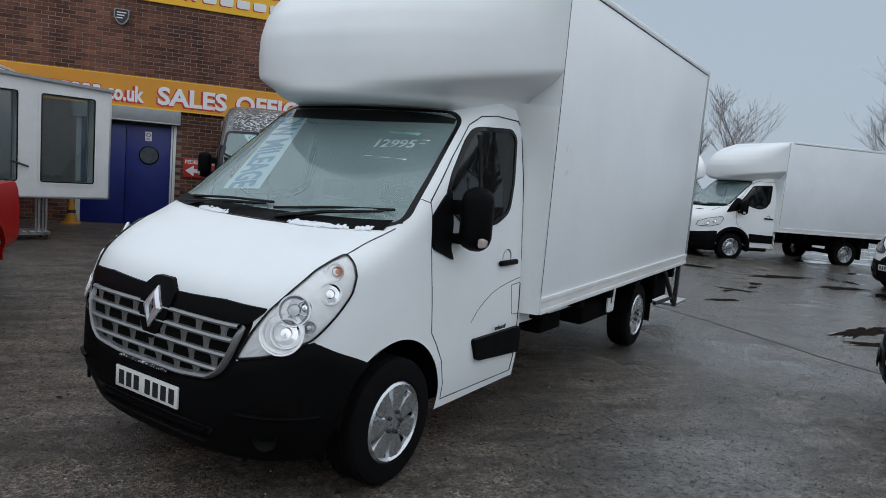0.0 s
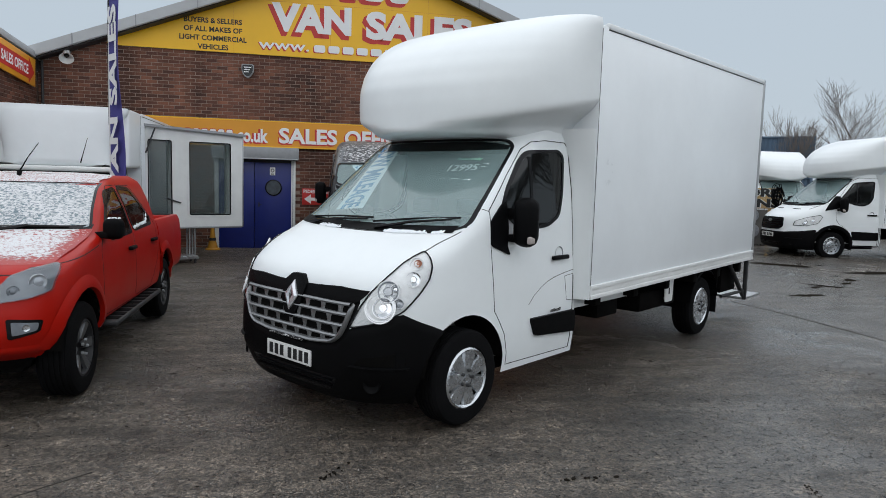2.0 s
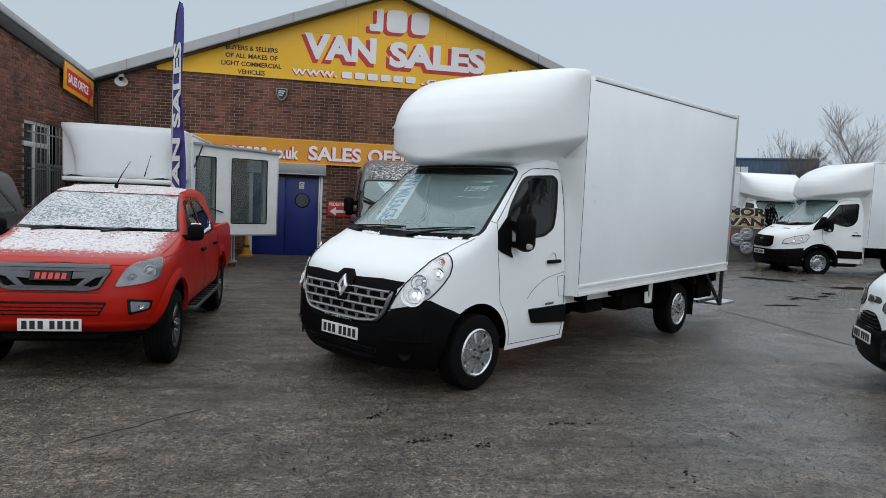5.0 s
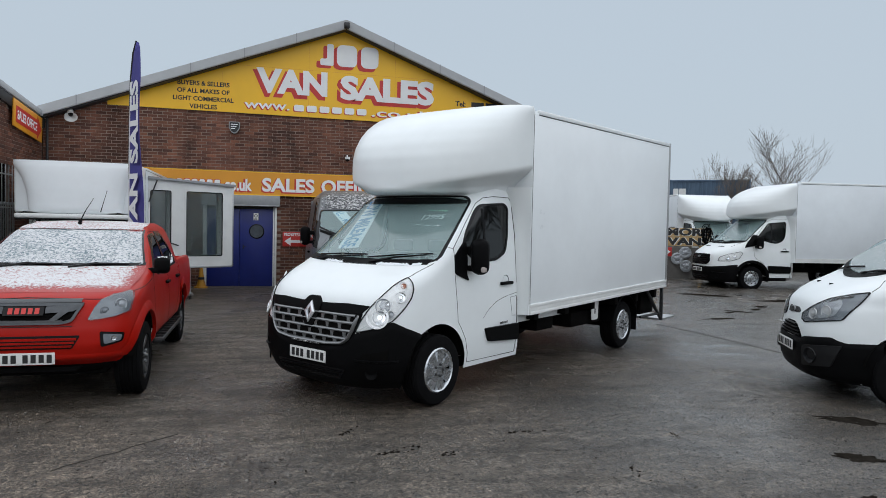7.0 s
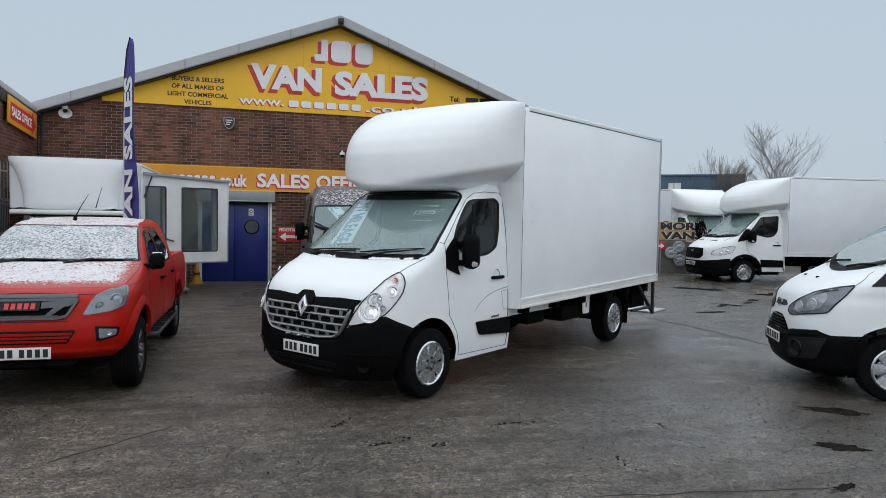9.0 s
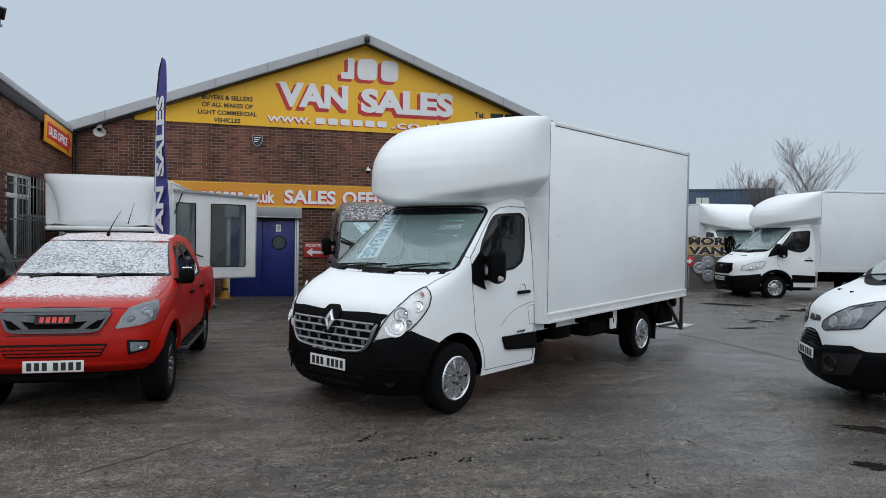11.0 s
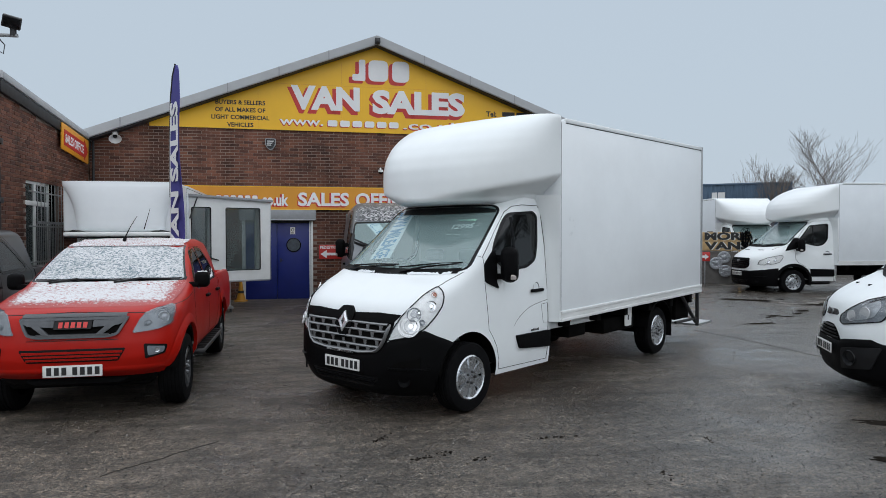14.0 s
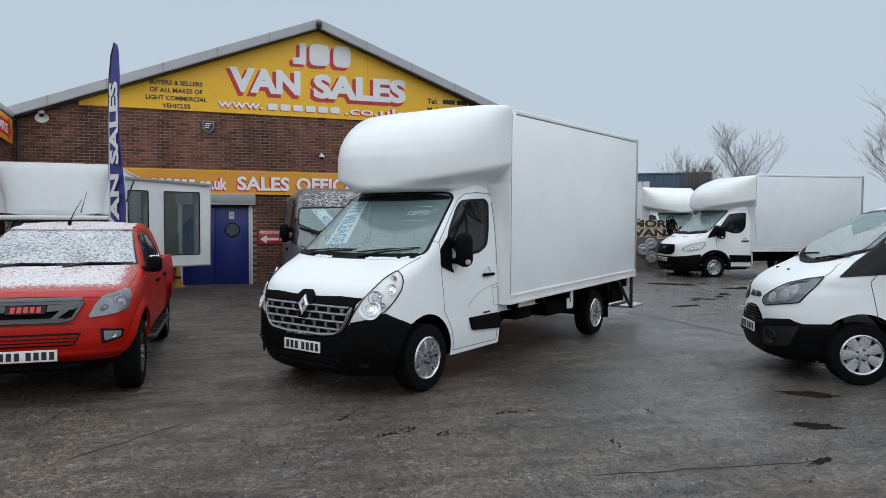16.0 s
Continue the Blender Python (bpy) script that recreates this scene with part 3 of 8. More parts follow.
def brick_field(bm, rows, put):
    """Joined bricks with a small chamfer on the face."""
    for a, z, w, d in rows:
        c = 0.006
        o = [(a, z), (a + w, z), (a + w, z + 0.065), (a, z + 0.065)]
        i = [(a + c, z + c), (a + w - c, z + c), (a + w - c, z + 0.065 - c), (a + c, z + 0.065 - c)]
        v0 = [bm.verts.new(put(p, q, -0.008)) for p, q in o]
        v1 = [bm.verts.new(put(p, q, d - 0.003)) for p, q in o]
        v2 = [bm.verts.new(put(p, q, d)) for p, q in i]
        bm.faces.new(v2)
        for k in range(4):
            j = (k + 1) % 4
            bm.faces.new((v0[k], v0[j], v1[j], v1[k]))
            bm.faces.new((v1[k], v1[j], v2[j], v2[k]))


DOOR = (-3.40, -1.66, 2.12)
facade_put = lambda a, b, d: (a, -d, b)
def make_facade():
    bm = bmesh.new()
    poly = [(-HALF, 0), (DOOR[0], 0), (DOOR[0], DOOR[2]), (DOOR[1], DOOR[2]), (DOOR[1], 0), (HALF, 0), (HALF, EAVE), (0, APEX), (-HALF, EAVE)]
    prism(bm, poly, lambda a, b, d: (a, d, b), 0.005, 0.33)
    wall = solid("wall_front", bm, M_MORTAR, "sooty red-brown brick gable wall of the sales building", "wall", "structure", smooth=0)
    near = lambda x, z: -1.60 < x < 0.42 and z < 2.36
    rows = brick_rows(-HALF, HALF, 0.02, gable, lambda x, z: DOOR[0] < x < DOOR[1] and z < DOOR[2], 3)
    bm = bmesh.new()
    brick_field(bm, [r for r in rows if not (near(r[0] + r[2] / 2, r[1]) and r[2] > 0.21)], facade_put)
    ob = new("brickwork", to_mesh("brickwork", bm, M_BRICK, 0))
    ob.parent = wall
    tagged(ob, kind="stuff")
    return wall, [r for r in rows if near(r[0] + r[2] / 2, r[1]) and r[2] > 0.21]


WALL_FRONT, NEAR_BRICKS = make_facade()


def make_roof():
    bm = bmesh.new()
    for s in (-1, 1):
        # two roof slopes, 12 m deep
        a, b = (s * (HALF + 0.42), EAVE - 0.24), (0, APEX - 0.10)
        n = 24
        rows = []
        for y in (-0.28, 12.0):
            rows.append([(a[0] + (b[0] - a[0]) * i / n, y, a[1] + (b[1] - a[1]) * i / n + 0.16) for i in range(n + 1)])
        for y in (12.0, -0.28):
            rows.append([(a[0] + (b[0] - a[0]) * i / n, y, a[1] + (b[1] - a[1]) * i / n + 0.10) for i in range(n + 1)])
        rows.append(rows[0])
        surf(bm, rows)
    roof = solid("roof", bm, M_GREYROOF, "shallow pitched grey sheet roof", "roof", "structure", smooth=20)
    for s in (-1, 1):
        bm = bmesh.new()
        a, b = Vector((s * (HALF + 0.45), 0, EAVE - 0.28)), Vector((0, 0, APEX - 0.13))
        poly = [(a.x, a.z), (b.x, b.z), (b.x, b.z + 0.23), (a.x, a.z + 0.23)]
        prism(bm, poly, lambda p, q, d: (p, d, q), -0.36, -0.29)
        bmesh.ops.bevel(bm, geom=bm.edges[:], offset=0.012, segments=2, affect="EDGES")
        part("verge_flashing", bm, M_GREYROOF, roof)
        # sheet overlaps along the verge
        bm = bmesh.new()
        for k in range(1, 6):
            p = a.lerp(b, k / 6) + Vector((0, -0.364, 0.115))
            box(bm, p.x - 0.012, p.x + 0.012, -0.368, -0.355, p.z - 0.118, p.z + 0.118)
        part("flashing_joint", bm, M_STEEL, roof)
    bm = bmesh.new()
    box(bm, -0.07, 0.07, -0.46, -0.36, APEX - 0.14, APEX + 0.01, 0.02)
    box(bm, -0.035, 0.035, -0.52, -0.44, APEX - 0.12, APEX - 0.05, 0.015)
    part("ridge_fitting", bm, M_DARKSTEEL, roof)
    # soffit strip under the verge, the shade there put into its dark colour
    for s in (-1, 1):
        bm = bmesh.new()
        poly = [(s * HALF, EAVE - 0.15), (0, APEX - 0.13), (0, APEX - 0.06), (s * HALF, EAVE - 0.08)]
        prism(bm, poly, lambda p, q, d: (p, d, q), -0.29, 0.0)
        part("soffit_shade", bm, M_DARKSTEEL, roof)
    # side and rear walls close the building
    bm = bmesh.new()
    box(bm, HALF - 0.3, HALF, 0.33, 12, 0, EAVE)
    solid("wall_east", bm, M_BRICK, "brick side wall of the sales building", "wall", "structure", smooth=0)
    bm = bmesh.new()
    box(bm, -HALF, HALF, 11.7, 12, 0, EAVE)
    solid("wall_north", bm, M_BRICK, "brick rear wall of the sales building", "wall", "structure", smooth=0)
    bm = bmesh.new()
    box(bm, DOOR[0] - 2, DOOR[1] + 2, 1.4, 1.5, 0, 3)
    solid("wall_inner", bm, M_CABIN, "dark inner wall behind the entrance doors", "wall", "structure", smooth=0)


make_roof()


def face(x, z, y=0.0):
    """Lettering pose on the front wall."""
    return pose(x, y, z, 90, 0, 0)


def make_gable_sign():
    s = thing("fascia_sign", "large yellow triangular sign board with white and red lettering", "sign")
    yf = -0.035
    bm = bmesh.new()
    poly = [(-5.58, 4.45), (5.58, 4.42), (5.58, 4.66), (0.02, 6.70), (-5.58, 4.69)]
    prism(bm, poly, lambda a, b, d: (a, d, b), yf, -0.008)
    part("board", bm, M_SIGNY, s, smooth=0)
    bm = bmesh.new()
    for x in (-3.0, -0.9, 1.33, 3.5):
        box(bm, x, x + 0.006, yf - 0.002, yf + 0.001, 4.45, gable(x) - 0.23)
    for z in (5.62,):
        box(bm, -2.9, 2.9, yf - 0.002, yf + 0.001, z, z + 0.006)
    part("board_joint", bm, M_SIGNO, s, smooth=0)
    # main words with a red drop shadow
    def big(name, body, x, z, size, width, bold):
        lettering(name + "_shadow", body, size, face(x - 0.09, z - 0.075, yf - 0.003), M_SIGNRED, s, 0.002, bold + 0.022, width=width * 1.02, single=True)
        lettering(name, body, size, face(x, z, yf - 0.012), M_SIGNW, s, 0.003, bold, width=width, single=True)
    big("letter", "VAN", -2.19, 5.02, 0.79, 1.76, 0.040)
    big("letter", "SALES", -0.10, 4.98, 0.79, 2.50, 0.040)
    # the firm's initials as plain blocks
    for i, (x, w) in enumerate(((-0.62, 0.34), (-0.20, 0.52), (0.42, 0.46))):
        for off, m, gx, gz_, nm in ((-0.003, M_SIGNRED, -0.08, -0.07, "emblem_shadow"), (-0.012, M_SIGNW, 0, 0, "emblem")):
            bm = bmesh.new()
            grow = 0.014 if off > -0.01 else 0
            p = [(x + gx - grow, 5.78 + gz_ - grow), (x + w + gx + grow, 5.78 + gz_ - grow), (x + w + gx + grow, 6.33 + gz_ + grow), (x + gx - grow, 6.33 + gz_ + grow)]
            if i == 0:
                p = [(x + gx - grow, 5.78 + gz_), (x + w + gx + grow, 5.78 + gz_), (x + w + gx + grow, 6.33 + gz_ + grow), (x + w * 0.5 + gx - grow, 6.33 + gz_ + grow), (x + w * 0.5 + gx - grow, 5.95 + gz_), (x + gx - grow, 5.95 + gz_)]
            put = lambda a, b, d: (a, d, b)
            if i == 0:
                prism(bm, rounded(p, 0.05), put, yf + off, yf + off - 0.004)
            else:
                prism(bm, rounded(p, 0.16), put, yf + off, yf + off - 0.004)
            part(nm, bm, m, s, smooth=0)
    # web address: the generic ends lettered, the name as bars
    def small(body, x, z, size, width):
        lettering("web_shadow", body, size, face(x - 0.02, z - 0.02, yf - 0.003), M_SIGNRED, s, 0.001, 0.012, width=width)
        lettering("web_word", body, size, face(x, z, yf - 0.007), M_SIGNW, s, 0.001, 0.004, width=width)
    small("www.", -2.47, 4.58, 0.30, 1.10)
    small(".co.uk", 0.72, 4.56, 0.30, 1.62)
    for k in range(6):
        for dx, dz, dy, m in ((-0.02, -0.02, -0.003, M_SIGNRED), (0, 0, -0.007, M_SIGNW)):
            bm = bmesh.new()
            x = -1.26 + k * 0.32 + dx
            prism(bm, rounded([(x, 4.57 + dz), (x + 0.25, 4.57 + dz), (x + 0.25, 4.73 + dz), (x, 4.73 + dz)], 0.05), lambda a, b, d: (a, d, b), yf + dy, yf + dy - 0.003)
            part("web_bar", bm, m, s, smooth=0)
    for i, t in enumerate(("BUYERS & SELLERS", "OF ALL MAKES OF", "LIGHT COMMERCIAL", "VEHICLES")):
        lettering("line", t, 0.150, face(-3.43, 5.05 - 0.187 * i, yf - 0.003), M_INK, s, 0.001, 0.004, align="CENTER")
    lettering("line", "Tel:", 0.19, face(3.0, 4.98, yf - 0.003), M_INK, s, 0.001, 0.006)
    lettering("line", "Mob:", 0.19, face(3.0, 4.75, yf - 0.003), M_INK, s, 0.001, 0.006)
    bm = bmesh.new()
    for z in (4.99, 4.76):
        for x, w in ((3.45, 0.36), (3.86, 0.32), (4.22, 0.36)):
            box(bm, x, x + w, yf - 0.004, yf - 0.001, z, z + 0.12)
    part("number_bar", bm, M_INK, s, smooth=0)


make_gable_sign()


def make_band_sign():
    s = thing("shop_sign", "long amber sign board with white red-edged lettering", "sign")
    bm = bmesh.new()
    prism(bm, [(-5.2, 2.43), (2.6, 2.40), (2.6, 2.98), (-5.2, 3.00)], lambda a, b, d: (a, d, b), -0.07, -0.008)
    bmesh.ops.bevel(bm, geom=bm.edges[:], offset=0.006, segments=1, affect="EDGES")
    part("board", bm, M_SIGNO, s, smooth=0)
    bm = bmesh.new()
    for z0 in (2.405, 2.975):
        box(bm, -5.2, 2.6, -0.076, -0.068, z0, z0 + 0.022)
    part("rim", bm, M_SIGNY, s, smooth=0)
    def word(body, x, size, width):
        lettering("letter_shadow", body, size, face(x - 0.025, 2.50, -0.073), M_SIGNRED, s, 0.001, 0.028, width=width, single=True)
        lettering("letter", body, size, face(x, 2.52, -0.077), M_SIGNW, s, 0.001, 0.015, width=width, single=True)
    word("SALES", -2.02, 0.46, 1.30)
    word("OFFICE", -0.55, 0.46, 1.50)
    word("www.", -4.72, 0.36, 0.62)
    word(".co.uk", -2.98, 0.40, 0.72)
    for k in range(6):
        for d, m, g in ((-0.073, M_SIGNRED, 0.012), (-0.077, M_SIGNW, 0)):
            bm = bmesh.new()
            x = -4.03 + k * 0.175
            prism(bm, rounded([(x - g, 2.54 - g), (x + 0.13 + g, 2.54 - g), (x + 0.13 + g, 2.76 + g), (x - g, 2.76 + g)], 0.04), lambda a, b, e: (a, e, b), d, d - 0.003)
            part("word_bar", bm, m, s, smooth=0)


make_band_sign()


def make_entrance():
    d = thing("door_1", "closed dark blue double entrance door with round window", "door", kind="structure")
    g = 0.10
    for k, (x0, x1) in enumerate(((-3.33, -2.56), (-2.55, -1.745))):
        bm = bmesh.new()
        box(bm, x0, x1, -0.02, 0.03, g + 0.01, 2.06, 0.006)
        leaf = part("leaf", bm, M_BLUE, d)
        if k:
            bm = bmesh.new()
            lathe(bm, [(0.185, 0), (0.185, 0.02), (0.165, 0.024), (0.16, 0.012)], (-2.14, -0.02, 1.50), (0, -1, 0), 32)
            part("porthole_rim", bm, M_GLOSSBLACK, leaf)
            bm = bmesh.new()
            lathe(bm, [(0.002, 0.010), (0.165, 0.010)], (-2.14, -0.02, 1.50), (0, -1, 0), 32)
            part("porthole_glass", bm, M_PORT, leaf)
            bm = bmesh.new()
            box(bm, -2.22, -2.10, -0.026, -0.020, 1.78, 1.96)
            notice = part("notice", bm, M_SIGNW, leaf, "small white notice")
            bm = bmesh.new()
            lathe(bm, [(0.025, 0), (0.04, 0)], (-2.16, -0.028, 1.89), (0, -1, 0), 20)
            for q in range(3):
                box(bm, -2.20, -2.13 , -0.028, -0.0265, 1.795 + q * 0.016, 1.802 + q * 0.016)
            part("notice_print", bm, M_INK, notice, smooth=0)
            bm = bmesh.new()
            tube(bm, [(-2.46, -0.02, 1.12), (-2.46, -0.06, 1.12), (-2.40, -0.06, 1.115)], 0.009)
            box(bm, -2.475, -2.445, -0.028, -0.018, 1.06, 1.16, 0.004)
            part("handle", bm, M_DARKSTEEL, leaf)
    bm = bmesh.new()
    box(bm, -3.42, -3.33, -0.04, 0.10, g - 0.1, 2.12, 0.008)
    part("jamb", bm, M_OLDWHITE, d)
    bm = bmesh.new()
    box(bm, -1.745, -1.65, -0.05, 0.10, g - 0.1, 2.12, 0.008)
    part("jamb", bm, M_OLDWHITE, d)
    bm = bmesh.new()
    box(bm, -1.715, -1.700, -0.054, -0.045, g, 2.10)
    part("guide_rail", bm, M_STEEL, d)
    bm = bmesh.new()
    box(bm, -3.33, -1.745, -0.02, 0.10, 2.06, 2.12, 0.004)
    part("head", bm, M_DARKSTEEL, d)
    bm = bmesh.new()
    box(bm, -3.46, -1.58, -0.26, -0.004, 2.13, 2.40, 0.02)
    sh = solid("shutter_housing", bm, M_STEEL, "grey roller shutter housing above the entrance door", "shutter")
    bm = bmesh.new()
    box(bm, -3.44, -1.60, -0.262, -0.255, 2.13, 2.155, 0.003)
    part("lip", bm, M_ALU, sh)
    # pedestrians sign
    s = thing("direction_sign", "red pedestrians sign with a white arrow on the brick wall", "sign")
    bm = bmesh.new()
    box(bm, -1.50, -0.85, -0.022, -0.006, 1.13, 1.50, 0.003)
    part("plate", bm, M_SIGNRED, s)
    lettering("word", "PEDESTRIANS", 0.105, face(-1.47, 1.40, -0.024), M_SIGNW, s, 0.001, 0.003, width=0.58)
    bm = bmesh.new()
    prism(bm, [(-1.46, 1.26), (-1.30, 1.37), (-1.30, 1.295), (-1.0, 1.295), (-1.0, 1.225), (-1.30, 1.225), (-1.30, 1.15)], lambda a, b, e: (a, e, b), -0.027, -0.022)
    part("arrow", bm, M_SIGNW, s, smooth=0)


make_entrance()


def make_wall_fittings():
    # alarm boxes
    for x, z in ((-2.70, 4.08), (1.05, 4.05)):
        a = thing("alarm_box", "dark grey shield-shaped alarm box on the brick wall", "alarm box", group="alarm boxes")
        sh = lambda k: [(x + k * p, z + k * q) for p, q in ((-0.13, 0.13), (0.13, 0.13), (0.13, -0.02), (0.07, -0.13), (0, -0.17), (-0.07, -0.13), (-0.13, -0.02))]
        bm = bmesh.new()
        prism(bm, rounded(sh(1), 0.03), lambda p, q, e: (p, e, q), -0.09, -0.004)
        part("case", bm, M_STEEL, a)
        bm = bmesh.new()
        prism(bm, rounded(sh(0.85), 0.03), lambda p, q, e: (p, e, q), -0.094, -0.088)
        part("badge", bm, M_GREYCAR, a)
        bm = bmesh.new()
        for q in range(3):
            box(bm, x - 0.08, x + 0.08 - 0.03 * q, -0.098, -0.093, z + 0.05 - 0.05 * q, z + 0.07 - 0.05 * q)
        part("print_bar", bm, M_SIGNW, a, smooth=0)
    # horn loudspeaker
    h = thing("horn_loudspeaker", "weathered cream horn loudspeaker on the brick wall", "loudspeaker")
    bm = bmesh.new()
    ax = Vector((0.2, -0.68, -0.70))
    lathe(bm, [(0.03, -0.1), (0.06, -0.09), (0.065, 0.0), (0.05, 0.02), (0.065, 0.09), (0.09, 0.14), (0.135, 0.18), (0.142, 0.19), (0.128, 0.185), (0.075, 0.13), (0.035, 0.06)], (-6.33, -0.18, 4.20), ax, 24)
    part("horn", bm, M_OLDWHITE, h)
    # dark cone inside the bell, put there for the shade of its mouth
    bm = bmesh.new()
    lathe(bm, [(0.05, 0.08), (0.045, 0.11), (0.02, 0.15), (0.002, 0.155)], (-6.33, -0.18, 4.20), ax, 16)
    part("throat_shade", bm, M_DARKSTEEL, h)
    bm = bmesh.new()
    tube(bm, [(-6.33, -0.005, 4.30), (-6.33, -0.14, 4.30), (-6.33, -0.18, 4.22)], 0.014)
    box(bm, -6.37, -6.29, -0.02, -0.004, 4.22, 4.38, 0.004)
    part("bracket", bm, M_STEEL, h)
    # dome camera
    c = thing("security_camera", "small white dome camera on the brick wall", "camera")
    bm = bmesh.new()
    tube(bm, [(0.10, -0.004, 3.50), (0.10, -0.12, 3.50), (0.10, -0.14, 3.46)], 0.018)
    part("arm", bm, M_OLDWHITE, c)
    bm = bmesh.new()
    lathe(bm, [(0.01, 0.07), (0.06, 0.06), (0.068, 0.0)], (0.10, -0.14, 3.40), (0, 0, 1), 20)
    part("housing", bm, M_OLDWHITE, c)
    bm = bmesh.new()
    lathe(bm, [(0.058, 0.0), (0.05, 0.035), (0.02, 0.055), (0.002, 0.058)], (0.10, -0.14, 3.40), (0, 0, -1), 20)
    part("dome", bm, M_GLOSSBLACK, c)
    # dark rain stain strips have their own pipes
    p = thing("cable_run", "thin dark cable clipped to the brick wall", "cable")
    bm = bmesh.new()
    tube(bm, [(-6.86, -0.012, 4.1), (-6.86, -0.012, 0.1)], 0.03)
    part("pipe", bm, M_DARKSTEEL, p)


make_wall_fittings()

# ---- left building ----
LX, LY = -6.97, -4.97
left_put = lambda a, b, d: (LX + d, a, b)
def make_left_building():
    win = (-3.86, -2.05, 1.05, 2.81)     # y0, y1, z0, z1
    bm = bmesh.new()
    y0, y1, z0, z1 = win
    for a in ((LY + 0.010, y0, 0, 4.0), (y1, 0.3, 0, 4.0), (y0, y1, 0, z0), (y0, y1, z1, 4.0)):
        box(bm, LX - 0.28, LX - 0.010, a[0], a[1], a[2], a[3])
    fall = lambda y: 4.115 - 0.077 * (y + 4.04)      # underside of the roof edge
    for q in bm.verts:
        if q.co.z > 3.9:
            q.co.z = fall(q.co.y) + 0.02
    w = solid("wall_west", bm, M_MORTAR, "brick side wall of the low left building", "wall", "structure", smooth=0)
    rows = brick_rows(LY + 0.002, -0.01, 0.02, lambda x: 4.135 - 0.077 * (x + 4.04), lambda x, z: y0 < x < y1 and z0 < z < z1, 5)
    bm = bmesh.new()
    brick_field(bm, rows, left_put)
    ob = new("brickwork", to_mesh("brickwork", bm, M_BRICK, 0))
    ob.parent = w
    tagged(ob, kind="stuff")
    bm = bmesh.new()
    box(bm, -13, LX - 0.28, LY + 0.010, LY + 0.28, 0, 4.0)
    w2 = solid("wall_west_front", bm, M_MORTAR, "brick front wall of the low left building", "wall", "structure", smooth=0)
    rows = brick_rows(-9.5, LX - 0.004, 0.02, lambda x: 3.78, lambda x, z: False, 6)
    bm = bmesh.new()
    brick_field(bm, rows, lambda a, b, d: (a, LY - d, b))
    ob = new("brickwork", to_mesh("brickwork", bm, M_BRICK, 0))
    ob.parent = w2
    tagged(ob, kind="stuff")
    # roof edge: grey capping along the side, blue fascia at the front
    bm = bmesh.new()
    box(bm, -13, LX + 0.10, LY - 0.10, 0.0, 0.22, 0.35, 0.015)
    for q in bm.verts:
        q.co.z += fall(q.co.y)
    roof = solid("roof_left", bm, M_GREYROOF, "flat grey roof of the low left building", "roof", "structure")
    bm = bmesh.new()
    box(bm, LX + 0.004, LX + 0.07, LY - 0.06, -0.02, 0.0, 0.215, 0.01)
    for q in bm.verts:
        q.co.z += fall(q.co.y)
    part("side_fascia", bm, M_DARKSTEEL, roof, "blackened timber fascia")
    bm = bmesh.new()
    box(bm, -13, LX + 0.004, LY - 0.07, LY - 0.004, 3.84, 4.40, 0.01)
    part("front_fascia", bm, mat("faded_blue_fascia", (0.02, 0.06, 0.20), 0.5, var=0.25, vscale=3), roof, "faded blue fascia board")
    # barred window
    wd = thing("window_1", "white-framed window behind grey steel security bars", "window", kind="structure")
    bm = bmesh.new()
    ym = y0 + 1.29                       # the glazed part ends here
    for a in ((y0, y0 + 0.07, z0, z1), (ym - 0.07, ym, z0, z1), (y0 + 0.07, ym - 0.07, z0, z0 + 0.07), (y0 + 0.07, ym - 0.07, z1 - 0.07, z1), (y0 + 0.07, ym - 0.07, 2.33, 2.42), (y0 + 0.50, y0 + 0.58, z0 + 0.07, 2.33), (y0 + 0.50, y0 + 0.58, 2.42, z1 - 0.07)):
        box(bm, LX - 0.09, LX - 0.03, *a, 0.004)
    part("frame", bm, M_OLDWHITE, wd)
    bm = bmesh.new()
    box(bm, LX - 0.065, LX - 0.058, y0 + 0.05, ym - 0.05, z0 + 0.05, z1 - 0.05)
    pane = part("pane", bm, M_CLEAR, wd, smooth=0)
    bm = bmesh.new()
    box(bm, LX - 0.8, LX - 0.75, y0, y1, z0, z1)
    part("blind", bm, M_CABINLIGHT, wd, smooth=0)
    bm = bmesh.new()
    box(bm, LX - 0.14, LX - 0.09, ym, y1, z0, z1)
    part("dark_panel", bm, M_UNDER, wd, smooth=0)
    bm = bmesh.new()
    box(bm, LX - 0.10, LX + 0.05, y0 - 0.05, y1 + 0.05, z0 - 0.06, z0, 0.006)
    part("sill", bm, M_CONC, wd)
    for k in range(10):
        y = y0 + 0.42 + 0.19 * k
        if y > y1 - 0.02:
            break
        bm = bmesh.new()
        tube(bm, [(LX + 0.05, y, z0 + 0.03), (LX + 0.05, y, z1 - 0.03)], 0.010, 6)
        part("bar", bm, M_ALU, wd)
        # short bar with a knob in between
        bm = bmesh.new()
        tube(bm, [(LX + 0.05, y + 0.095, z0 + 0.03), (LX + 0.05, y + 0.095, 1.98), (LX + 0.05, y + 0.095, 1.985), (LX + 0.05, y + 0.095, 2.03), (LX + 0.05, y + 0.095, 2.035)], [0.010, 0.010, 0.026, 0.026, 0.008], 6)
        part("bar", bm, M_ALU, wd)
    for z in (z0 + 0.2, 1.93, z1 - 0.22):
        bm = bmesh.new()
        box(bm, LX + 0.035, LX + 0.055, y0 + 0.02, y1 - 0.02, z - 0.014, z + 0.014, 0.003)
        part("cross_bar", bm, M_ALU, wd)
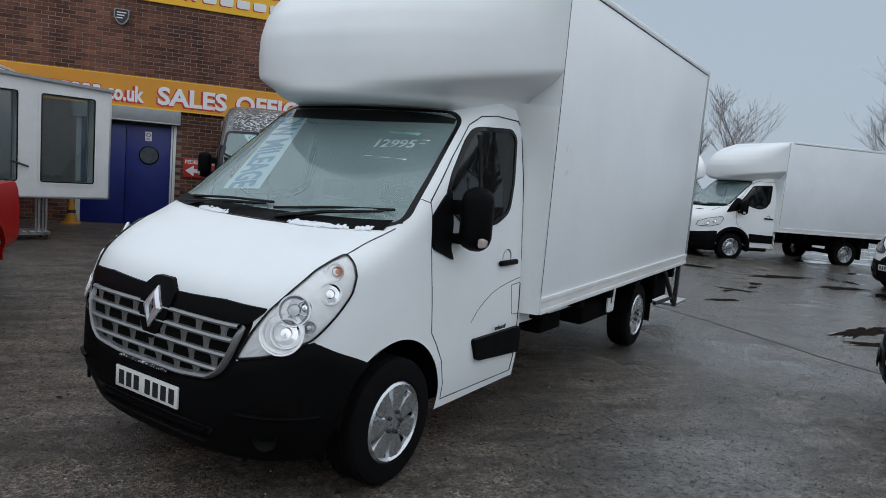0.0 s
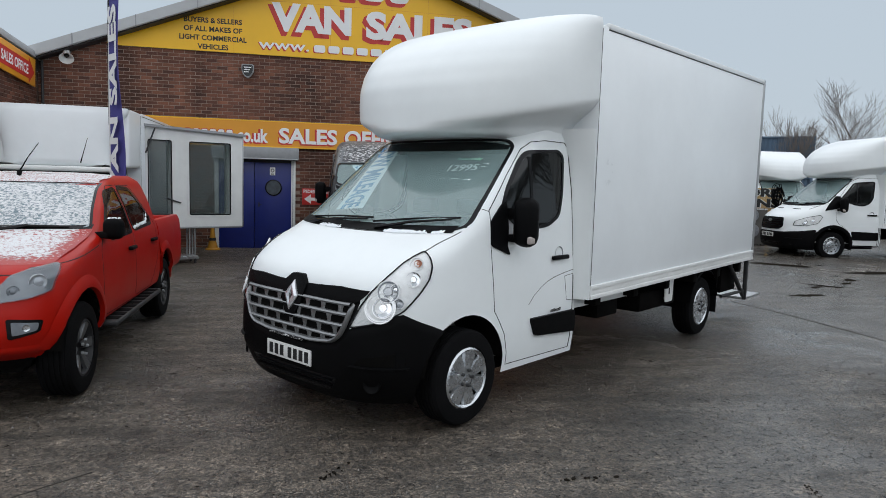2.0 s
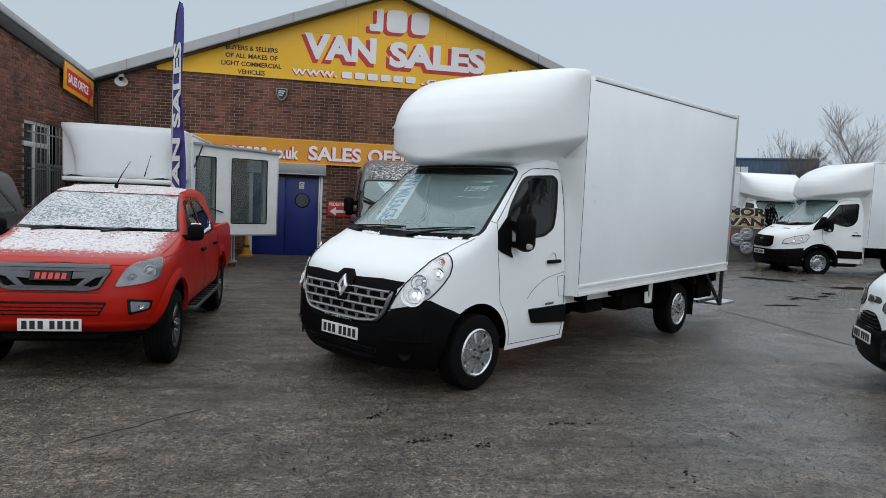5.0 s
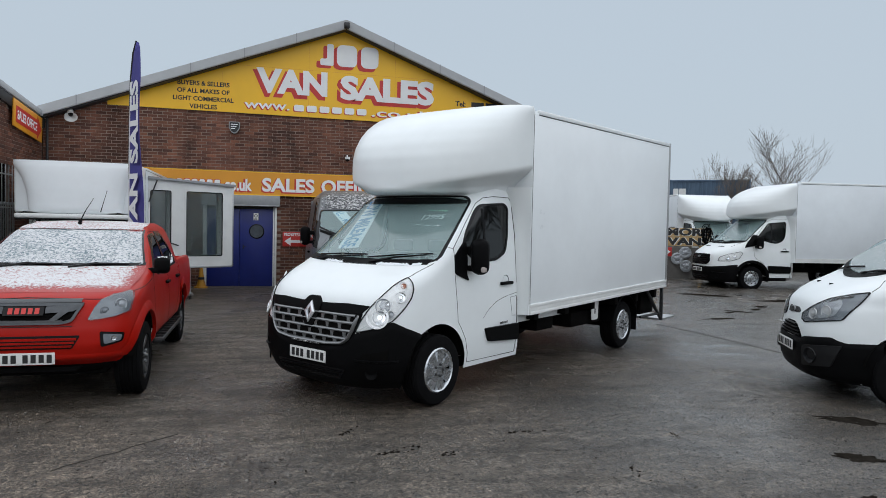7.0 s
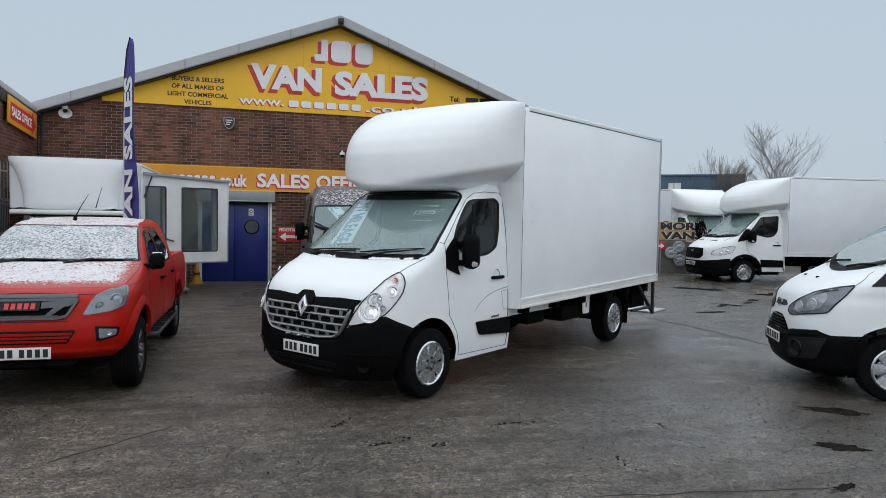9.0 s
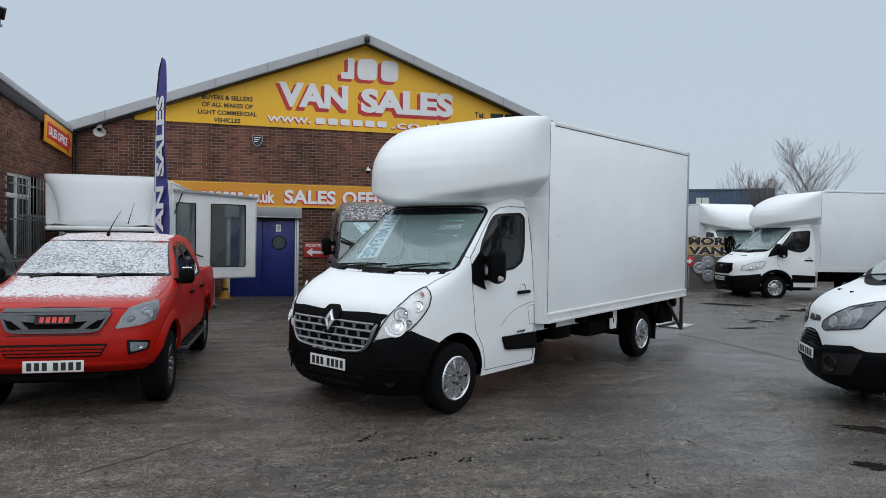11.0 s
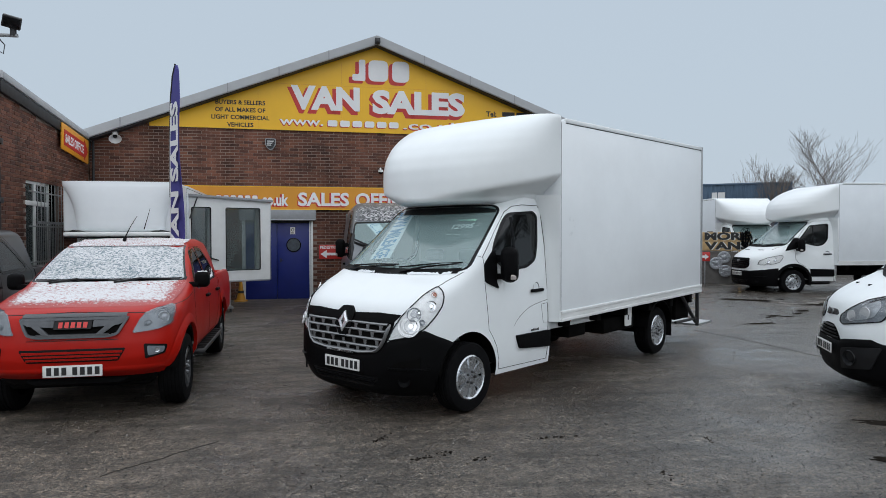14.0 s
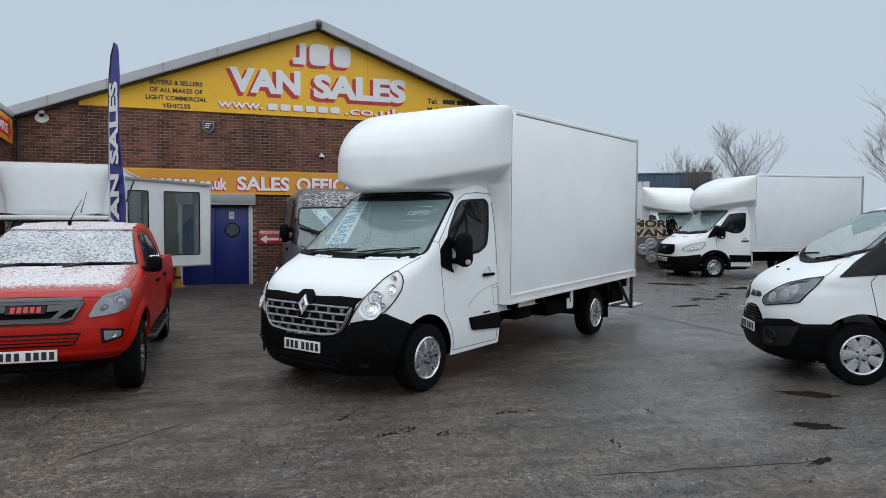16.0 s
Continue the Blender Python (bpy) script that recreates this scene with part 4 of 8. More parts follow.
    # wall sign
    s = thing("office_sign", "amber wall sign with a red arrow and white lettering", "sign", where=pose(LX + 0.075, -1.27, 3.79, -4.8) @ pose(0, 1.71, -3.74))
    bm = bmesh.new()
    box(bm, 0, 0.03, -2.62, -0.80, 3.46, 4.02, 0.004)
    part("board", bm, M_SIGNO, s)
    bm = bmesh.new()
    prism(bm, [(-2.50, 3.56), (-1.15, 3.56), (-1.15, 3.48), (-0.88, 3.73), (-1.15, 3.98), (-1.15, 3.90), (-2.50, 3.90)], lambda a, b, e: (e, a, b), 0.032, 0.037)
    part("arrow", bm, M_SIGNRED, s, smooth=0)
    lettering("word", "SALES OFFICE", 0.26, pose(0.040, -2.44, 3.64, 90, 0, 90), M_SIGNW, s, 0.001, 0.006, width=1.25)
    # floodlight mast at the corner
    m = thing("floodlight_mast", "grey steel mast with floodlights and a camera on the building corner", "floodlight")
    bm = bmesh.new()
    px, py = LX + 0.01, LY - 0.10
    tube(bm, [(px, py, 4.15), (px, py, 5.12)], 0.045, 12)
    part("mast", bm, M_STEEL, m)
    bm = bmesh.new()
    tube(bm, [(px, py, 1.6), (px, py, 4.15)], 0.044, 12)
    part("lower_mast", bm, M_SOOTY, m, "soot-blackened lower mast")
    for z in (2.3, 3.3):
        bm = bmesh.new()
        box(bm, px - 0.20, px + 0.06, LY - 0.05, LY - 0.004, z, z + 0.10, 0.01)
        box(bm, px - 0.07, px + 0.07, py - 0.06, LY - 0.04, z, z + 0.10, 0.01)
        part("clamp", bm, M_DARKSTEEL, m)
    bm = bmesh.new()
    tube(bm, [(px - 0.34, py, 5.12), (px + 0.34, py, 5.12)], 0.03, 10)
    part("cross_arm", bm, M_STEEL, m)
    for sx, tilt in ((0.27, 20), (-0.30, -30)):
        bm = bmesh.new()
        box(bm, -0.14, 0.14, -0.05, 0.05, -0.10, 0.10, 0.015)
        fl = part("floodlight", bm, M_DARKSTEEL, m)
        fl.matrix_local = pose(px + sx, py - 0.06, 5.33, 25, 10, tilt)
        bm = bmesh.new()
        box(bm, -0.12, 0.12, -0.056, -0.048, -0.08, 0.08, 0.004)
        part("lens", bm, M_GLOSSBLACK, fl)
        bm = bmesh.new()
        tube(bm, [(px + sx, py, 5.12), (px + sx, py, 5.25)], 0.05, 10)
        part("swivel", bm, M_DARKSTEEL, m)
    bm = bmesh.new()
    box(bm, -0.16, 0.10, -0.055, 0.055, -0.05, 0.05, 0.012)
    camb = part("camera_housing", bm, M_STEEL, m)
    camb.matrix_local = pose(px - 0.16, py - 0.08, 5.18, 0, -18, 15)
    bm = bmesh.new()
    box(bm, px - 0.10, px + 0.03, py - 0.10, py - 0.04, 4.84, 5.0, 0.01)
    part("junction_box", bm, M_DARKSTEEL, m)
    bm = bmesh.new()
    tube(bm, [(px + 0.02, py - 0.08, 4.86), (px + 0.14, py - 0.06, 4.80), (px + 0.15, py - 0.03, 4.95), (px + 0.04, py - 0.03, 5.08)], 0.010, 6)
    tube(bm, [(px - 0.05, py - 0.05, 4.84), (px - 0.02, py - 0.05, 4.6), (px - 0.05, py - 0.05, 4.2)], 0.008, 6)
    part("cable", bm, M_DARKSTEEL, m)
    # two bolts with washers in the front wall
    for z in (2.05, 2.85):
        t = thing("wall_tie", "round steel wall tie plate on the brick front", "wall tie", group="wall ties")
        bm = bmesh.new()
        lathe(bm, [(0.002, 0.03), (0.03, 0.03), (0.035, 0.012), (0.06, 0.010), (0.06, 0.0)], (-7.45, LY - 0.004, z), (0, -1, 0), 16)
        part("plate", bm, M_ALU, t)


make_left_building()

# ---- vehicle bodies ----
class Shell:
    """A vehicle body told by its plan outline at each height: rows of z, nose x, x where the side runs straight, half width, squareness."""

    def __init__(self, rows, x_rear, blur=0.035):
        a = np.array(rows, float)
        self.z0, self.z1, self.x_rear = a[0, 0], a[-1, 0], x_rear
        self.zs = np.linspace(self.z0, self.z1, 400)
        k = max(1, int(blur / (self.zs[1] - self.zs[0])))
        ker = np.hanning(2 * k + 3)
        ker /= ker.sum()
        self.cols = [np.convolve(np.pad(np.interp(self.zs, a[:, 0], a[:, c]), k + 1, mode="edge"), ker, "valid") for c in (1, 2, 3, 4)]

    def at(self, z):
        return [float(np.interp(z, self.zs, c)) for c in self.cols]

    def polar(self, psi, z, off=0.0):
        xf, xb, w, n = self.at(z)
        a = xf - xb
        c, s = math.cos(psi), math.sin(psi)
        r = ((abs(c) / a) ** n + (abs(s) / w) ** n) ** (-1 / n)
        return Vector((xb + r * c + off * c, r * s + off * s, z))

    def side(self, x, z, off=0.0, sign=1):
        xf, xb, w, n = self.at(z)
        if x <= xb:
            return Vector((x, sign * (w + off), z))
        q = min(0.9999, (x - xb) / (xf - xb))
        return Vector((x, sign * (w * (1 - q ** n) ** (1 / n) + off), z))

    def front(self, y, z, off=0.0):
        xf, xb, w, n = self.at(z)
        q = min(0.9999, abs(y) / w)
        return Vector((xb + (xf - xb) * (1 - q ** n) ** (1 / n) + off, y, z))

    def psi(self, x, y, z):
        return math.atan2(y, x - self.at(z)[1])

    def body(self, levels, n1=24, n2=44, arches=(), holes=(), front_holes=(), roof=True):
        """The skin, with round wheel openings (x, z, radius) and openings inside outlines in (x, z) on both sides or (y, z) in front."""
        bm = bmesh.new()
        rows = []
        for z in levels:
            xf, xb, w, n = self.at(z)
            half = [Vector((self.x_rear + (xb - self.x_rear) * i / n1, w, z)) for i in range(n1)]
            half += [self.polar(math.pi / 2 * (1 - i / n2), z) for i in range(n2 + 1)]
            rows.append(half + [Vector((p.x, -p.y, p.z)) for p in half[-2::-1]])
        vs = surf(bm, rows)
        if roof:
            top = vs[-1]
            m = len(top) // 2
            for i in range(m - 1):
                bm.faces.new((top[i], top[i + 1], top[-2 - i], top[-1 - i]))
            bm.faces.new((top[m - 1], top[m], top[m + 1]))
        kill = []
        for f in bm.faces:
            c = f.calc_center_median()
            done = False
            for ax, az, ar in arches:
                if abs(c.y) > 0.45 and all((v.co.x - ax) ** 2 + (v.co.z - az) ** 2 < ar * ar for v in f.verts):
                    done = True
            for poly in holes:
                if abs(c.y) > 0.3 and inside(poly, c.x, c.z):
                    done = True
            for poly in front_holes:
                if c.x > -1.3 and abs(c.y) < 0.9 and inside(poly, c.y, c.z):
                    done = True
            if done:
                kill.append(f)
        bmesh.ops.delete(bm, geom=kill, context="FACES")
        for v in bm.verts:
            for ax, az, ar in arches:
                d = math.hypot(v.co.x - ax, v.co.z - az)
                if abs(v.co.y) > 0.45 and 1e-6 < d < ar:
                    v.co.x, v.co.z = ax + (v.co.x - ax) * ar / d, az + (v.co.z - az) * ar / d
        return bm


def round_off(bm, ax, az, ar):
    """Trims a skin to a round wheel opening."""
    bmesh.ops.delete(bm, geom=[f for f in bm.faces if all(math.hypot(v.co.x - ax, v.co.z - az) < ar and abs(v.co.y) > 0.45 for v in f.verts)], context="FACES")
    for v in bm.verts:
        d = math.hypot(v.co.x - ax, v.co.z - az)
        if abs(v.co.y) > 0.45 and 1e-6 < d < ar:
            v.co.x, v.co.z = ax + (v.co.x - ax) * ar / d, az + (v.co.z - az) * ar / d


def levels(z0, z1, step):
    n = max(2, int((z1 - z0) / step))
    return [z0 + (z1 - z0) * i / n for i in range(n + 1)]


def wheel(parent, x, y, z, r, width, rim, spokes=7, kind="trim"):
    """Road wheel: tyre with tread, rim face with spokes, nuts. y's sign tells the outer side."""
    s = 1 if y > 0 else -1
    c = Vector((x, y - s * width / 2, z))
    w = new("wheel")
    w.parent = parent
    w.matrix_local = Matrix.Translation(c) @ Matrix.Rotation(math.pi if s < 0 else 0, 4, "Z")
    h = width / 2
    bm = bmesh.new()
    prof = [(rim * 0.98, -h * 0.8), (rim * 1.04, -h * 0.98), (r * 0.86, -h), (r * 0.95, -h * 0.92), (r * 0.99, -h * 0.72)]
    for k in range(5):
        g = -h * 0.6 + k * h * 0.3
        prof += [(r, g - h * 0.11), (r, g + h * 0.08), (r - 0.008, g + h * 0.10), (r - 0.008, g + h * 0.17)]
    prof += [(r * 0.99, h * 0.72), (r * 0.95, h * 0.92), (r * 0.86, h), (rim * 1.06, h * 0.99), (rim * 1.02, h * 0.90), (rim * 0.98, h * 0.8)]
    lathe(bm, prof, (0, 0, 0), (0, 1, 0), 48)
    part("tyre", bm, M_RUBBER, w)
    bm = bmesh.new()
    face_y = h * 0.80
    if kind == "trim":
        lathe(bm, [(rim * 1.02, face_y - 0.03), (rim * 0.98, face_y - 0.032), (rim * 0.90, face_y - 0.045), (rim * 0.30, face_y - 0.05), (0.002, face_y - 0.05)], (0, 0, 0), (0, 1, 0), 40)
    elif kind == "steel":
        lathe(bm, [(rim * 1.02, face_y - 0.03), (rim * 1.03, face_y + 0.012), (rim * 0.98, face_y + 0.016), (rim * 0.90, face_y - 0.06), (rim * 0.62, face_y - 0.07), (rim * 0.55, face_y - 0.03), (rim * 0.42, face_y - 0.02), (rim * 0.36, face_y - 0.03), (rim * 0.30, face_y + 0.005), (0.002, face_y + 0.01)], (0, 0, 0), (0, 1, 0), 48)
    else:
        lathe(bm, [(rim * 1.02, face_y - 0.03), (rim * 1.03, face_y + 0.012), (rim * 0.95, face_y + 0.016), (rim * 0.90, face_y - 0.05), (rim * 0.3, face_y - 0.06), (0.002, face_y - 0.06)], (0, 0, 0), (0, 1, 0), 48)
    part("rim", bm, M_UNDER if kind == "trim" else M_DARKSTEEL if kind != "steel" else M_TRIM, w)
    if kind == "trim":
        bm = bmesh.new()
        lathe(bm, [(rim * 1.03, face_y - 0.004), (rim * 1.04, face_y + 0.014), (rim * 0.97, face_y + 0.026), (rim * 0.90, face_y + 0.012), (rim * 0.885, face_y - 0.004)], (0, 0, 0), (0, 1, 0), 48)
        part("trim_ring", bm, M_TRIM, w)
        bm = bmesh.new()
        lathe(bm, [(rim * 0.74, face_y - 0.030), (rim * 0.70, face_y - 0.020), (rim * 0.45, face_y - 0.004), (rim * 0.40, face_y + 0.010), (rim * 0.15, face_y + 0.016), (rim * 0.14, face_y + 0.008), (rim * 0.12, face_y + 0.008), (rim * 0.11, face_y + 0.018), (0.002, face_y + 0.020)], (0, 0, 0), (0, 1, 0), 35)
        part("trim_hub", bm, M_TRIM, w)
    if kind == "steel":
        for k in range(10):
            bm = bmesh.new()
            a = 2 * math.pi * k / 10
            lathe(bm, [(0.002, 0.0), (0.018, 0.0)], (math.cos(a) * rim * 0.74, face_y - 0.062, math.sin(a) * rim * 0.74), (0, 1, 0), 10)
            part("vent_hole", bm, M_UNDER, w)
    else:
        for k in range(spokes):
            a = 2 * math.pi * k / spokes
            bm = bmesh.new()
            u, v = Vector((math.cos(a), 0, math.sin(a))), Vector((-math.sin(a), 0, math.cos(a)))
            b = 0.325 if kind == "trim" else 0.20
            pts = [(rim * 0.30, rim * b * 0.50), (rim * 0.60, rim * b * 0.85), (rim * 0.93, rim * b * 1.0)]
            ys = (face_y + 0.013, face_y + 0.012, face_y + 0.014) if kind == "trim" else (face_y - 0.02, face_y - 0.005, face_y + 0.006)
            rows = []
            for (rr, ww), yy in zip(pts, ys):
                rows.append([u * rr - v * ww + Vector((0, yy - 0.025, 0)), u * rr - v * ww * 0.82 + Vector((0, yy, 0)), u * rr + Vector((0, yy + 0.004, 0)), u * rr + v * ww * 0.82 + Vector((0, yy, 0)), u * rr + v * ww + Vector((0, yy - 0.025, 0))])
            surf(bm, rows)
            part("spoke", bm, M_TRIM if kind == "trim" else M_ALLOY, w)
    for k in range(5 if kind != "steel" else 6):
        a = 2 * math.pi * (k + 0.5) / (5 if kind != "steel" else 6)
        bm = bmesh.new()
        lathe(bm, [(0.013, 0), (0.013, 0.016), (0.008, 0.02), (0.002, 0.02)], (math.cos(a) * rim * 0.27, face_y + (0.012 if kind == "trim" else 0.006), math.sin(a) * rim * 0.27), (0, 1, 0), 8)
        part("nut", bm, M_STEEL if kind != "trim" else M_DARKSTEEL, w)
    return w


def arch_liner(parent, x, z, r, y0, y1):
    """Dark wheel housing behind the opening."""
    bm = bmesh.new()
    rows = []
    for k in range(21):
        a = math.pi * (0.04 + 0.92 * k / 20)
        rows.append([(x + r * math.cos(a), y0, z + r * math.sin(a)), (x + r * math.cos(a), y1, z + r * math.sin(a))])
    surf(bm, rows)
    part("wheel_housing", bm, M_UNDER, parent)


def pane_with_rim(parent, poly, put, glass, rim=0.03, name="window", seal=None, over=0.022):
    """Glass inside a black rim on a curved body."""
    poly = dense(rounded(poly, 0.06), 0.04)
    inner = scaled(poly, rim)
    bm = bmesh.new()
    band(bm, scaled(poly, -over), inner, put, 0.006, 0.03)
    fr = part(name + "_seal", bm, seal or M_GLOSSBLACK, parent)
    bm = bmesh.new()
    patch(bm, scaled(poly, rim - 0.006), put, 0.001, 0.0, 6)
    g = part("pane", bm, glass, fr)
    g.visible_shadow = False
    return fr


def groove(parent, pts, width=0.007, name="panel_gap", lift=0.0015):
    """A shut line: a narrow dark strip laid along points of the skin (point, outward normal)."""
    bm = bmesh.new()
    rows = []
    for i, (p, nrm) in enumerate(pts):
        d = (pts[min(i + 1, len(pts) - 1)][0] - pts[max(i - 1, 0)][0]).normalized()
        s = d.cross(nrm).normalized() * width / 2
        rows.append([p - s - nrm * 0.004, p - s + nrm * lift, p + s + nrm * lift, p + s - nrm * 0.004])
    surf(bm, rows)
    part(name, bm, M_GAP, parent)


def side_path(sh, poly, sign=1, closed=False, step=0.06):
    pts = dense(poly, step) if closed else [p for i in range(len(poly) - 1) for p in dense([poly[i], poly[i + 1]], step)[:max(1, int((Vector(poly[i + 1]) - Vector(poly[i])).length / step))]] + [poly[-1]]
    out = []
    for x, z in pts:
        p = sh.side(x, z, 0.0, sign)
        a = sh.side(x + 0.02, z, 0, sign) - sh.side(x - 0.02, z, 0, sign)
        b = sh.side(x, z + 0.02, 0, sign) - sh.side(x, z - 0.02, 0, sign)
        n = a.cross(b).normalized()
        if n.y * sign < 0:
            n = -n
        out.append((p, n))
    return out


def number_plate(parent, m, glyphs=((-0.215, 0.05), (-0.150, 0.05), (-0.085, 0.05), (-0.020, 0.05), (0.075, 0.05), (0.140, 0.05), (0.205, 0.05))):
    """A UK plate, its characters as plain bars. Lies in y and z, facing +x."""
    p = new("number_plate")
    p.parent = parent
    p.matrix_local = m
    tagged(p, "white number plate with plain dark bars")
    bm = bmesh.new()
    box(bm, -0.006, 0.006, -0.26, 0.26, -0.056, 0.056, 0.003)
    part("plate", bm, M_PLATE, p)
    for y, w in glyphs:
        bm = bmesh.new()
        box(bm, 0.006, 0.0085, -y - w / 2 + 0.004, -y + w / 2 - 0.004, -0.038, 0.038)
        part("bar", bm, M_INK, p, smooth=0)


def door_mirror(parent, x, y, z, sign, big=True, material=None):
    """Arm and housing with a glass that looks back."""
    m = new("door_mirror")
    m.parent = parent
    m.matrix_local = Matrix.Translation((x, y, z)) @ Matrix.Scale(sign, 4, (0, 1, 0)) if sign > 0 else Matrix.Translation((x, y, z)) @ Matrix.Rotation(math.pi, 4, "Z") @ Matrix.Scale(-1, 4, (1, 0, 0))
    bm = bmesh.new()
    h, w, d = (0.37, 0.19, 0.17) if big else (0.19, 0.17, 0.13)
    box(bm, -d / 2, d / 2, 0.10, 0.10 + w, -h / 2, h / 2, 0.080 if big else 0.055, 6)
    part("housing", bm, material or M_BLACK, m)
    bm = bmesh.new()
    box(bm, -d / 2 - 0.003, -d / 2 + 0.004, 0.165 if big else 0.15, 0.035 + w if big else 0.05 + w, -h / 2 + 0.06, h / 2 - 0.06, 0.003)
    part("glass", bm, M_CHROME, m)
    for zz, hh in (((-h * 0.33, 0.026), (h * 0.17, 0.036)) if big else ((-h * 0.3, 0.026),)):
        bm = bmesh.new()
        surf(bm, [[(px, py, pz) for px, pz in ((-e, zz - f), (-e * 0.5, zz - f * 1.2), (e, zz - f), (e * 1.15, zz), (e, zz + f), (-e, zz + f))] for py, e, f in ((-0.04, 0.050, hh * 1.2), (0.03, 0.045, hh), (0.15, 0.060, hh * 1.15))], wrap=True)
        part("arm", bm, M_BLACK, m)
    if big:
        bm = bmesh.new()
        box(bm, 0.0, d / 2 - 0.014, 0.060 + w, 0.097 + w, -h * 0.42, -h * 0.27, 0.014, 3)
        part("repeater", bm, M_REPEAT, m, "amber repeater lens")


CAB = [(0.20, 0.70, -0.5, 0.93, 2.8), (0.27, 0.80, -0.5, 0.97, 2.8), (0.45, 0.82, -0.5, 0.995, 2.9), (0.60, 0.82, -0.5, 1.0, 2.9), (0.80, 0.81, -0.5, 1.0, 2.8),
       (0.95, 0.785, -0.5, 0.995, 2.8), (1.04, 0.745, -0.5, 0.99, 2.8), (1.10, 0.66, -0.5, 0.985, 3.0), (1.18, 0.50, -0.5, 0.975, 3.4), (1.25, 0.34, -0.5, 0.965, 3.8),
       (1.31, 0.20, -0.5, 0.965, 4.2), (1.40, 0.09, -0.56, 0.96, 4.0), (1.70, -0.27, -0.75, 0.935, 3.6), (2.02, -0.65, -1.0, 0.895, 3.2), (2.12, -0.78, -1.1, 0.88, 3.0), (2.20, -0.95, -1.2, 0.855, 2.8), (2.26, -1.15, -1.3, 0.80, 2.6)]


# the main van's cab: a squarer nose than the vans behind it
CAB_SQUARE = [(0.20, 0.70, -0.5, 0.93, 3.2), (0.27, 0.765, -0.5, 0.95, 3.6), (0.45, 0.80, -0.5, 0.975, 4.6), (0.60, 0.80, -0.5, 0.98, 4.7), (0.80, 0.79, -0.5, 0.975, 4.8),
              (0.95, 0.76, -0.5, 0.97, 4.8), (1.04, 0.725, -0.5, 0.965, 4.7), (1.10, 0.675, -0.5, 0.96, 4.9), (1.18, 0.55, -0.5, 0.955, 5.6), (1.25, 0.42, -0.5, 0.95, 5.9),
              (1.31, 0.26, -0.5, 0.945, 6.4), (1.40, 0.11, -0.56, 0.94, 5.8), (1.70, -0.26, -0.75, 0.915, 4.4), (2.02, -0.65, -1.0, 0.875, 3.6), (2.12, -0.78, -1.1, 0.86, 3.2), (2.20, -0.95, -1.2, 0.835, 2.8), (2.26, -1.15, -1.3, 0.78, 2.6)]


def cabin_inside(parent, x0=-0.55, width=0.86):
    """Dashboard, wheel, seats and bulkhead, seen through the glass."""
    bm = bmesh.new()
    box(bm, -0.42, 0.22, -width, width, 0.95, 1.24, 0.05, 3)
    part("dashboard", bm, M_CABIN, parent)
    # pale pieces on the dash, standing in for the reflection low in the windscreen
    bm = bmesh.new()
    box(bm, -0.36, 0.02, width * 0.05, width * 0.75, 1.235, 1.262, 0.012)
    box(bm, -0.30, -0.06, -width * 0.55, -width * 0.15, 1.235, 1.30, 0.03, 3)
    part("dash_top_sheen", bm, M_CABINLIGHT, parent)
    bm = bmesh.new()
    ring = [(-0.50 + 0.09 * math.sin(a), -0.40 + 0.19 * math.cos(a), 1.30 + 0.17 * math.sin(a)) for a in [2 * math.pi * k / 24 for k in range(25)]]
    tube(bm, ring, 0.016, 8, caps=False)
    tube(bm, [(-0.50, -0.58, 1.30), (-0.48, -0.40, 1.28), (-0.50, -0.22, 1.30)], 0.018, 6)
    tube(bm, [(-0.48, -0.40, 1.28), (-0.30, -0.40, 1.18)], 0.03, 8)
    part("steering_wheel", bm, M_CABIN, parent)
    for y in (-0.45, 0.10, 0.55):
        bm = bmesh.new()
        box(bm, -0.95, -0.45, y - 0.22, y + 0.22, 0.75, 0.92, 0.05, 3)
        box(bm, -1.10, -0.94, y - 0.22, y + 0.22, 0.85, 1.42, 0.05, 3)
        box(bm, -1.10, -0.98, y - 0.13, y + 0.13, 1.44, 1.58, 0.04, 3)
        part("cab_seat", bm, M_STEEL, parent)
    bm = bmesh.new()
    box(bm, -1.24, -1.20, -width, width, 0.4, 2.05)
    part("bulkhead", bm, M_CABINLIGHT, parent, smooth=0)
    bm = bmesh.new()
    box(bm, -1.36, 0.3, -width, width, 0.40, 0.44)
    part("cab_floor", bm, M_CABIN, parent, smooth=0)


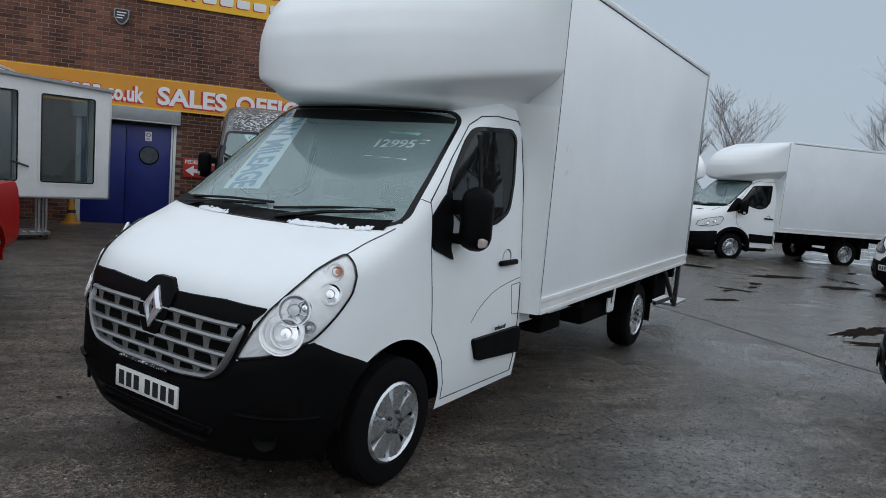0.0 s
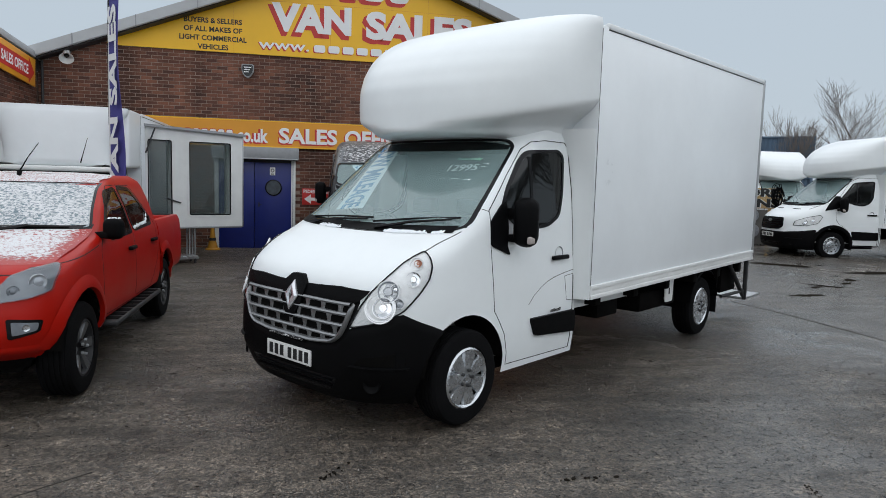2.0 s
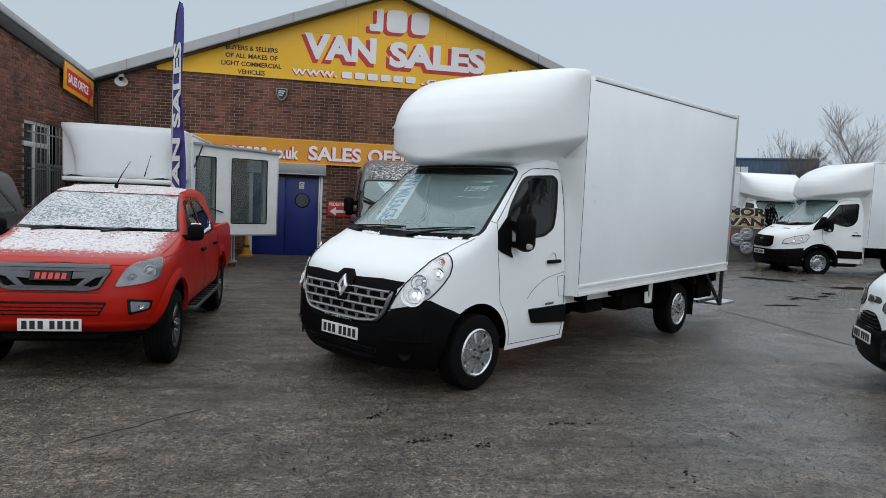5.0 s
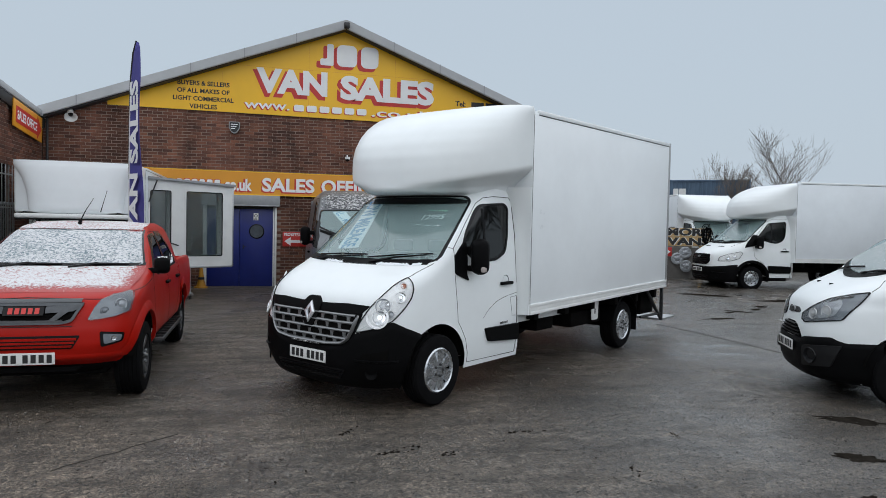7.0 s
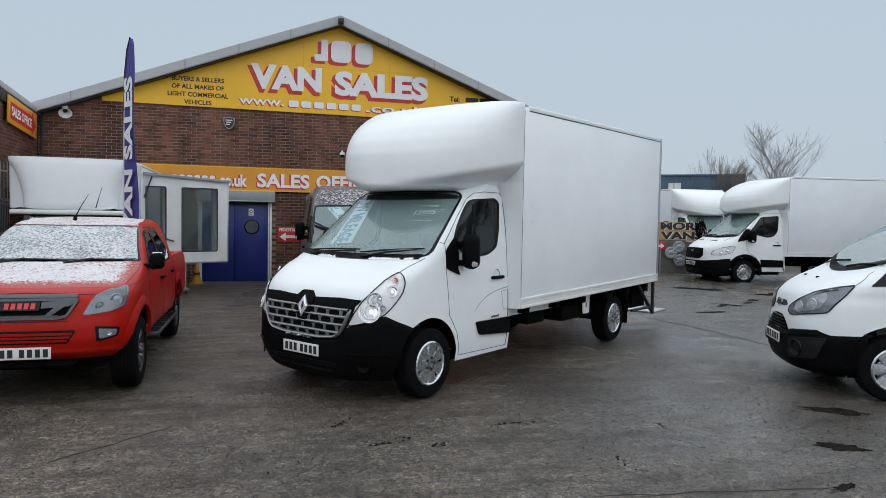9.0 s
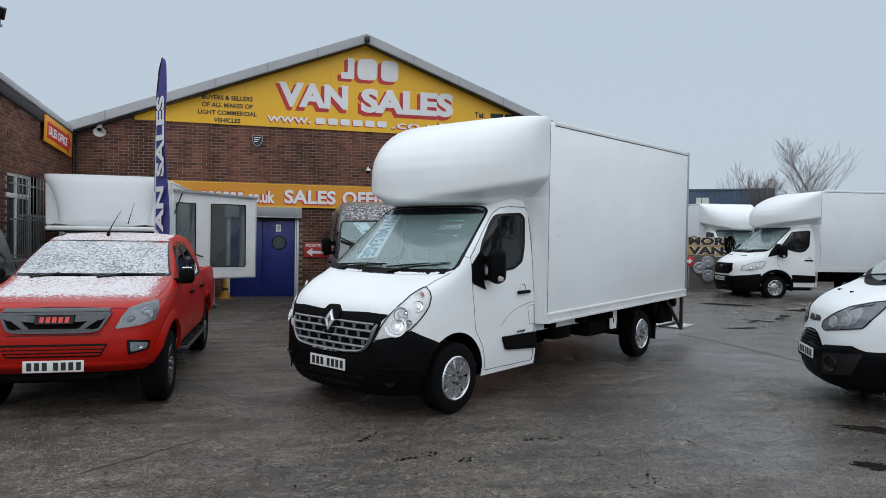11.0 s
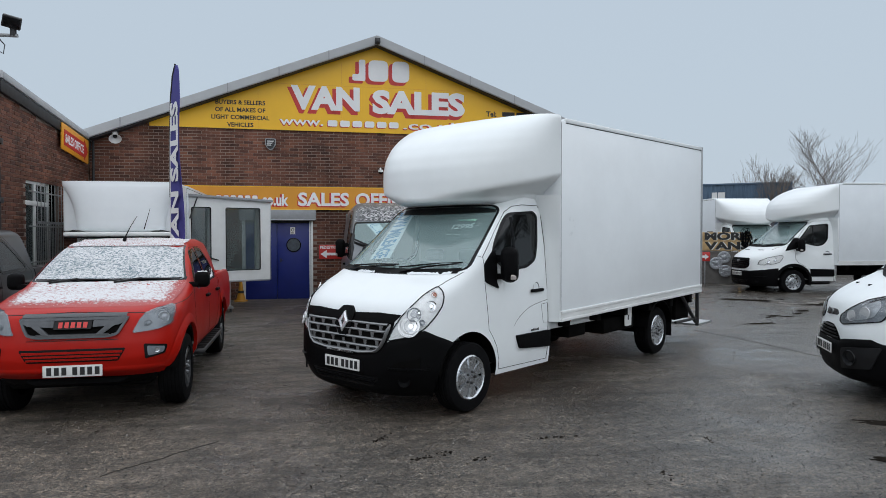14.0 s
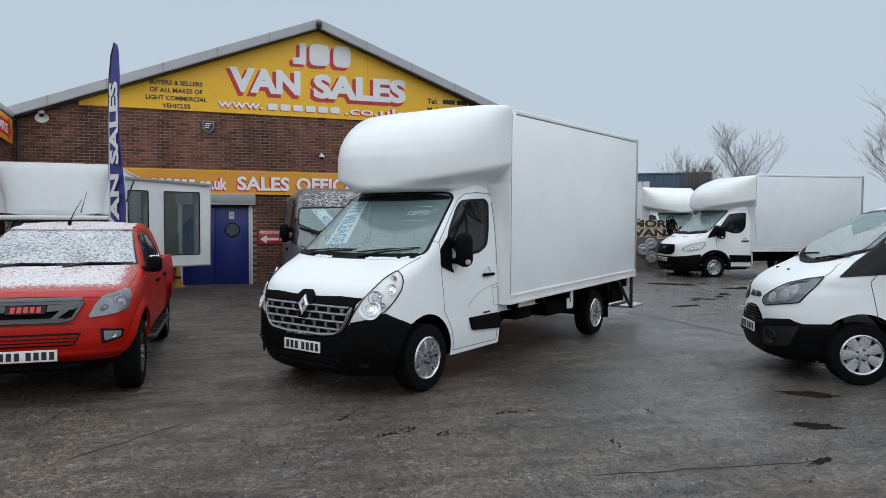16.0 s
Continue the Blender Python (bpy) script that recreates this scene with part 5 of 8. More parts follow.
def luton_box(parent, x0, x1, w, z0, z1, nose, nose_z, flat=False, skin=None, pitch=0.0, cab_in=0.0, rise=0.0):
    """Panelled load box with aluminium rails, and the moulded peak over the cab. pitch: fall towards the front; rise: crown of the peak above the box."""
    before = set(parent.children)
    bm = bmesh.new()
    box(bm, x1, x0, -w, w, z0 + 0.10, z1 - 0.03, 0.015)
    part("load_box", bm, skin or M_PANEL, parent)
    for s in (-1, 1):
        bm = bmesh.new()
        for k, (za, zb, d) in enumerate(((z0, z0 + 0.035, 0.014), (z0 + 0.035, z0 + 0.085, 0.006), (z0 + 0.085, z0 + 0.120, 0.014))):
            ya, yb = sorted((s * (w - 0.02), s * (w + d)))
            box(bm, x1, x0, ya, yb, za, zb, 0.003)
        part("side_rail", bm, M_OLDWHITE, parent)
        bm = bmesh.new()
        ya, yb = sorted((s * (w - 0.035), s * (w + 0.006)))
        box(bm, x1 - 0.012, x0 - 0.10, ya, yb, z1 - 0.055, z1, 0.012)
        part("roof_rail", bm, M_WHITE, parent)
        bm = bmesh.new()
        box(bm, x1 + 0.045, x0 - 0.10, min(s * w, s * (w + 0.003)), max(s * w, s * (w + 0.003)), z1 - 0.062, z1 - 0.054)
        part("rail_joint", bm, M_GAP, parent, smooth=0)
        bm = bmesh.new()
        box(bm, x1 - 0.03, x1 + 0.045, ya, yb, z0, z1, 0.006)
        part("corner_post", bm, M_ALU, parent)
        bm = bmesh.new()
        box(bm, x0 - 0.006, x0 - 0.001, min(s * w, s * (w + 0.002)), max(s * w, s * (w + 0.002)), z0 + 0.12, z1 - 0.06)
        part("panel_joint", bm, M_GAP, parent, smooth=0)
    bm = bmesh.new()
    box(bm, x1 - 0.02, x1 + 0.02, -w + 0.03, w - 0.03, z0 + 0.02, z1 - 0.05)
    part("rear_shutter", bm, M_ALU, parent)
    bm = bmesh.new()
    box(bm, x1, x0 - 0.10, -w + 0.02, w - 0.02, z1 - 0.04, z1 - 0.008, 0.01)
    part("roof_skin", bm, M_PANEL, parent)
    # peak
    h = z1 - 0.04 - nose_z
    f = lambda k: nose_z + (h + rise) * k
    d = nose - x0
    steps = ((0, 0.80, 0.735), (0.015, 0.90, 0.744), (0.04, 0.96, 0.76), (0.08, 0.985, 0.773), (0.12, 0.995, 0.785), (0.18, 1.0, 0.86), (0.25, 1.0, 0.95), (0.31, 1.0, 1.0), (0.40, 1.0, 1.0), (0.50, 0.986, 1.0), (0.60, 0.935, 1.0),
             (0.70, 0.834, 1.0), (0.78, 0.709, 1.0), (0.85, 0.559, 1.0), (0.90, 0.423, 1.0), (0.94, 0.293, 0.99), (0.97, 0.177, 0.979), (1.0, 0.029, 0.96))
    h += rise
    rows = [(f(k), x0 + d * a, x0, w * b, 2.4 + 0.42 * k) for k, a, b in steps]
    if flat:
        bm = bmesh.new()
        box(bm, x0, nose - 0.30, -w, w, nose_z, z1, 0.05, 4)
        pk = part("roof_peak", bm, M_PANEL, parent, "white peak over the cab with a bulged front")
        bulge = ((0.0, 0.93, 0.74), (0.03, 0.97, 0.75), (0.08, 1.0, 0.76), (0.3, 1.0, 0.775), (0.5, 0.995, 0.81), (0.7, 0.985, 0.87), (0.85, 0.975, 0.95), (0.95, 0.965, 1.0), (1.0, 0.95, 1.0))
        fs = Shell([(f(k), x0 + d * a, nose - 0.34, w * b, 3.6) for k, a, b in bulge], nose - 0.36, 0.04)
        bm = fs.body(levels(nose_z, z1 - 0.012, 0.04), 1, 36)
        part("front_bulge", bm, M_PANEL, pk)
        bm = bmesh.new()
        box(bm, nose - 0.36, nose - 0.28, -w - 0.006, w + 0.006, z1 - 0.03, z1 + 0.006, 0.006)
        part("peak_trim", bm, M_DARKSTEEL, parent)
        bm = bmesh.new()
        box(bm, nose - 0.10, nose + 0.10, -w * 0.90, w * 0.90, nose_z - 0.10, nose_z - 0.005, 0.035, 3)
        part("cab_fairing", bm, M_OLDWHITE, parent)
        bm = bmesh.new()
        box(bm, nose - 0.12, nose + 0.06, -w * 0.88, w * 0.88, nose_z - 0.135, nose_z - 0.101, 0.01)
        part("fairing_gap", bm, M_GLOSSBLACK, parent)
        for q in (-1, 1):
            bm = bmesh.new()
            surf(bm, [[(nose + 0.06 - 0.25 * u, q * (w * 0.90 - 0.02 - 0.44 * k / 10), nose_z - 0.02 + 0.055 * math.sin(math.pi * k / 10) ** 0.5 * (1 - u)) for u in (0, 0.25, 0.6, 1.0)] for k in range(11)])
            mt = part("lamp_mount", bm, M_OLDWHITE, parent)
            bm = bmesh.new()
            surf(bm, [[(nose + 0.068 - 0.04 * u, q * (w * 0.90 - 0.12 - 0.15 * k / 8), nose_z - 0.012 + 0.05 * math.sin(math.pi * k / 8) * (1 - 0.3 * u)) for u in (0, 0.4, 1.0)] for k in range(9)])
            part("marker_lamp", bm, M_GLOSSBLACK, mt)
        return
    sh = Shell(rows, x0 - 0.004, 0.03)
    bm = sh.body(levels(nose_z, nose_z + h, 0.022), 1, 56)
    bot = [sh.polar(math.pi / 2 * (1 - i / 20), nose_z) for i in range(21)]
    bm.faces.new([bm.verts.new(p) for p in bot + [Vector((p.x, -p.y, p.z)) for p in bot[-2::-1]]])
    # the undercut over the doors runs down towards the front
    zc0, zt = nose_z + 0.31 * h, nose_z + h
    for q in bm.verts:
        zc = max(nose_z + 0.10, zc0 - 0.17 * (q.co.x - x0))
        q.co.z = nose_z + (q.co.z - nose_z) * (zc - nose_z) / (zc0 - nose_z) if q.co.z < zc0 else zc + (q.co.z - zc0) * (zt - zc) / (zt - zc0)
    part("roof_peak", bm, M_WHITE, parent, "smooth moulded white peak over the cab", 65)
    # tapered panels between the doors and the box
    for q in (-1, 1):
        bm = bmesh.new()
        rows = []
        for k in range(31):
            z = z0 + (nose_z + 0.10 - z0) * k / 30
            t = max(0.0, min(1.0, (z - nose_z + 0.32) / 0.40))
            ext = 0.055 + 0.10 * t * t
            yf = float(np.interp(z, (0.8, 1.2, 1.4, 1.7, 2.02, 2.2), (1.0, 0.985, 0.96, 0.935, 0.895, 0.855))) + 0.012 + (w - 1.11) - cab_in
            rows.append([(x0 - 0.02, q * (w - 0.003), z), (x0 + 0.02, q * (w - 0.004), z), (x0 + ext * 0.35, q * (w * 0.8 + yf * 0.2), z), (x0 + ext * 0.7, q * (w * 0.35 + yf * 0.65), z), (x0 + ext, q * yf, z), (x0 + ext * 0.9, q * (yf - 0.10), z)])
        surf(bm, rows)
        part("skirt", bm, M_WHITE, parent, smooth=50)
    for ob in set(parent.children) - before:
        for q in ob.data.vertices:
            q.co.z += pitch * (q.co.x - x1)


def luton_van(name, label, where, style, seed=0, box_x=(-1.46, -5.69), box_w=1.11, box_z=(0.82, 3.14), nose=-0.20, wheelbase=4.332, full=True, flat=False):
    v = thing(name, label, "van", where)
    R = 0.345
    square = style == "square_nose"
    wx = 0.0 if square else -0.24          # where the front axle sits under the cab
    sh = Shell(CAB_SQUARE if square else CAB, -1.43)
    ws_low = [(-0.893, 1.405), (-0.55, 1.388), (0, 1.382), (0.55, 1.388), (0.893, 1.405), (0.843, 1.669), (0.768, 2.02), (0.69, 2.068), (0, 2.078), (-0.69, 2.068), (-0.768, 2.02), (-0.843, 1.669)] if square else [(-0.875, 1.41), (-0.55, 1.35), (0, 1.325), (0.55, 1.35), (0.875, 1.41), (0.765, 2.03), (0, 2.05), (-0.765, 2.03)]
    swin = [(-0.40, 1.53), (-0.482, 1.686), (-0.672, 1.895), (-0.78, 1.985), (-1.225, 2.012), (-1.296, 1.965), (-1.244, 1.643), (-1.19, 1.475), (-1.02, 1.40), (-0.80, 1.385), (-0.60, 1.40)] if square else [(-0.37, 1.50), (-0.74, 1.94), (-1.245, 1.985), (-1.20, 1.55), (-1.10, 1.42), (-0.95, 1.365), (-0.78, 1.385)]
    st = 0.028 if full else 0.05
    bm = sh.body(levels(0.30 if square else 0.37, 2.26, st), 34 if full else 18, 60 if full else 34, arches=((wx, R + 0.02, 0.43),), holes=(scaled(swin, 0.015),), front_holes=(scaled(dense(ws_low, 0.1), -0.004),))
    part("cab_body", bm, M_WHITE, v)
    arch_liner(v, wx, R + 0.02, 0.435, -0.97, -0.55)
    arch_liner(v, wx, R + 0.02, 0.435, 0.55, 0.97)
    cabin_inside(v)
    # glass
    pane_with_rim(v, ws_low, lambda a, b, o: sh.front(a, b, o), M_GLASS, 0.003, "windscreen", over=0.016)
    if square:
        # dark strip painting the peak's reflection along the glass head, dipping at the middle
        bm = bmesh.new()
        surf(bm, [[sh.front(-0.755 + 1.51 * j / 30 if k else (-0.745 + 1.49 * j / 30), zt + (0.012 * abs(-1 + j / 15) ** 2 if k else -0.035 * abs(-1 + j / 15) ** 4), 0.0035) for j in range(31)] for k, zt in ((0, 2.066), (1, 1.985))])
        part("reflection_band", bm, M_DARKGLASS, v, "dark glass strip in place of the peak's reflection").visible_shadow = False
    bm = bmesh.new()
    box(bm, -1.22, -0.74, -0.78, 0.78, 1.99, 2.03, 0.015)
    part("headlining", bm, M_CABIN, v)
    for s in (1, -1):
        fr = pane_with_rim(v, swin, lambda a, b, o, s=s: sh.side(a, b, o, s), M_DARKGLASS, 0.017, "door_window", over=0.010)
        bm = bmesh.new()
        rows = [[sh.side(-0.80 + dx, z, o, s) for dx, o in ((-0.018, 0.0), (-0.016, 0.008), (0.016, 0.008), (0.018, 0.0))] for z in (1.40, 1.6, 1.8, 1.945)]
        surf(bm, rows)
        part("divider", bm, M_GLOSSBLACK, fr)
        bm = bmesh.new()
        patch(bm, dense(rounded([(-0.268, 1.27), (-0.268, 1.45), (-0.40, 1.57), (-0.46, 1.60), (-0.475, 1.40), (-0.455, 1.25), (-0.495, 1.19)] if square else [(-0.02, 1.22), (-0.10, 1.36), (-0.30, 1.60), (-0.40, 1.60), (-0.38, 1.30)], 0.03), 0.05), lambda a, b, o, s=s: sh.side(a, b, o, s), 0.012, 0.02)
        part("mirror_base", bm, M_BLACK, v)
        door_mirror(v, -0.52 if square else -0.36, s * (0.88 if square else 0.95), 1.445 if square else 1.38, s)
        # door shut lines, handle, moulding
        if square:
            groove(v, side_path(sh, [(-0.272, 1.53), (-0.266, 1.27), (-0.30, 0.787), (-0.357, 0.712), (-0.425, 0.60), (-0.466, 0.45), (-0.472, 0.355), (-1.374, 0.344)], s, step=0.03), 0.006)
            groove(v, side_path(sh, [(-1.374, 0.344), (-1.405, 1.0), (-1.40, 1.6), (-1.375, 2.04), (-1.33, 2.083), (-1.03, 2.084), (-0.87, 2.063), (-0.755, 2.0), (-0.524, 1.785), (-0.272, 1.53)], s, step=0.03), 0.006, lift=0.004)
            groove(v, side_path(sh, [(0.005, 1.383), (0.16, 1.32), (0.316, 1.255)], s, step=0.03), 0.006)
            groove(v, side_path(sh, [(-0.20, 1.545), (-0.272, 1.522)], s, step=0.03), 0.005)
            # pressed crease of the door, its shade laid on as a dark strip
            groove(v, side_path(sh, [(-0.739, 0.782), (-0.815, 0.851), (-0.90, 0.90), (-0.988, 0.941), (-1.10, 0.972), (-1.222, 0.993), (-1.40, 1.015)], s, step=0.03), 0.005, "crease_shade_line", 0.0005)
            groove(v, side_path(sh, [(-1.267, 0.969), (-1.395, 0.98), (-1.395, 0.758), (-1.30, 0.763), (-1.267, 0.969)], s, step=0.03), 0.004, "fuel_flap")
        else:
            groove(v, side_path(sh, [(-0.27, 1.42), (-0.29, 1.0), (-0.36, 0.90), (-0.56, 0.78), (-0.68, 0.60), (-0.70, 0.34), (-1.38, 0.33)], s))
            groove(v, side_path(sh, [(-1.36, 0.34), (-1.385, 1.4), (-1.37, 2.04), (-1.30, 2.075), (-0.86, 2.065), (-0.68, 1.96), (-0.27, 1.45)], s, step=0.03), 0.005, lift=0.007)
            groove(v, side_path(sh, [(0.02, 1.36), (0.16, 1.29), (0.26, 1.245)], s))
            groove(v, side_path(sh, [(-0.02, 1.38), (-0.27, 1.44)], s))
        groove(v, side_path(sh, [(-1.422, 2.10), (-1.422, 1.4), (-1.415, 1.0)] if square else [(-1.418, 2.08), (-1.418, 1.4), (-1.40, 0.34)], s, step=0.03), 0.010, lift=0.006)
        bm = bmesh.new()
        hy = sh.side(-1.18, 1.135).y
        ya, yb = sorted((s * (hy + 0.002), s * (hy + 0.036)))
        box(bm, -1.30, -1.06, ya, yb, 1.115, 1.152, 0.014, 3)
        hd = part("door_handle", bm, M_BLACK, v)
        bm = bmesh.new()
        lathe(bm, [(0.06, 0.004), (0.05, -0.006), (0.002, -0.012)], (-1.18, s * hy, 1.165), (0, s, 0), 20)
        part("recess", bm, M_STEEL, hd)
        bm = bmesh.new()
        if style == "square_nose":
            patch(bm, dense(rounded([(-0.815, 0.530), (-0.752, 0.675), (-1.405, 0.672), (-1.405, 0.485)], 0.03), 0.06), lambda a, b, o, s=s: sh.side(a, b, o, s), 0.028, 0.04)
        else:
            patch(bm, dense(rounded([(-0.72, 0.50), (-0.68, 0.72), (-1.37, 0.70), (-1.37, 0.50)], 0.03), 0.06), lambda a, b, o, s=s: sh.side(a, b, o, s), 0.02, 0.03)
        part("side_moulding", bm, M_BLACK, v, "black plastic side moulding")
        if style == "hex_nose":
            bm = bmesh.new()
            surf(bm, [[sh.side(wx + math.cos(a) * r, R + 0.02 + math.sin(a) * r, o, s) for r, o in ((0.425, -0.02), (0.43, 0.022), (0.50, 0.022), (0.505, 0.0))] for a in [math.pi * (-0.08 + 1.16 * k / 24) for k in range(25)]])
            part("arch_trim", bm, M_BLACK, v)
    # bumper
    key = [(0.0, 0.600), (0.216, 0.605), (0.344, 0.632), (0.392, 0.668), (0.43, 0.748), (0.456, 0.764), (0.50, 0.778), (0.56, 0.802), (0.631, 0.838), (0.689, 0.872), (0.784, 0.806), (0.86, 0.762), (0.935, 0.714), (0.96, 0.70)] if style == "square_nose" else [(0.0, 0.66), (0.4, 0.66), (0.7, 0.70), (0.9, 0.74), (1.1, 0.74), (1.32, 0.74)]
    P0 = 0.96
    bm = bmesh.new()
    rows = []
    for q in range(16):
        row = []
        for i in range(-40, 41):
            ps = P0 * i / 40
            zt = float(np.interp(abs(ps), [k[0] for k in key], [k[1] for k in key]))
            z = 0.215 + (zt - 0.215) * q / 15
            row.append(sh.polar(ps, z, 0.014 if 0 < q < 15 else -0.004))
        rows.append(row)
    surf(bm, rows)
    round_off(bm, wx, R + 0.02, 0.431)
    bump = part("front_bumper", bm, M_BLACK, v, "black textured plastic front bumper")
    fp = lambda a, b, o: sh.front(a, b, o)
    pp = lambda a, b, o: sh.polar(a, b, o)
    for s in (1, -1):
        bm = bmesh.new()
        patch(bm, dense(rounded([(s * 0.47, 0.515), (s * 0.50, 0.565), (s * 0.69, 0.61), (s * 0.72, 0.515)][::s], 0.02), 0.03), pp, 0.0155, 0.004)
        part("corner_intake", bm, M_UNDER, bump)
        bm = bmesh.new()
        surf(bm, [[pp(s * (0.445 + 0.29 * k / 14), 0.502 - 0.006 * k / 14 + dz, o) for dz, o in ((-0.010, 0.012), (-0.004, 0.032), (0.004, 0.034), (0.009, 0.026), (0.010, 0.012))] for k in range(15)])
        part("intake_fin", bm, M_BLACK, bump)
        bm = bmesh.new()
        surf(bm, [[pp(s * (0.66 + 0.05 * k / 4), 0.50 + 0.11 * j / 5, o) for k, o in ((0, 0.012), (1, 0.026), (2, 0.028), (4, 0.015))] for j in range(6)])
        part("intake_post", bm, M_BLACK, bump)
        bm = bmesh.new()
        c = pp(s * 0.555, 0.385, 0.010)
        lathe(bm, [(0.060, 0.0), (0.056, 0.014), (0.044, 0.006), (0.03, -0.002), (0.002, -0.004)], c, (math.cos(0.6), s * math.sin(0.6), 0), 24)
        part("fog_lamp_blank", bm, M_BLACK, bump)
    bm = bmesh.new()
    patch(bm, dense(rounded([(-0.42, 0.30), (0.42, 0.30), (0.50, 0.40), (-0.50, 0.40)], 0.03), 0.05), fp, 0.018, 0.01)
    part("lower_intake", bm, M_GLOSSBLACK, bump)
    bm = bmesh.new()
    for z in (0.325, 0.36):
        surf(bm, [[fp(-0.44 + 0.88 * k / 16, z + dz, o) for dz, o in ((0, 0.019), (0.003, 0.034), (0.012, 0.034), (0.015, 0.019))] for k in range(17)])
    part("lower_slat", bm, M_BLACK, bump)
    zp = 0.49 if style == "square_nose" else 0.56
    number_plate(v, Matrix.Translation(sh.front(0, zp, 0.022 if square else 0.035)))
    if style == "square_nose":
        # grille: backing, bars and rim
        gp = [(-0.46, 0.632), (-0.25, 0.610), (0.25, 0.610), (0.46, 0.632), (0.53, 0.678), (0.585, 0.77), (0.632, 0.93), (0.60, 0.955), (-0.60, 0.955), (-0.632, 0.93), (-0.585, 0.77), (-0.53, 0.678)]
        gd = dense(rounded(gp, 0.04), 0.04)
        bm = bmesh.new()
        patch(bm, scaled(gd, -0.02), fp, 0.003, 0.004)
        part("grille_surround", bm, M_BLACK, v)
        bm = bmesh.new()
        patch(bm, gd, fp, 0.005, 0.01)
        gr = part("grille", bm, M_UNDER, v, "dark grille with satin grey bars")
        # satin U-shaped rim: a raised roll, wider along the bottom
        bm = bmesh.new()
        mid = scaled(gd, 0.014)
        inn = scaled(gd, 0.032)
        surf(bm, [[fp(a, b, o if b < 0.90 else 0.001) for a, b in ring] for ring, o in ((gd, 0.002), (scaled(gd, 0.004), 0.024), (mid, 0.034), (scaled(gd, 0.026), 0.026), (inn, 0.004))], wrap=True)
        part("grille_rim", bm, M_GREYBAR, gr)
        for k, z in enumerate((0.690, 0.765, 0.840, 0.908)):
            hw = float(np.interp(z, (0.63, 0.68, 0.77, 0.93), (0.42, 0.50, 0.56, 0.60)))
            bm = bmesh.new()
            surf(bm, [[fp(-hw + 2 * hw * j / 24, z + dz, o) for dz, o in ((-0.014, 0.004), (-0.012, 0.018), (0.0, 0.030), (0.010, 0.022), (0.012, 0.004))] for j in range(25)])
            part("grille_bar", bm, M_GREYBAR, gr)
            n = 7
            for j in range(0, n + 1):
                y = -hw + 2 * hw * (j + (0.5 if k % 2 else 0)) / n
                if abs(y) < hw - 0.02:
                    bm = bmesh.new()
                    surf(bm, [[fp(y + dy * g, zz, o + q) for dy, o in ((-0.022, 0.002), (-0.014, 0.012), (0.014, 0.012), (0.022, 0.002))] for zz, g, q in ((z - 0.066, 0.7, 0.0), (z - 0.036, 0.8, 0.004), (z - 0.010, 1.3, 0.008))])
                    part("grille_web", bm, M_GREYBAR, gr)
        bm = bmesh.new()
        for s in (1, -1):
            patch(bm, dense(rounded([(s * 0.08, 0.900), (s * 0.40, 0.915), (s * 0.635, 0.925), (s * 0.69, 0.985), (s * 0.695, 1.003), (s * 0.46, 1.013), (s * 0.22, 1.000), (s * 0.08, 0.996)], 0.012), 0.04), fp, 0.014, 0.025)
        part("grille_band", bm, M_BLACK, gr)
        bm = bmesh.new()
        patch(bm, dense(rounded([(-0.035, 0.745), (0.035, 0.745), (0.105, 0.85), (0.135, 0.985), (0.065, 1.052), (-0.065, 1.052), (-0.135, 0.985), (-0.105, 0.85)], 0.02), 0.025), fp, 0.026, 0.045)
        shield = part("badge_shield", bm, M_BLACK, gr)
        # open diamond folded along its edges: four bevelled limbs
        outer = [(0, 0.798), (0.074, 0.902), (0, 1.008), (-0.074, 0.902)]
        o2, i2 = dense(outer, 0.03), [(a * 0.26, 0.9025 + (b - 0.9025) * 0.42) for a, b in dense(outer, 0.03)]
        m2 = [((a + c) / 2, (b + d) / 2) for (a, b), (c, d) in zip(o2, i2)]
        bm = bmesh.new()
        surf(bm, [[fp(a, b, o) for a, b in ring] for ring, o in ((o2, 0.024), (o2, 0.037), (m2, 0.046), (i2, 0.042), (i2, 0.024))], wrap=True)
        part("diamond_badge", bm, M_BADGE, shield, "plain chrome diamond badge", 20)
        bm = bmesh.new()
        surf(bm, [[fp(-0.22 + 0.40 * j / 24, 0.600 + dz, o) for dz, o in ((0.0, 0.026), (0.006, 0.036), (0.014, 0.038), (0.020, 0.024))] for j in range(25)])
        part("bumper_ledge", bm, M_SNOWBITS, v)
        hl = [(0.440, 0.758), (0.56, 0.795), (0.631, 0.834), (0.690, 0.872), (0.729, 0.924), (0.776, 0.993), (0.822, 1.076), (0.838, 1.158), (0.828, 1.217), (0.798, 1.260), (0.742, 1.230), (0.680, 1.183), (0.609, 1.095), (0.542, 1.000), (0.488, 0.890)]
    else:
        gp = [(-0.38, 0.71), (0.38, 0.71), (0.50, 0.79), (0.45, 1.02), (-0.45, 1.02), (-0.50, 0.79)]
        gd = dense(rounded(gp, 0.06), 0.05)
        bm = bmesh.new()
        patch(bm, gd, fp, 0.008, 0.02)
        gr = part("grille", bm, M_GLOSSBLACK, v, "black hexagonal slatted grille")
        bm = bmesh.new()
        band(bm, gd, scaled(gd, 0.03), fp, 0.024, 0.03)
        part("grille_rim", bm, M_BLACK, gr)
        for z in (0.79, 0.85, 0.91, 0.96):
            bm = bmesh.new()
            surf(bm, [[fp(-0.44 + 0.88 * j / 12, z + dz, o) for dz, o in ((0, 0.008), (0.004, 0.022), (0.02, 0.022), (0.024, 0.008))] for j in range(13)])
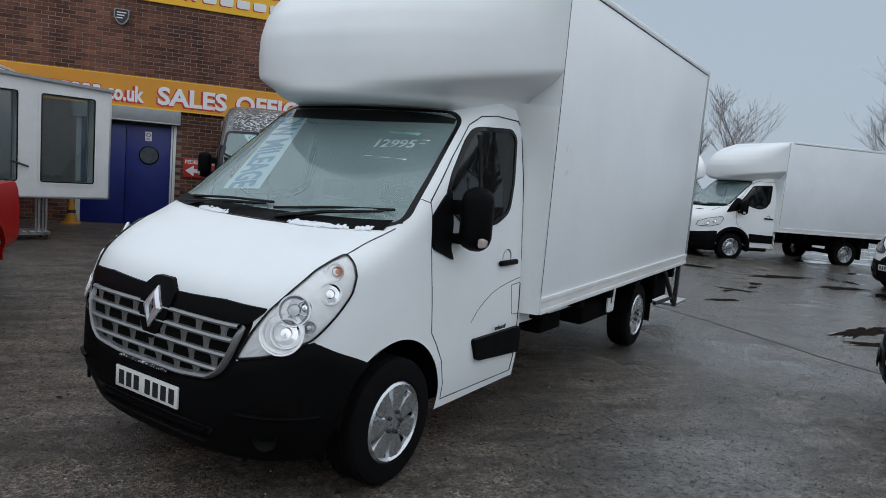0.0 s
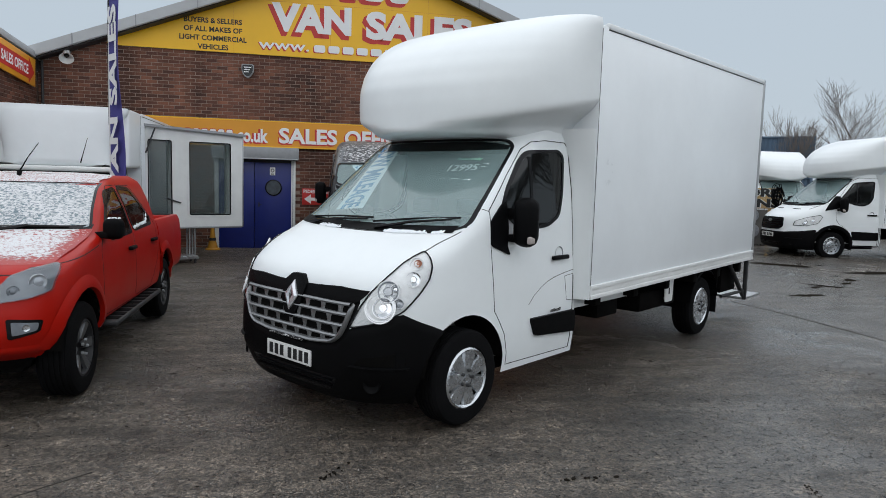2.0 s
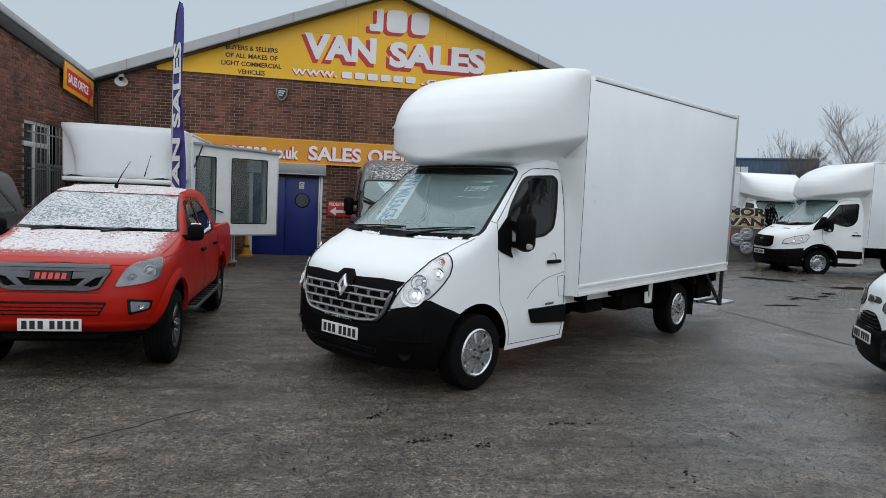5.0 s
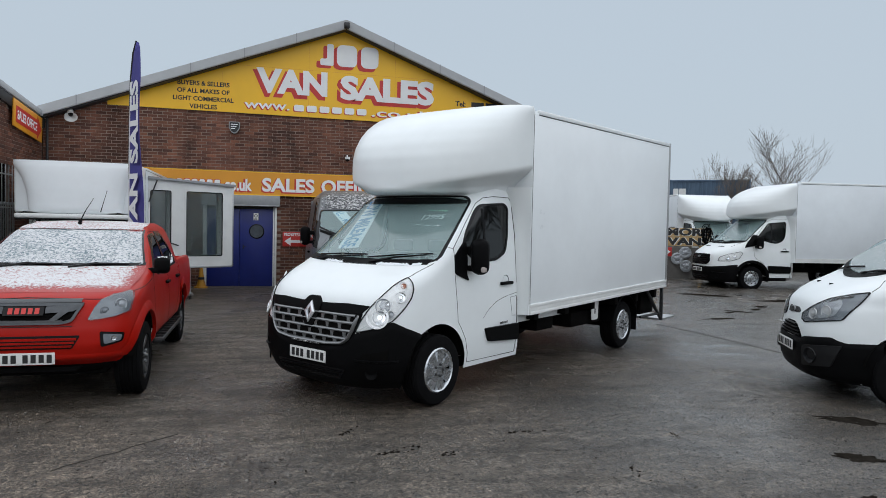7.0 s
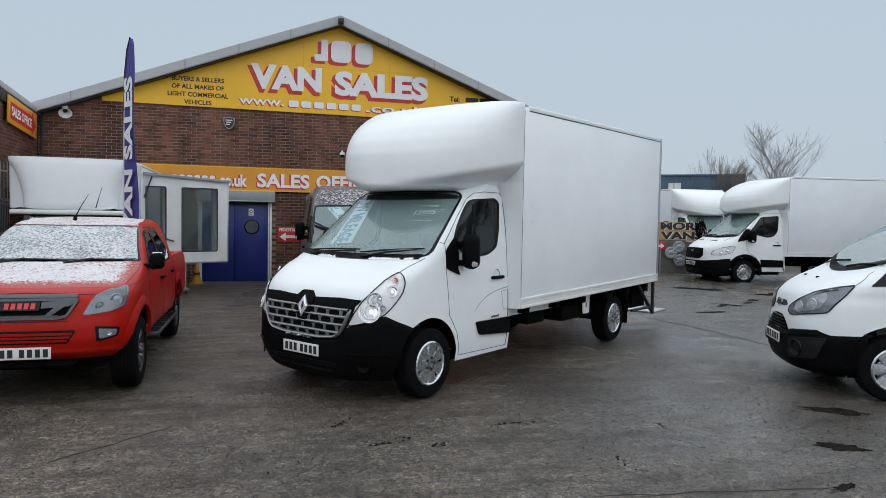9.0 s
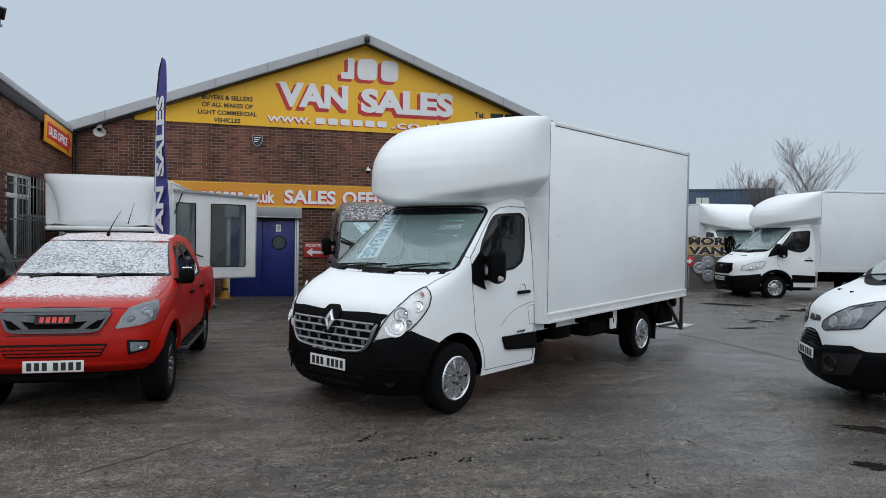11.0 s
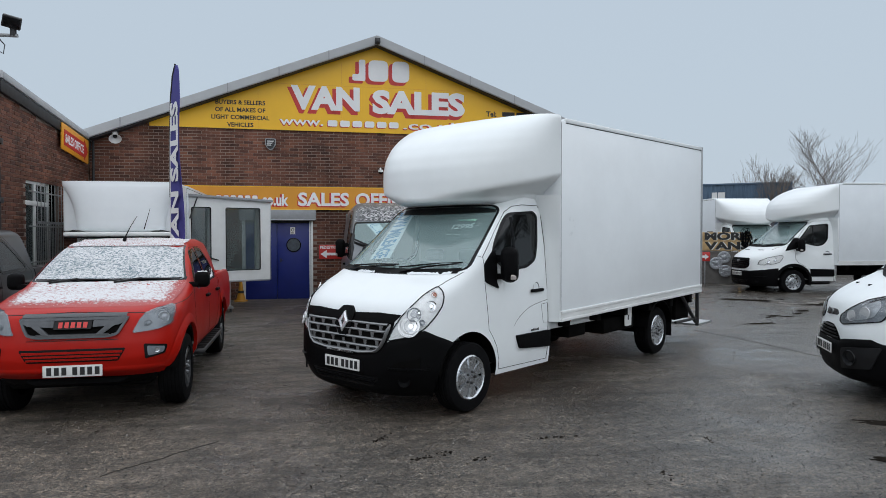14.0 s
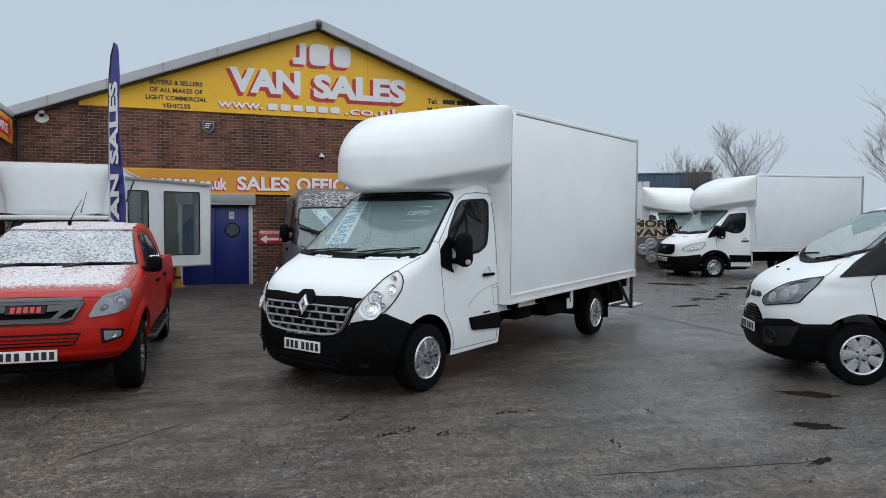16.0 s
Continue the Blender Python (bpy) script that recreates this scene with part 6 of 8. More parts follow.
            part("grille_slat", bm, M_BLACK, gr)
        bm = bmesh.new()
        patch(bm, [(0.075 * math.cos(a), 0.93 + 0.032 * math.sin(a)) for a in [2 * math.pi * k / 20 for k in range(20)]], fp, 0.030, 0.02)
        part("oval_badge", bm, M_GREYBAR, gr, "plain oval badge")
        hl = [(0.56, 0.83), (0.59, 0.94), (0.76, 1.035), (1.02, 1.11), (1.06, 1.06), (0.99, 0.91), (0.80, 0.835)]
    # headlights
    for s in (1, -1):
        pol = dense(rounded([(s * a, b) for a, b in hl], 0.02), 0.03)
        if s < 0:
            pol = pol[::-1]
        lamp = new("headlight")
        lamp.parent = v
        tagged(lamp, "clear headlight with chrome bowls and an amber indicator")
        bm = bmesh.new()
        patch(bm, scaled(pol, 0.006), pp, 0.003, 0.012)
        part("lamp_back", bm, M_LAMPBOWL, lamp)
        bm = bmesh.new()
        band(bm, scaled(pol, -0.005), scaled(pol, 0.003), pp, 0.012, 0.02)
        part("lamp_seal", bm, M_GLOSSBLACK, lamp)
        bowls = ((0.590, 0.900, 0.098), (0.604, 0.903, 0.068), (0.622, 1.005, 0.072), (0.656, 1.020, 0.034), (0.760, 1.182, 0.026), (0.738, 1.081, 0.052), (0.676, 0.930, 0.032), (0.752, 1.178, 0.046)) if style == "square_nose" else ((0.75, 0.92, 0.06), (0.88, 0.98, 0.05))
        for k, (a, b, r) in enumerate(bowls):
            bm = bmesh.new()
            c = pp(s * a, b, 0.006 + (0.008 if square and k in (1, 3, 4, 6) else 0.0))
            n = Vector((math.cos(a), s * math.sin(a), 0.35)).normalized()
            lathe(bm, [(r, 0.004), (r * 0.94, 0.010), (r * 0.80, -0.004), (r * 0.45, 0.0), (r * 0.35, 0.008), (0.002, 0.010)], c, n, 24)
            part("lamp_bowl", bm, M_CHROME if not square else (M_LAMPBOWL, M_CHROME, M_DULLCHROME, M_CHROME, M_AMBERCLEAR, M_CHROME, M_DULLCHROME, M_LAMPBOWL)[k], lamp)
            bm = bmesh.new()
            lathe(bm, [(r * 0.98, 0.006), (r * 1.06, 0.008), (r * 1.08, 0.0)], c, n, 24)
            part("bowl_ring", bm, M_LAMPBOWL if square else M_GREYBAR, lamp)
        bm = bmesh.new()
        patch(bm, pol, pp, 0.016, 0.01)
        ln = part("lens", bm, M_LENS, lamp)
        ln.visible_shadow = False
    # scuttle, wipers
    bm = bmesh.new()
    surf(bm, [[fp(-0.86 + 1.72 * j / 30, (1.372 + 0.022 * (abs(-0.86 + 1.72 * j / 30) / 0.86) ** 2 if square else 1.345 + 0.05 * (abs(-0.86 + 1.72 * j / 30) / 0.86) ** 2) + dz, o) for dz, o in ((-0.025, -0.01), (-0.02, 0.010), (0.01, 0.012), (0.03, 0.008))] for j in range(31)])
    part("scuttle", bm, M_BLACK, v)
    up = 0.03 if square else 0.0
    for y0, y1, z1 in ((0.12, 0.80, 1.435), (-0.62, 0.02, 1.40)):
        bm = bmesh.new()
        a, b = fp(y1 - 0.62 if y1 > 0.5 else y0, 1.345 + up, 0.03), fp(y1, z1 + up, 0.035)
        tube(bm, [a, a.lerp(b, 0.5) + Vector((0.02, 0, 0.012)), b], [0.014, 0.011, 0.007], 6)
        c, d = fp(y0 - 0.02, 1.385 + up, 0.028), fp(y1 + 0.04, z1 + 0.012 + up, 0.028)
        tube(bm, [c, c.lerp(d, 0.5) + Vector((0.012, 0, 0.008)), d], 0.008, 6)
        part("wiper", bm, M_GLOSSBLACK, v)
    groove(v, [(sh.front(y, z, 0.0), Vector((0.5, 0, 0.86))) for y, z in [(0.05 * k, (1.345 if square else 1.305) + 0.03 * (abs(k) / 17) ** 2) for k in range(-16, 17)]], 0.008)
    if style == "hex_nose":
        for s in (1, -1):
            bm = bmesh.new()
            patch(bm, dense(rounded([(s * 0.22, 1.235), (s * 0.52, 1.235), (s * 0.50, 1.252), (s * 0.24, 1.252)][::s], 0.005), 0.04), fp, 0.006, 0.006)
            part("bonnet_vent", bm, M_BLACK, v)
    # wheels and chassis
    wk = "trim" if style == "square_nose" else "steel"
    for s in (1, -1):
        wheel(v, wx, s * 0.985, R, R, 0.225, 0.215, 7, wk)
        wheel(v, -wheelbase, s * 0.985, R, R, 0.225, 0.215, 7, wk)
    x1 = box_x[1]
    for s in (-1, 1):
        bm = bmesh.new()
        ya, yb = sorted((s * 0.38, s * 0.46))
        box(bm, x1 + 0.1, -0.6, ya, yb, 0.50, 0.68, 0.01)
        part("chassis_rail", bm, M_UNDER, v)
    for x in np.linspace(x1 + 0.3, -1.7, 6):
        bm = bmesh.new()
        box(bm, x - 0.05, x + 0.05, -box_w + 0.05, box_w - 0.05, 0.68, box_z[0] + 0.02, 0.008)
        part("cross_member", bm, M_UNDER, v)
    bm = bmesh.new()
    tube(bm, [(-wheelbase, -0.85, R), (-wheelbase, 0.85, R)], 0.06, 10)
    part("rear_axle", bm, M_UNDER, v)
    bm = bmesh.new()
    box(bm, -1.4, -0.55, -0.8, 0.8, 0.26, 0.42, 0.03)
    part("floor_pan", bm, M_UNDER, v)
    # unseen tray, added to darken the ground under the nose
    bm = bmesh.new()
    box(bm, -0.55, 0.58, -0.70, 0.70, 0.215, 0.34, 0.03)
    part("light_block_tray", bm, M_UNDER, v)
    for s in (-1, 1):
        bm = bmesh.new()
        rows = []
        for k in range(15):
            a = math.pi * (0.05 + 0.9 * k / 14)
            rows.append([(-wheelbase + 0.43 * math.cos(a), s * 0.72, R + 0.02 + 0.43 * math.sin(a)), (-wheelbase + 0.43 * math.cos(a), s * 1.02, R + 0.02 + 0.43 * math.sin(a)), (-wheelbase + 0.41 * math.cos(a), s * 1.03, R + 0.02 + 0.41 * math.sin(a))])
        surf(bm, rows)
        part("rear_mudguard", bm, M_BLACK, v)
        bm = bmesh.new()
        box(bm, -wheelbase - 0.46, -wheelbase - 0.445, min(s * 0.74, s * 1.0), max(s * 0.74, s * 1.0), 0.22, 0.70, 0.004)
        part("mud_flap", bm, M_RUBBER, v)
    if full:
        bm = bmesh.new()
        box(bm, -3.62, -2.75, 0.55, 0.96, 0.46, 0.66, 0.03)
        part("battery_box", bm, M_UNDER, v)
        bm = bmesh.new()
        box(bm, -2.35, -1.95, 0.62, 0.92, 0.50, 0.66, 0.02)
        part("air_tank", bm, M_UNDER, v)
        bm = bmesh.new()
        prism(bm, rounded([(-3.42, 0.52), (-3.24, 0.52), (-3.22, 0.82), (-3.44, 0.82)], 0.03), lambda a, b, e: (a, e, b), 1.0, 1.012)
        part("hanger_plate", bm, M_OLDWHITE, v)
        bm = bmesh.new()
        box(bm, -3.345, -3.315, 1.0121, 1.0135, 0.60, 0.67, 0.0)
        part("hanger_slot", bm, M_GAP, v, smooth=0)
        bm = bmesh.new()
        box(bm, -1.86, -1.80, 0.96, 1.01, 0.72, 0.765, 0.01)
        part("side_marker", bm, M_ORANGE, v, "amber side marker lamp")
        # sill strip from the cab towards the rear
        bm = bmesh.new()
        box(bm, -2.6, -1.42, 0.80, 0.95, 0.66, 0.80, 0.015)
        part("sill_panel", bm, M_WHITE, v)
        # tail lift
        tl = new("tail_lift")
        tl.parent = v
        tagged(tl, "dark steel tail lift with a folded platform")
        for s in (-1, 1):
            bm = bmesh.new()
            box(bm, x1 - 0.025, x1 + 0.02, min(s * 1.02, s * 1.07), max(s * 1.02, s * 1.07), 0.28, 0.86, 0.008)
            part("upright", bm, M_DARKSTEEL, tl)
            bm = bmesh.new()
            tube(bm, [(x1 + 0.55, s * 1.0, 0.82), (x1 + 0.02, s * 1.03, 0.34)], 0.028, 8)
            part("strut", bm, M_DARKSTEEL, tl)
            bm = bmesh.new()
            tube(bm, [(x1 + 0.75, s * 1.0, 0.40), (x1 + 0.0, s * 1.03, 0.40)], 0.022, 8)
            part("lower_bar", bm, M_DARKSTEEL, tl)
        bm = bmesh.new()
        box(bm, x1 - 0.62, x1 - 0.02, -1.05, 1.05, 0.275, 0.31, 0.008)
        part("platform", bm, M_ALU, tl)
        bm = bmesh.new()
        box(bm, x1 + 0.1, x1 + 0.62, -0.95, 0.95, 0.42, 0.74, 0.02)
        part("motor_box", bm, M_UNDER, tl)
    if square:
        luton_box(v, box_x[0], box_x[1], box_w, box_z[0], box_z[1], nose, 2.174, False, None, -0.0165, 0.02, 0.068)
    else:
        luton_box(v, box_x[0], box_x[1], box_w, box_z[0], box_z[1], nose, 2.06, flat, M_FARPANEL)
    return v, sh


def dress_main_van(v, sh):
    """Sales banner, price and small print stuck inside the windscreen."""
    fp = lambda a, b, o: sh.front(a, b, o)
    # banner: outline on the glass from its top edge to its bottom edge
    z0, z1 = 1.475, 2.0
    yl = lambda k: -0.50 - 0.17 * k
    yr = lambda k: -0.195 - 0.235 * k
    bm = bmesh.new()
    surf(bm, [[fp(yl(k) + (yr(k) - yl(k)) * q / 4, z0 + 0.025 * q / 4 + (z1 - z0) * k, -0.014) for q in range(5)] for k in [j / 12 for j in range(13)]])
    b = part("sales_banner", bm, M_BANNER, v, "pale banner with blue lettering inside the windscreen")
    p0, p1 = fp((yl(1) + yr(1)) / 2, z1, -0.008), fp((yl(0) + yr(0)) / 2, z0 + 0.012, -0.008)
    side = fp(yr(0.5), 1.75, -0.008) - fp(yl(0.5), 1.75, -0.008)
    ex = (p1 - p0).normalized()
    ey = (side - ex * side.dot(ex)).normalized()
    ez = ex.cross(ey)
    start = p0 - ey * 0.095 - ex * 0.06
    m = Matrix(((ex.x, ey.x, ez.x, start.x), (ex.y, ey.y, ez.y, start.y), (ex.z, ey.z, ez.z, start.z), (0, 0, 0, 1)))
    lettering("word", "LOW MILEAGE", 0.27, m, M_SIGNBLUE, b, 0.001, 0.007, width=(p1 - p0).length + 0.045)

    def onglass(y, z, off):
        c = fp(y, z, off)
        ex = (fp(y + 0.05, z, off) - fp(y - 0.05, z, off)).normalized()
        up = fp(y, z + 0.03, off) - fp(y, z - 0.03, off)
        ey = (up - ex * up.dot(ex)).normalized()
        ez = ex.cross(ey)
        return Matrix(((ex.x, ey.x, ez.x, c.x), (ex.y, ey.y, ez.y, c.y), (ex.z, ey.z, ez.z, c.z), (0, 0, 0, 1)))
    slant = Matrix(((1, -0.22, 0, 0), (0, 1, 0, 0), (0, 0, 1, 0), (0, 0, 0, 1)))
    lettering("price", "12995", 0.115, onglass(0.37, 1.815, -0.004) @ slant, M_SIGNW, v, 0.001, 0.002, width=0.27, label="white price figures on the windscreen")
    lettering("price_note", "Finance me today", 0.045, onglass(0.38, 1.908, -0.004), mat("pale_green_ink", (0.35, 0.65, 0.5), 0.5, var=0.05), v, 0.0008, 0.001, width=0.24)
    for yy, zz, w in ((0.655, 1.875, 0.045), (0.655, 1.852, 0.035), (0.36, 1.755, 0.06), (0.48, 1.752, 0.07), (0.60, 1.75, 0.06)):
        bm = bmesh.new()
        box(bm, 0, w, 0, 0.008, 0, 0.001)
        o = part("print_bar", bm, M_SIGNW, v, smooth=0)
        o.matrix_local = onglass(yy, zz, -0.004)
    # trim badge as bars on the door
    for k in range(7):
        bm = bmesh.new()
        box(bm, -1.17 + 0.022 * k, -1.155 + 0.022 * k, 1.0, 1.003, 0.695, 0.715 + (0.006 if k in (0, 4) else 0))
        part("trim_badge_bar", bm, M_INK, v, smooth=0)
    # melting snow in the scuttle
    bm = bmesh.new()
    rnd = random.Random(8)
    clumps = [(rnd.uniform(0.36, 0.78), rnd.uniform(0.02, 0.07)) for _ in range(9)] + [(rnd.uniform(-0.42, -0.10), rnd.uniform(0.02, 0.05)) for _ in range(4)]
    for k in range(900):
        c, w = rnd.choice(clumps)
        y = max(-0.8, min(0.8, rnd.gauss(c, w)))
        z = 1.350 + 0.025 * (y / 0.86) ** 2 + abs(rnd.gauss(0, 0.006))
        r = rnd.uniform(0.003, 0.008)
        lathe(bm, [(r * rnd.uniform(1.3, 2.4), -0.002), (r, r * 0.4), (0.001, r * 0.5)], fp(y, z, 0.008), (0.5 + rnd.uniform(-0.3, 0.3), rnd.uniform(-0.4, 0.4), 0.86), 5)
    tagged(part("scuttle_snow", bm, M_SNOW, v, "melting snow crumbs by the wipers"), kind="stuff")


VAN_AT = (-0.939, -10.521, 0, 0, 0, -143.77)
MAIN_VAN, MAIN_SHELL = luton_van("box_van", "white box van with black bumper and sale price on the windscreen", pose(*VAN_AT), "square_nose", box_x=(-1.455, -5.69), box_z=(0.832, 3.15), nose=-0.27)
dress_main_van(MAIN_VAN, MAIN_SHELL)

# ---- other vehicles ----
luton_van("box_van", "white box van with hexagonal black grille parked by the fence", pose(11.49, -0.34, 0.06, 0, 0, 172) @ Matrix.Scale(1.045, 4, (1, 0, 0)), "hex_nose", box_x=(-1.42, -4.9), wheelbase=3.6, full=False)
luton_van("box_van", "white box van parked behind another box van", pose(14.51, 3.78, 0.12, 0, 0, -98) @ Matrix.Scale(0.965, 4), "hex_nose", box_x=(-1.42, -5.2), wheelbase=3.9, full=False)
luton_van("box_van", "weathered white box van parked beside the glazed cabin", pose(-5.25, -4.55, 0.03, 0, 0, -90) @ Matrix.Scale(0.87, 4), "hex_nose", box_x=(-1.42, -4.9), box_w=1.17, wheelbase=3.4, full=False, flat=True)


def left_van_aerial():
    van = bpy.data.objects["box_van.003"] if "box_van.003" in bpy.data.objects else None
    if van:
        bm = bmesh.new()
        inv = van.matrix_world.inverted()
        a, b = inv @ Vector((-4.64, -5.2, 1.86)), inv @ Vector((-4.54, -5.2, 2.22))
        tube(bm, [a, a.lerp(b, 0.5), b], [0.010, 0.006, 0.004], 6)
        part("aerial", bm, M_BLACK, van)


left_van_aerial()


def pickup(name, label, where, paint, snowy, group=""):
    v = thing(name, label, "pickup truck", where, group)
    R, RIM = 0.375, 0.225
    rows = [(0.42, 0.57, -0.5, 0.86, 4.4), (0.50, 0.69, -0.5, 0.91, 4.4), (0.62, 0.72, -0.5, 0.93, 4.8), (0.76, 0.71, -0.5, 0.935, 4.8), (0.92, 0.67, -0.5, 0.93, 4.8), (1.02, 0.61, -0.5, 0.925, 4.8), (1.065, 0.53, -0.5, 0.92, 4.8),
            (1.11, 0.37, -0.5, 0.915, 4.8), (1.17, 0.031, -0.55, 0.905, 4.4), (1.23, -0.328, -0.9, 0.885, 5), (1.27, -0.43, -0.95, 0.87, 5), (1.46, -0.72, -1.2, 0.81, 4.6), (1.63, -1.03, -1.5, 0.74, 4.2), (1.71, -1.24, -1.75, 0.69, 3.6), (1.76, -1.62, -1.9, 0.58, 3.0)]
    sh = Shell(rows, -2.72, 0.03)
    fp = lambda a, b, o: sh.front(a, b, o)
    pp = lambda a, b, o: sh.polar(a, b, o)
    win_f = [(-0.76, 1.24), (-1.00, 1.44), (-1.22, 1.60), (-1.56, 1.63), (-1.58, 1.20), (-0.84, 1.19)]
    win_r = [(-1.68, 1.21), (-1.66, 1.64), (-2.08, 1.62), (-2.48, 1.27), (-2.44, 1.23)]
    ws = [(-0.81, 1.298), (0.81, 1.298), (0.675, 1.695), (-0.675, 1.695)]
    bm = sh.body(levels(0.49, 1.76, 0.03), 44, 44, arches=((0, R + 0.03, 0.455),), holes=(scaled(win_f, 0.012), scaled(win_r, 0.012)), front_holes=(scaled(dense(ws, 0.1), 0.012),))
    part("cab_body", bm, paint, v)
    bm = bmesh.new()
    # load bed with hollow top
    bsh = Shell([(0.52, -2.70, -2.76, 0.88, 8), (0.62, -2.70, -2.76, 0.925, 8), (0.95, -2.70, -2.76, 0.93, 8), (1.16, -2.70, -2.76, 0.91, 8), (1.23, -2.70, -2.76, 0.88, 8)], -4.12, 0.03)
    bm = bsh.body(levels(0.54, 1.23, 0.035), 46, 4, arches=((-3.02, R + 0.03, 0.455),), roof=False)
    box(bm, -4.14, -4.08, -0.88, 0.88, 0.56, 1.22, 0.02)
    box(bm, -4.12, -2.76, -0.86, 0.86, 0.72, 0.76)
    for s in (-1, 1):
        ya, yb = sorted((s * 0.80, s * 0.885))
        box(bm, -4.12, -2.74, ya, yb, 0.76, 1.235, 0.015)
    box(bm, -2.78, -2.73, -0.86, 0.86, 0.6, 1.235, 0.01)
    part("load_bed", bm, paint, v)
    for x in (0, -3.02):
        for s in (1, -1):
            wheel(v, x, s * 0.925, R, R, 0.25, RIM, 6, "alloy")
            arch_liner(v, x, R + 0.03, 0.46, min(s * 0.5, s * 0.90), max(s * 0.5, s * 0.90))
            # flared lip
            bm = bmesh.new()
            f = sh if x == 0 else bsh
            surf(bm, [[f.side(min(x + math.cos(a) * r, -2.78) if x else x + math.cos(a) * r, R + 0.03 + math.sin(a) * r, o, s) for r, o in ((0.455, -0.01), (0.46, 0.028), (0.50, 0.030), (0.56, 0.006))] for a in [math.pi * (0.05 + 0.93 * k / 24) for k in range(25)]])
            part("arch_flare", bm, paint, v)
    # chassis as one slab, widened to shut light out below the truck
    bm = bmesh.new()
    box(bm, -4.0, 0.45, -0.64, 0.64, 0.30, 0.55, 0.03)
    part("chassis_light_block", bm, M_UNDER, v)
    for x in (0, -3.02):
        bm = bmesh.new()
        tube(bm, [(x, -0.75, R), (x, 0.75, R)], 0.05, 8)
        part("axle", bm, M_UNDER, v)
    # windows
    for s in (1, -1):
        for w, n in ((win_f, "door_window"), (win_r, "door_window")):
            pane_with_rim(v, w, lambda a, b, o, s=s: sh.side(a, b, o, s), M_DARKGLASS, 0.02, n)
        groove(v, side_path(sh, [(-0.50, 1.10), (-0.48, 0.70), (-0.62, 0.52), (-1.60, 0.50), (-1.62, 1.665), (-1.36, 1.66), (-1.14, 1.57), (-0.82, 1.33), (-0.56, 1.17), (-0.50, 1.10)], s))
        groove(v, side_path(sh, [(-1.66, 0.52), (-2.30, 0.52), (-2.58, 0.80), (-2.62, 1.20), (-2.14, 1.655), (-1.66, 1.665)], s))
        groove(v, side_path(sh, [(-0.45, 1.16), (-0.1, 1.12), (0.42, 1.08)], s))
        for hx in (-1.45, -2.40):
            bm = bmesh.new()
            ya, yb = sorted((s * 0.915, s * 0.965))
            box(bm, hx - 0.10, hx + 0.10, ya, yb, 1.02, 1.055, 0.012, 3)
            part("door_handle", bm, M_BLACK, v)
        door_mirror(v, -0.62, s * 0.80, 1.295, s, False)
        bm = bmesh.new()
        ya, yb = sorted((s * 0.80, s * 1.0))
        box(bm, -2.45, -0.62, ya, yb, 0.40, 0.455, 0.02, 3)
        st = part("side_step", bm, M_DARKSTEEL, v)
        bm = bmesh.new()
        ya, yb = sorted((s * 0.85, s * 0.985))
        for k in range(9):
            box(bm, -2.35 + k * 0.19, -2.22 + k * 0.19, ya, yb, 0.454, 0.461, 0.002)
        part("step_tread", bm, M_RUBBER, st)
    # cabin and windscreen
    bm = bmesh.new()
    box(bm, -2.66, -0.5, -0.80, 0.80, 0.5, 1.14)
    part("cabin_floor", bm, M_CABIN, v, smooth=0)
    for y in (-0.4, 0.4):
        bm = bmesh.new()
        box(bm, -1.66, -1.52, y - 0.24, y + 0.24, 1.1, 1.45, 0.04)
        box(bm, -1.64, -1.54, y - 0.13, y + 0.13, 1.47, 1.62, 0.03)
        part("cab_seat", bm, M_CABIN, v)
    wsd = dense(rounded(ws, 0.05), 0.04)
    bm = bmesh.new()
    edge = [(0.815 - 0.13 * k / 16, 1.300 + 0.385 * k / 16) for k in range(17)]
    run = [(-a, b) for a, b in edge[::-1]] + [(-0.80 + 1.6 * k / 24, 1.297) for k in range(1, 24)] + edge
    surf(bm, [[fp(a - math.copysign(q, a) if b > 1.30 else a, b + (q * 1.6 if b <= 1.30 else 0), o) for a, b in run] for q, o in ((-0.012, 0.004), (0.0, 0.012), (0.018, 0.010))])
    part("windscreen_seal", bm, M_GLOSSBLACK, v)
    bm = bmesh.new()
    patch(bm, scaled(wsd, 0.01), fp, 0.004, 0.01, 8)
    part("windscreen", bm, M_SNOWGLASS, v, "windscreen under melting snow")
    for y0, y1 in ((0.05, 0.66), (-0.62, 0.0)):
        bm = bmesh.new()
        c, d = fp(y0, 1.305, 0.022), fp(y1, 1.315, 0.022)
        tube(bm, [c, c.lerp(d, 0.5) + Vector((0.012, 0, 0.012)), d], 0.012, 6)
        tube(bm, [fp((y0 + y1) / 2 - 0.28, 1.285, 0.03), c.lerp(d, 0.5) + Vector((0.014, 0, 0.016))], 0.016, 6)
        part("wiper", bm, M_GLOSSBLACK, v)
    if snowy:
        bm = bmesh.new()
        zs = [1.098 + 0.186 * k / 38 for k in range(39)]
        surf(bm, [[fp(y * float(np.interp(z, (1.10, 1.17, 1.284), (0.80, 0.83, 0.825))), z, 0.004) + Vector((0, 0, 0.011 * min(1.0, (z - 1.098) / 0.05))) for y in [-1 + j / 20 for j in range(41)]] for z in zs])
        part("bonnet_snow", bm, M_SNOWRED, v, "patchy melting snow on the bonnet")
    bm = bmesh.new()
    top = []
    for q in range(14):
        y = -0.62 + 1.24 * q / 13
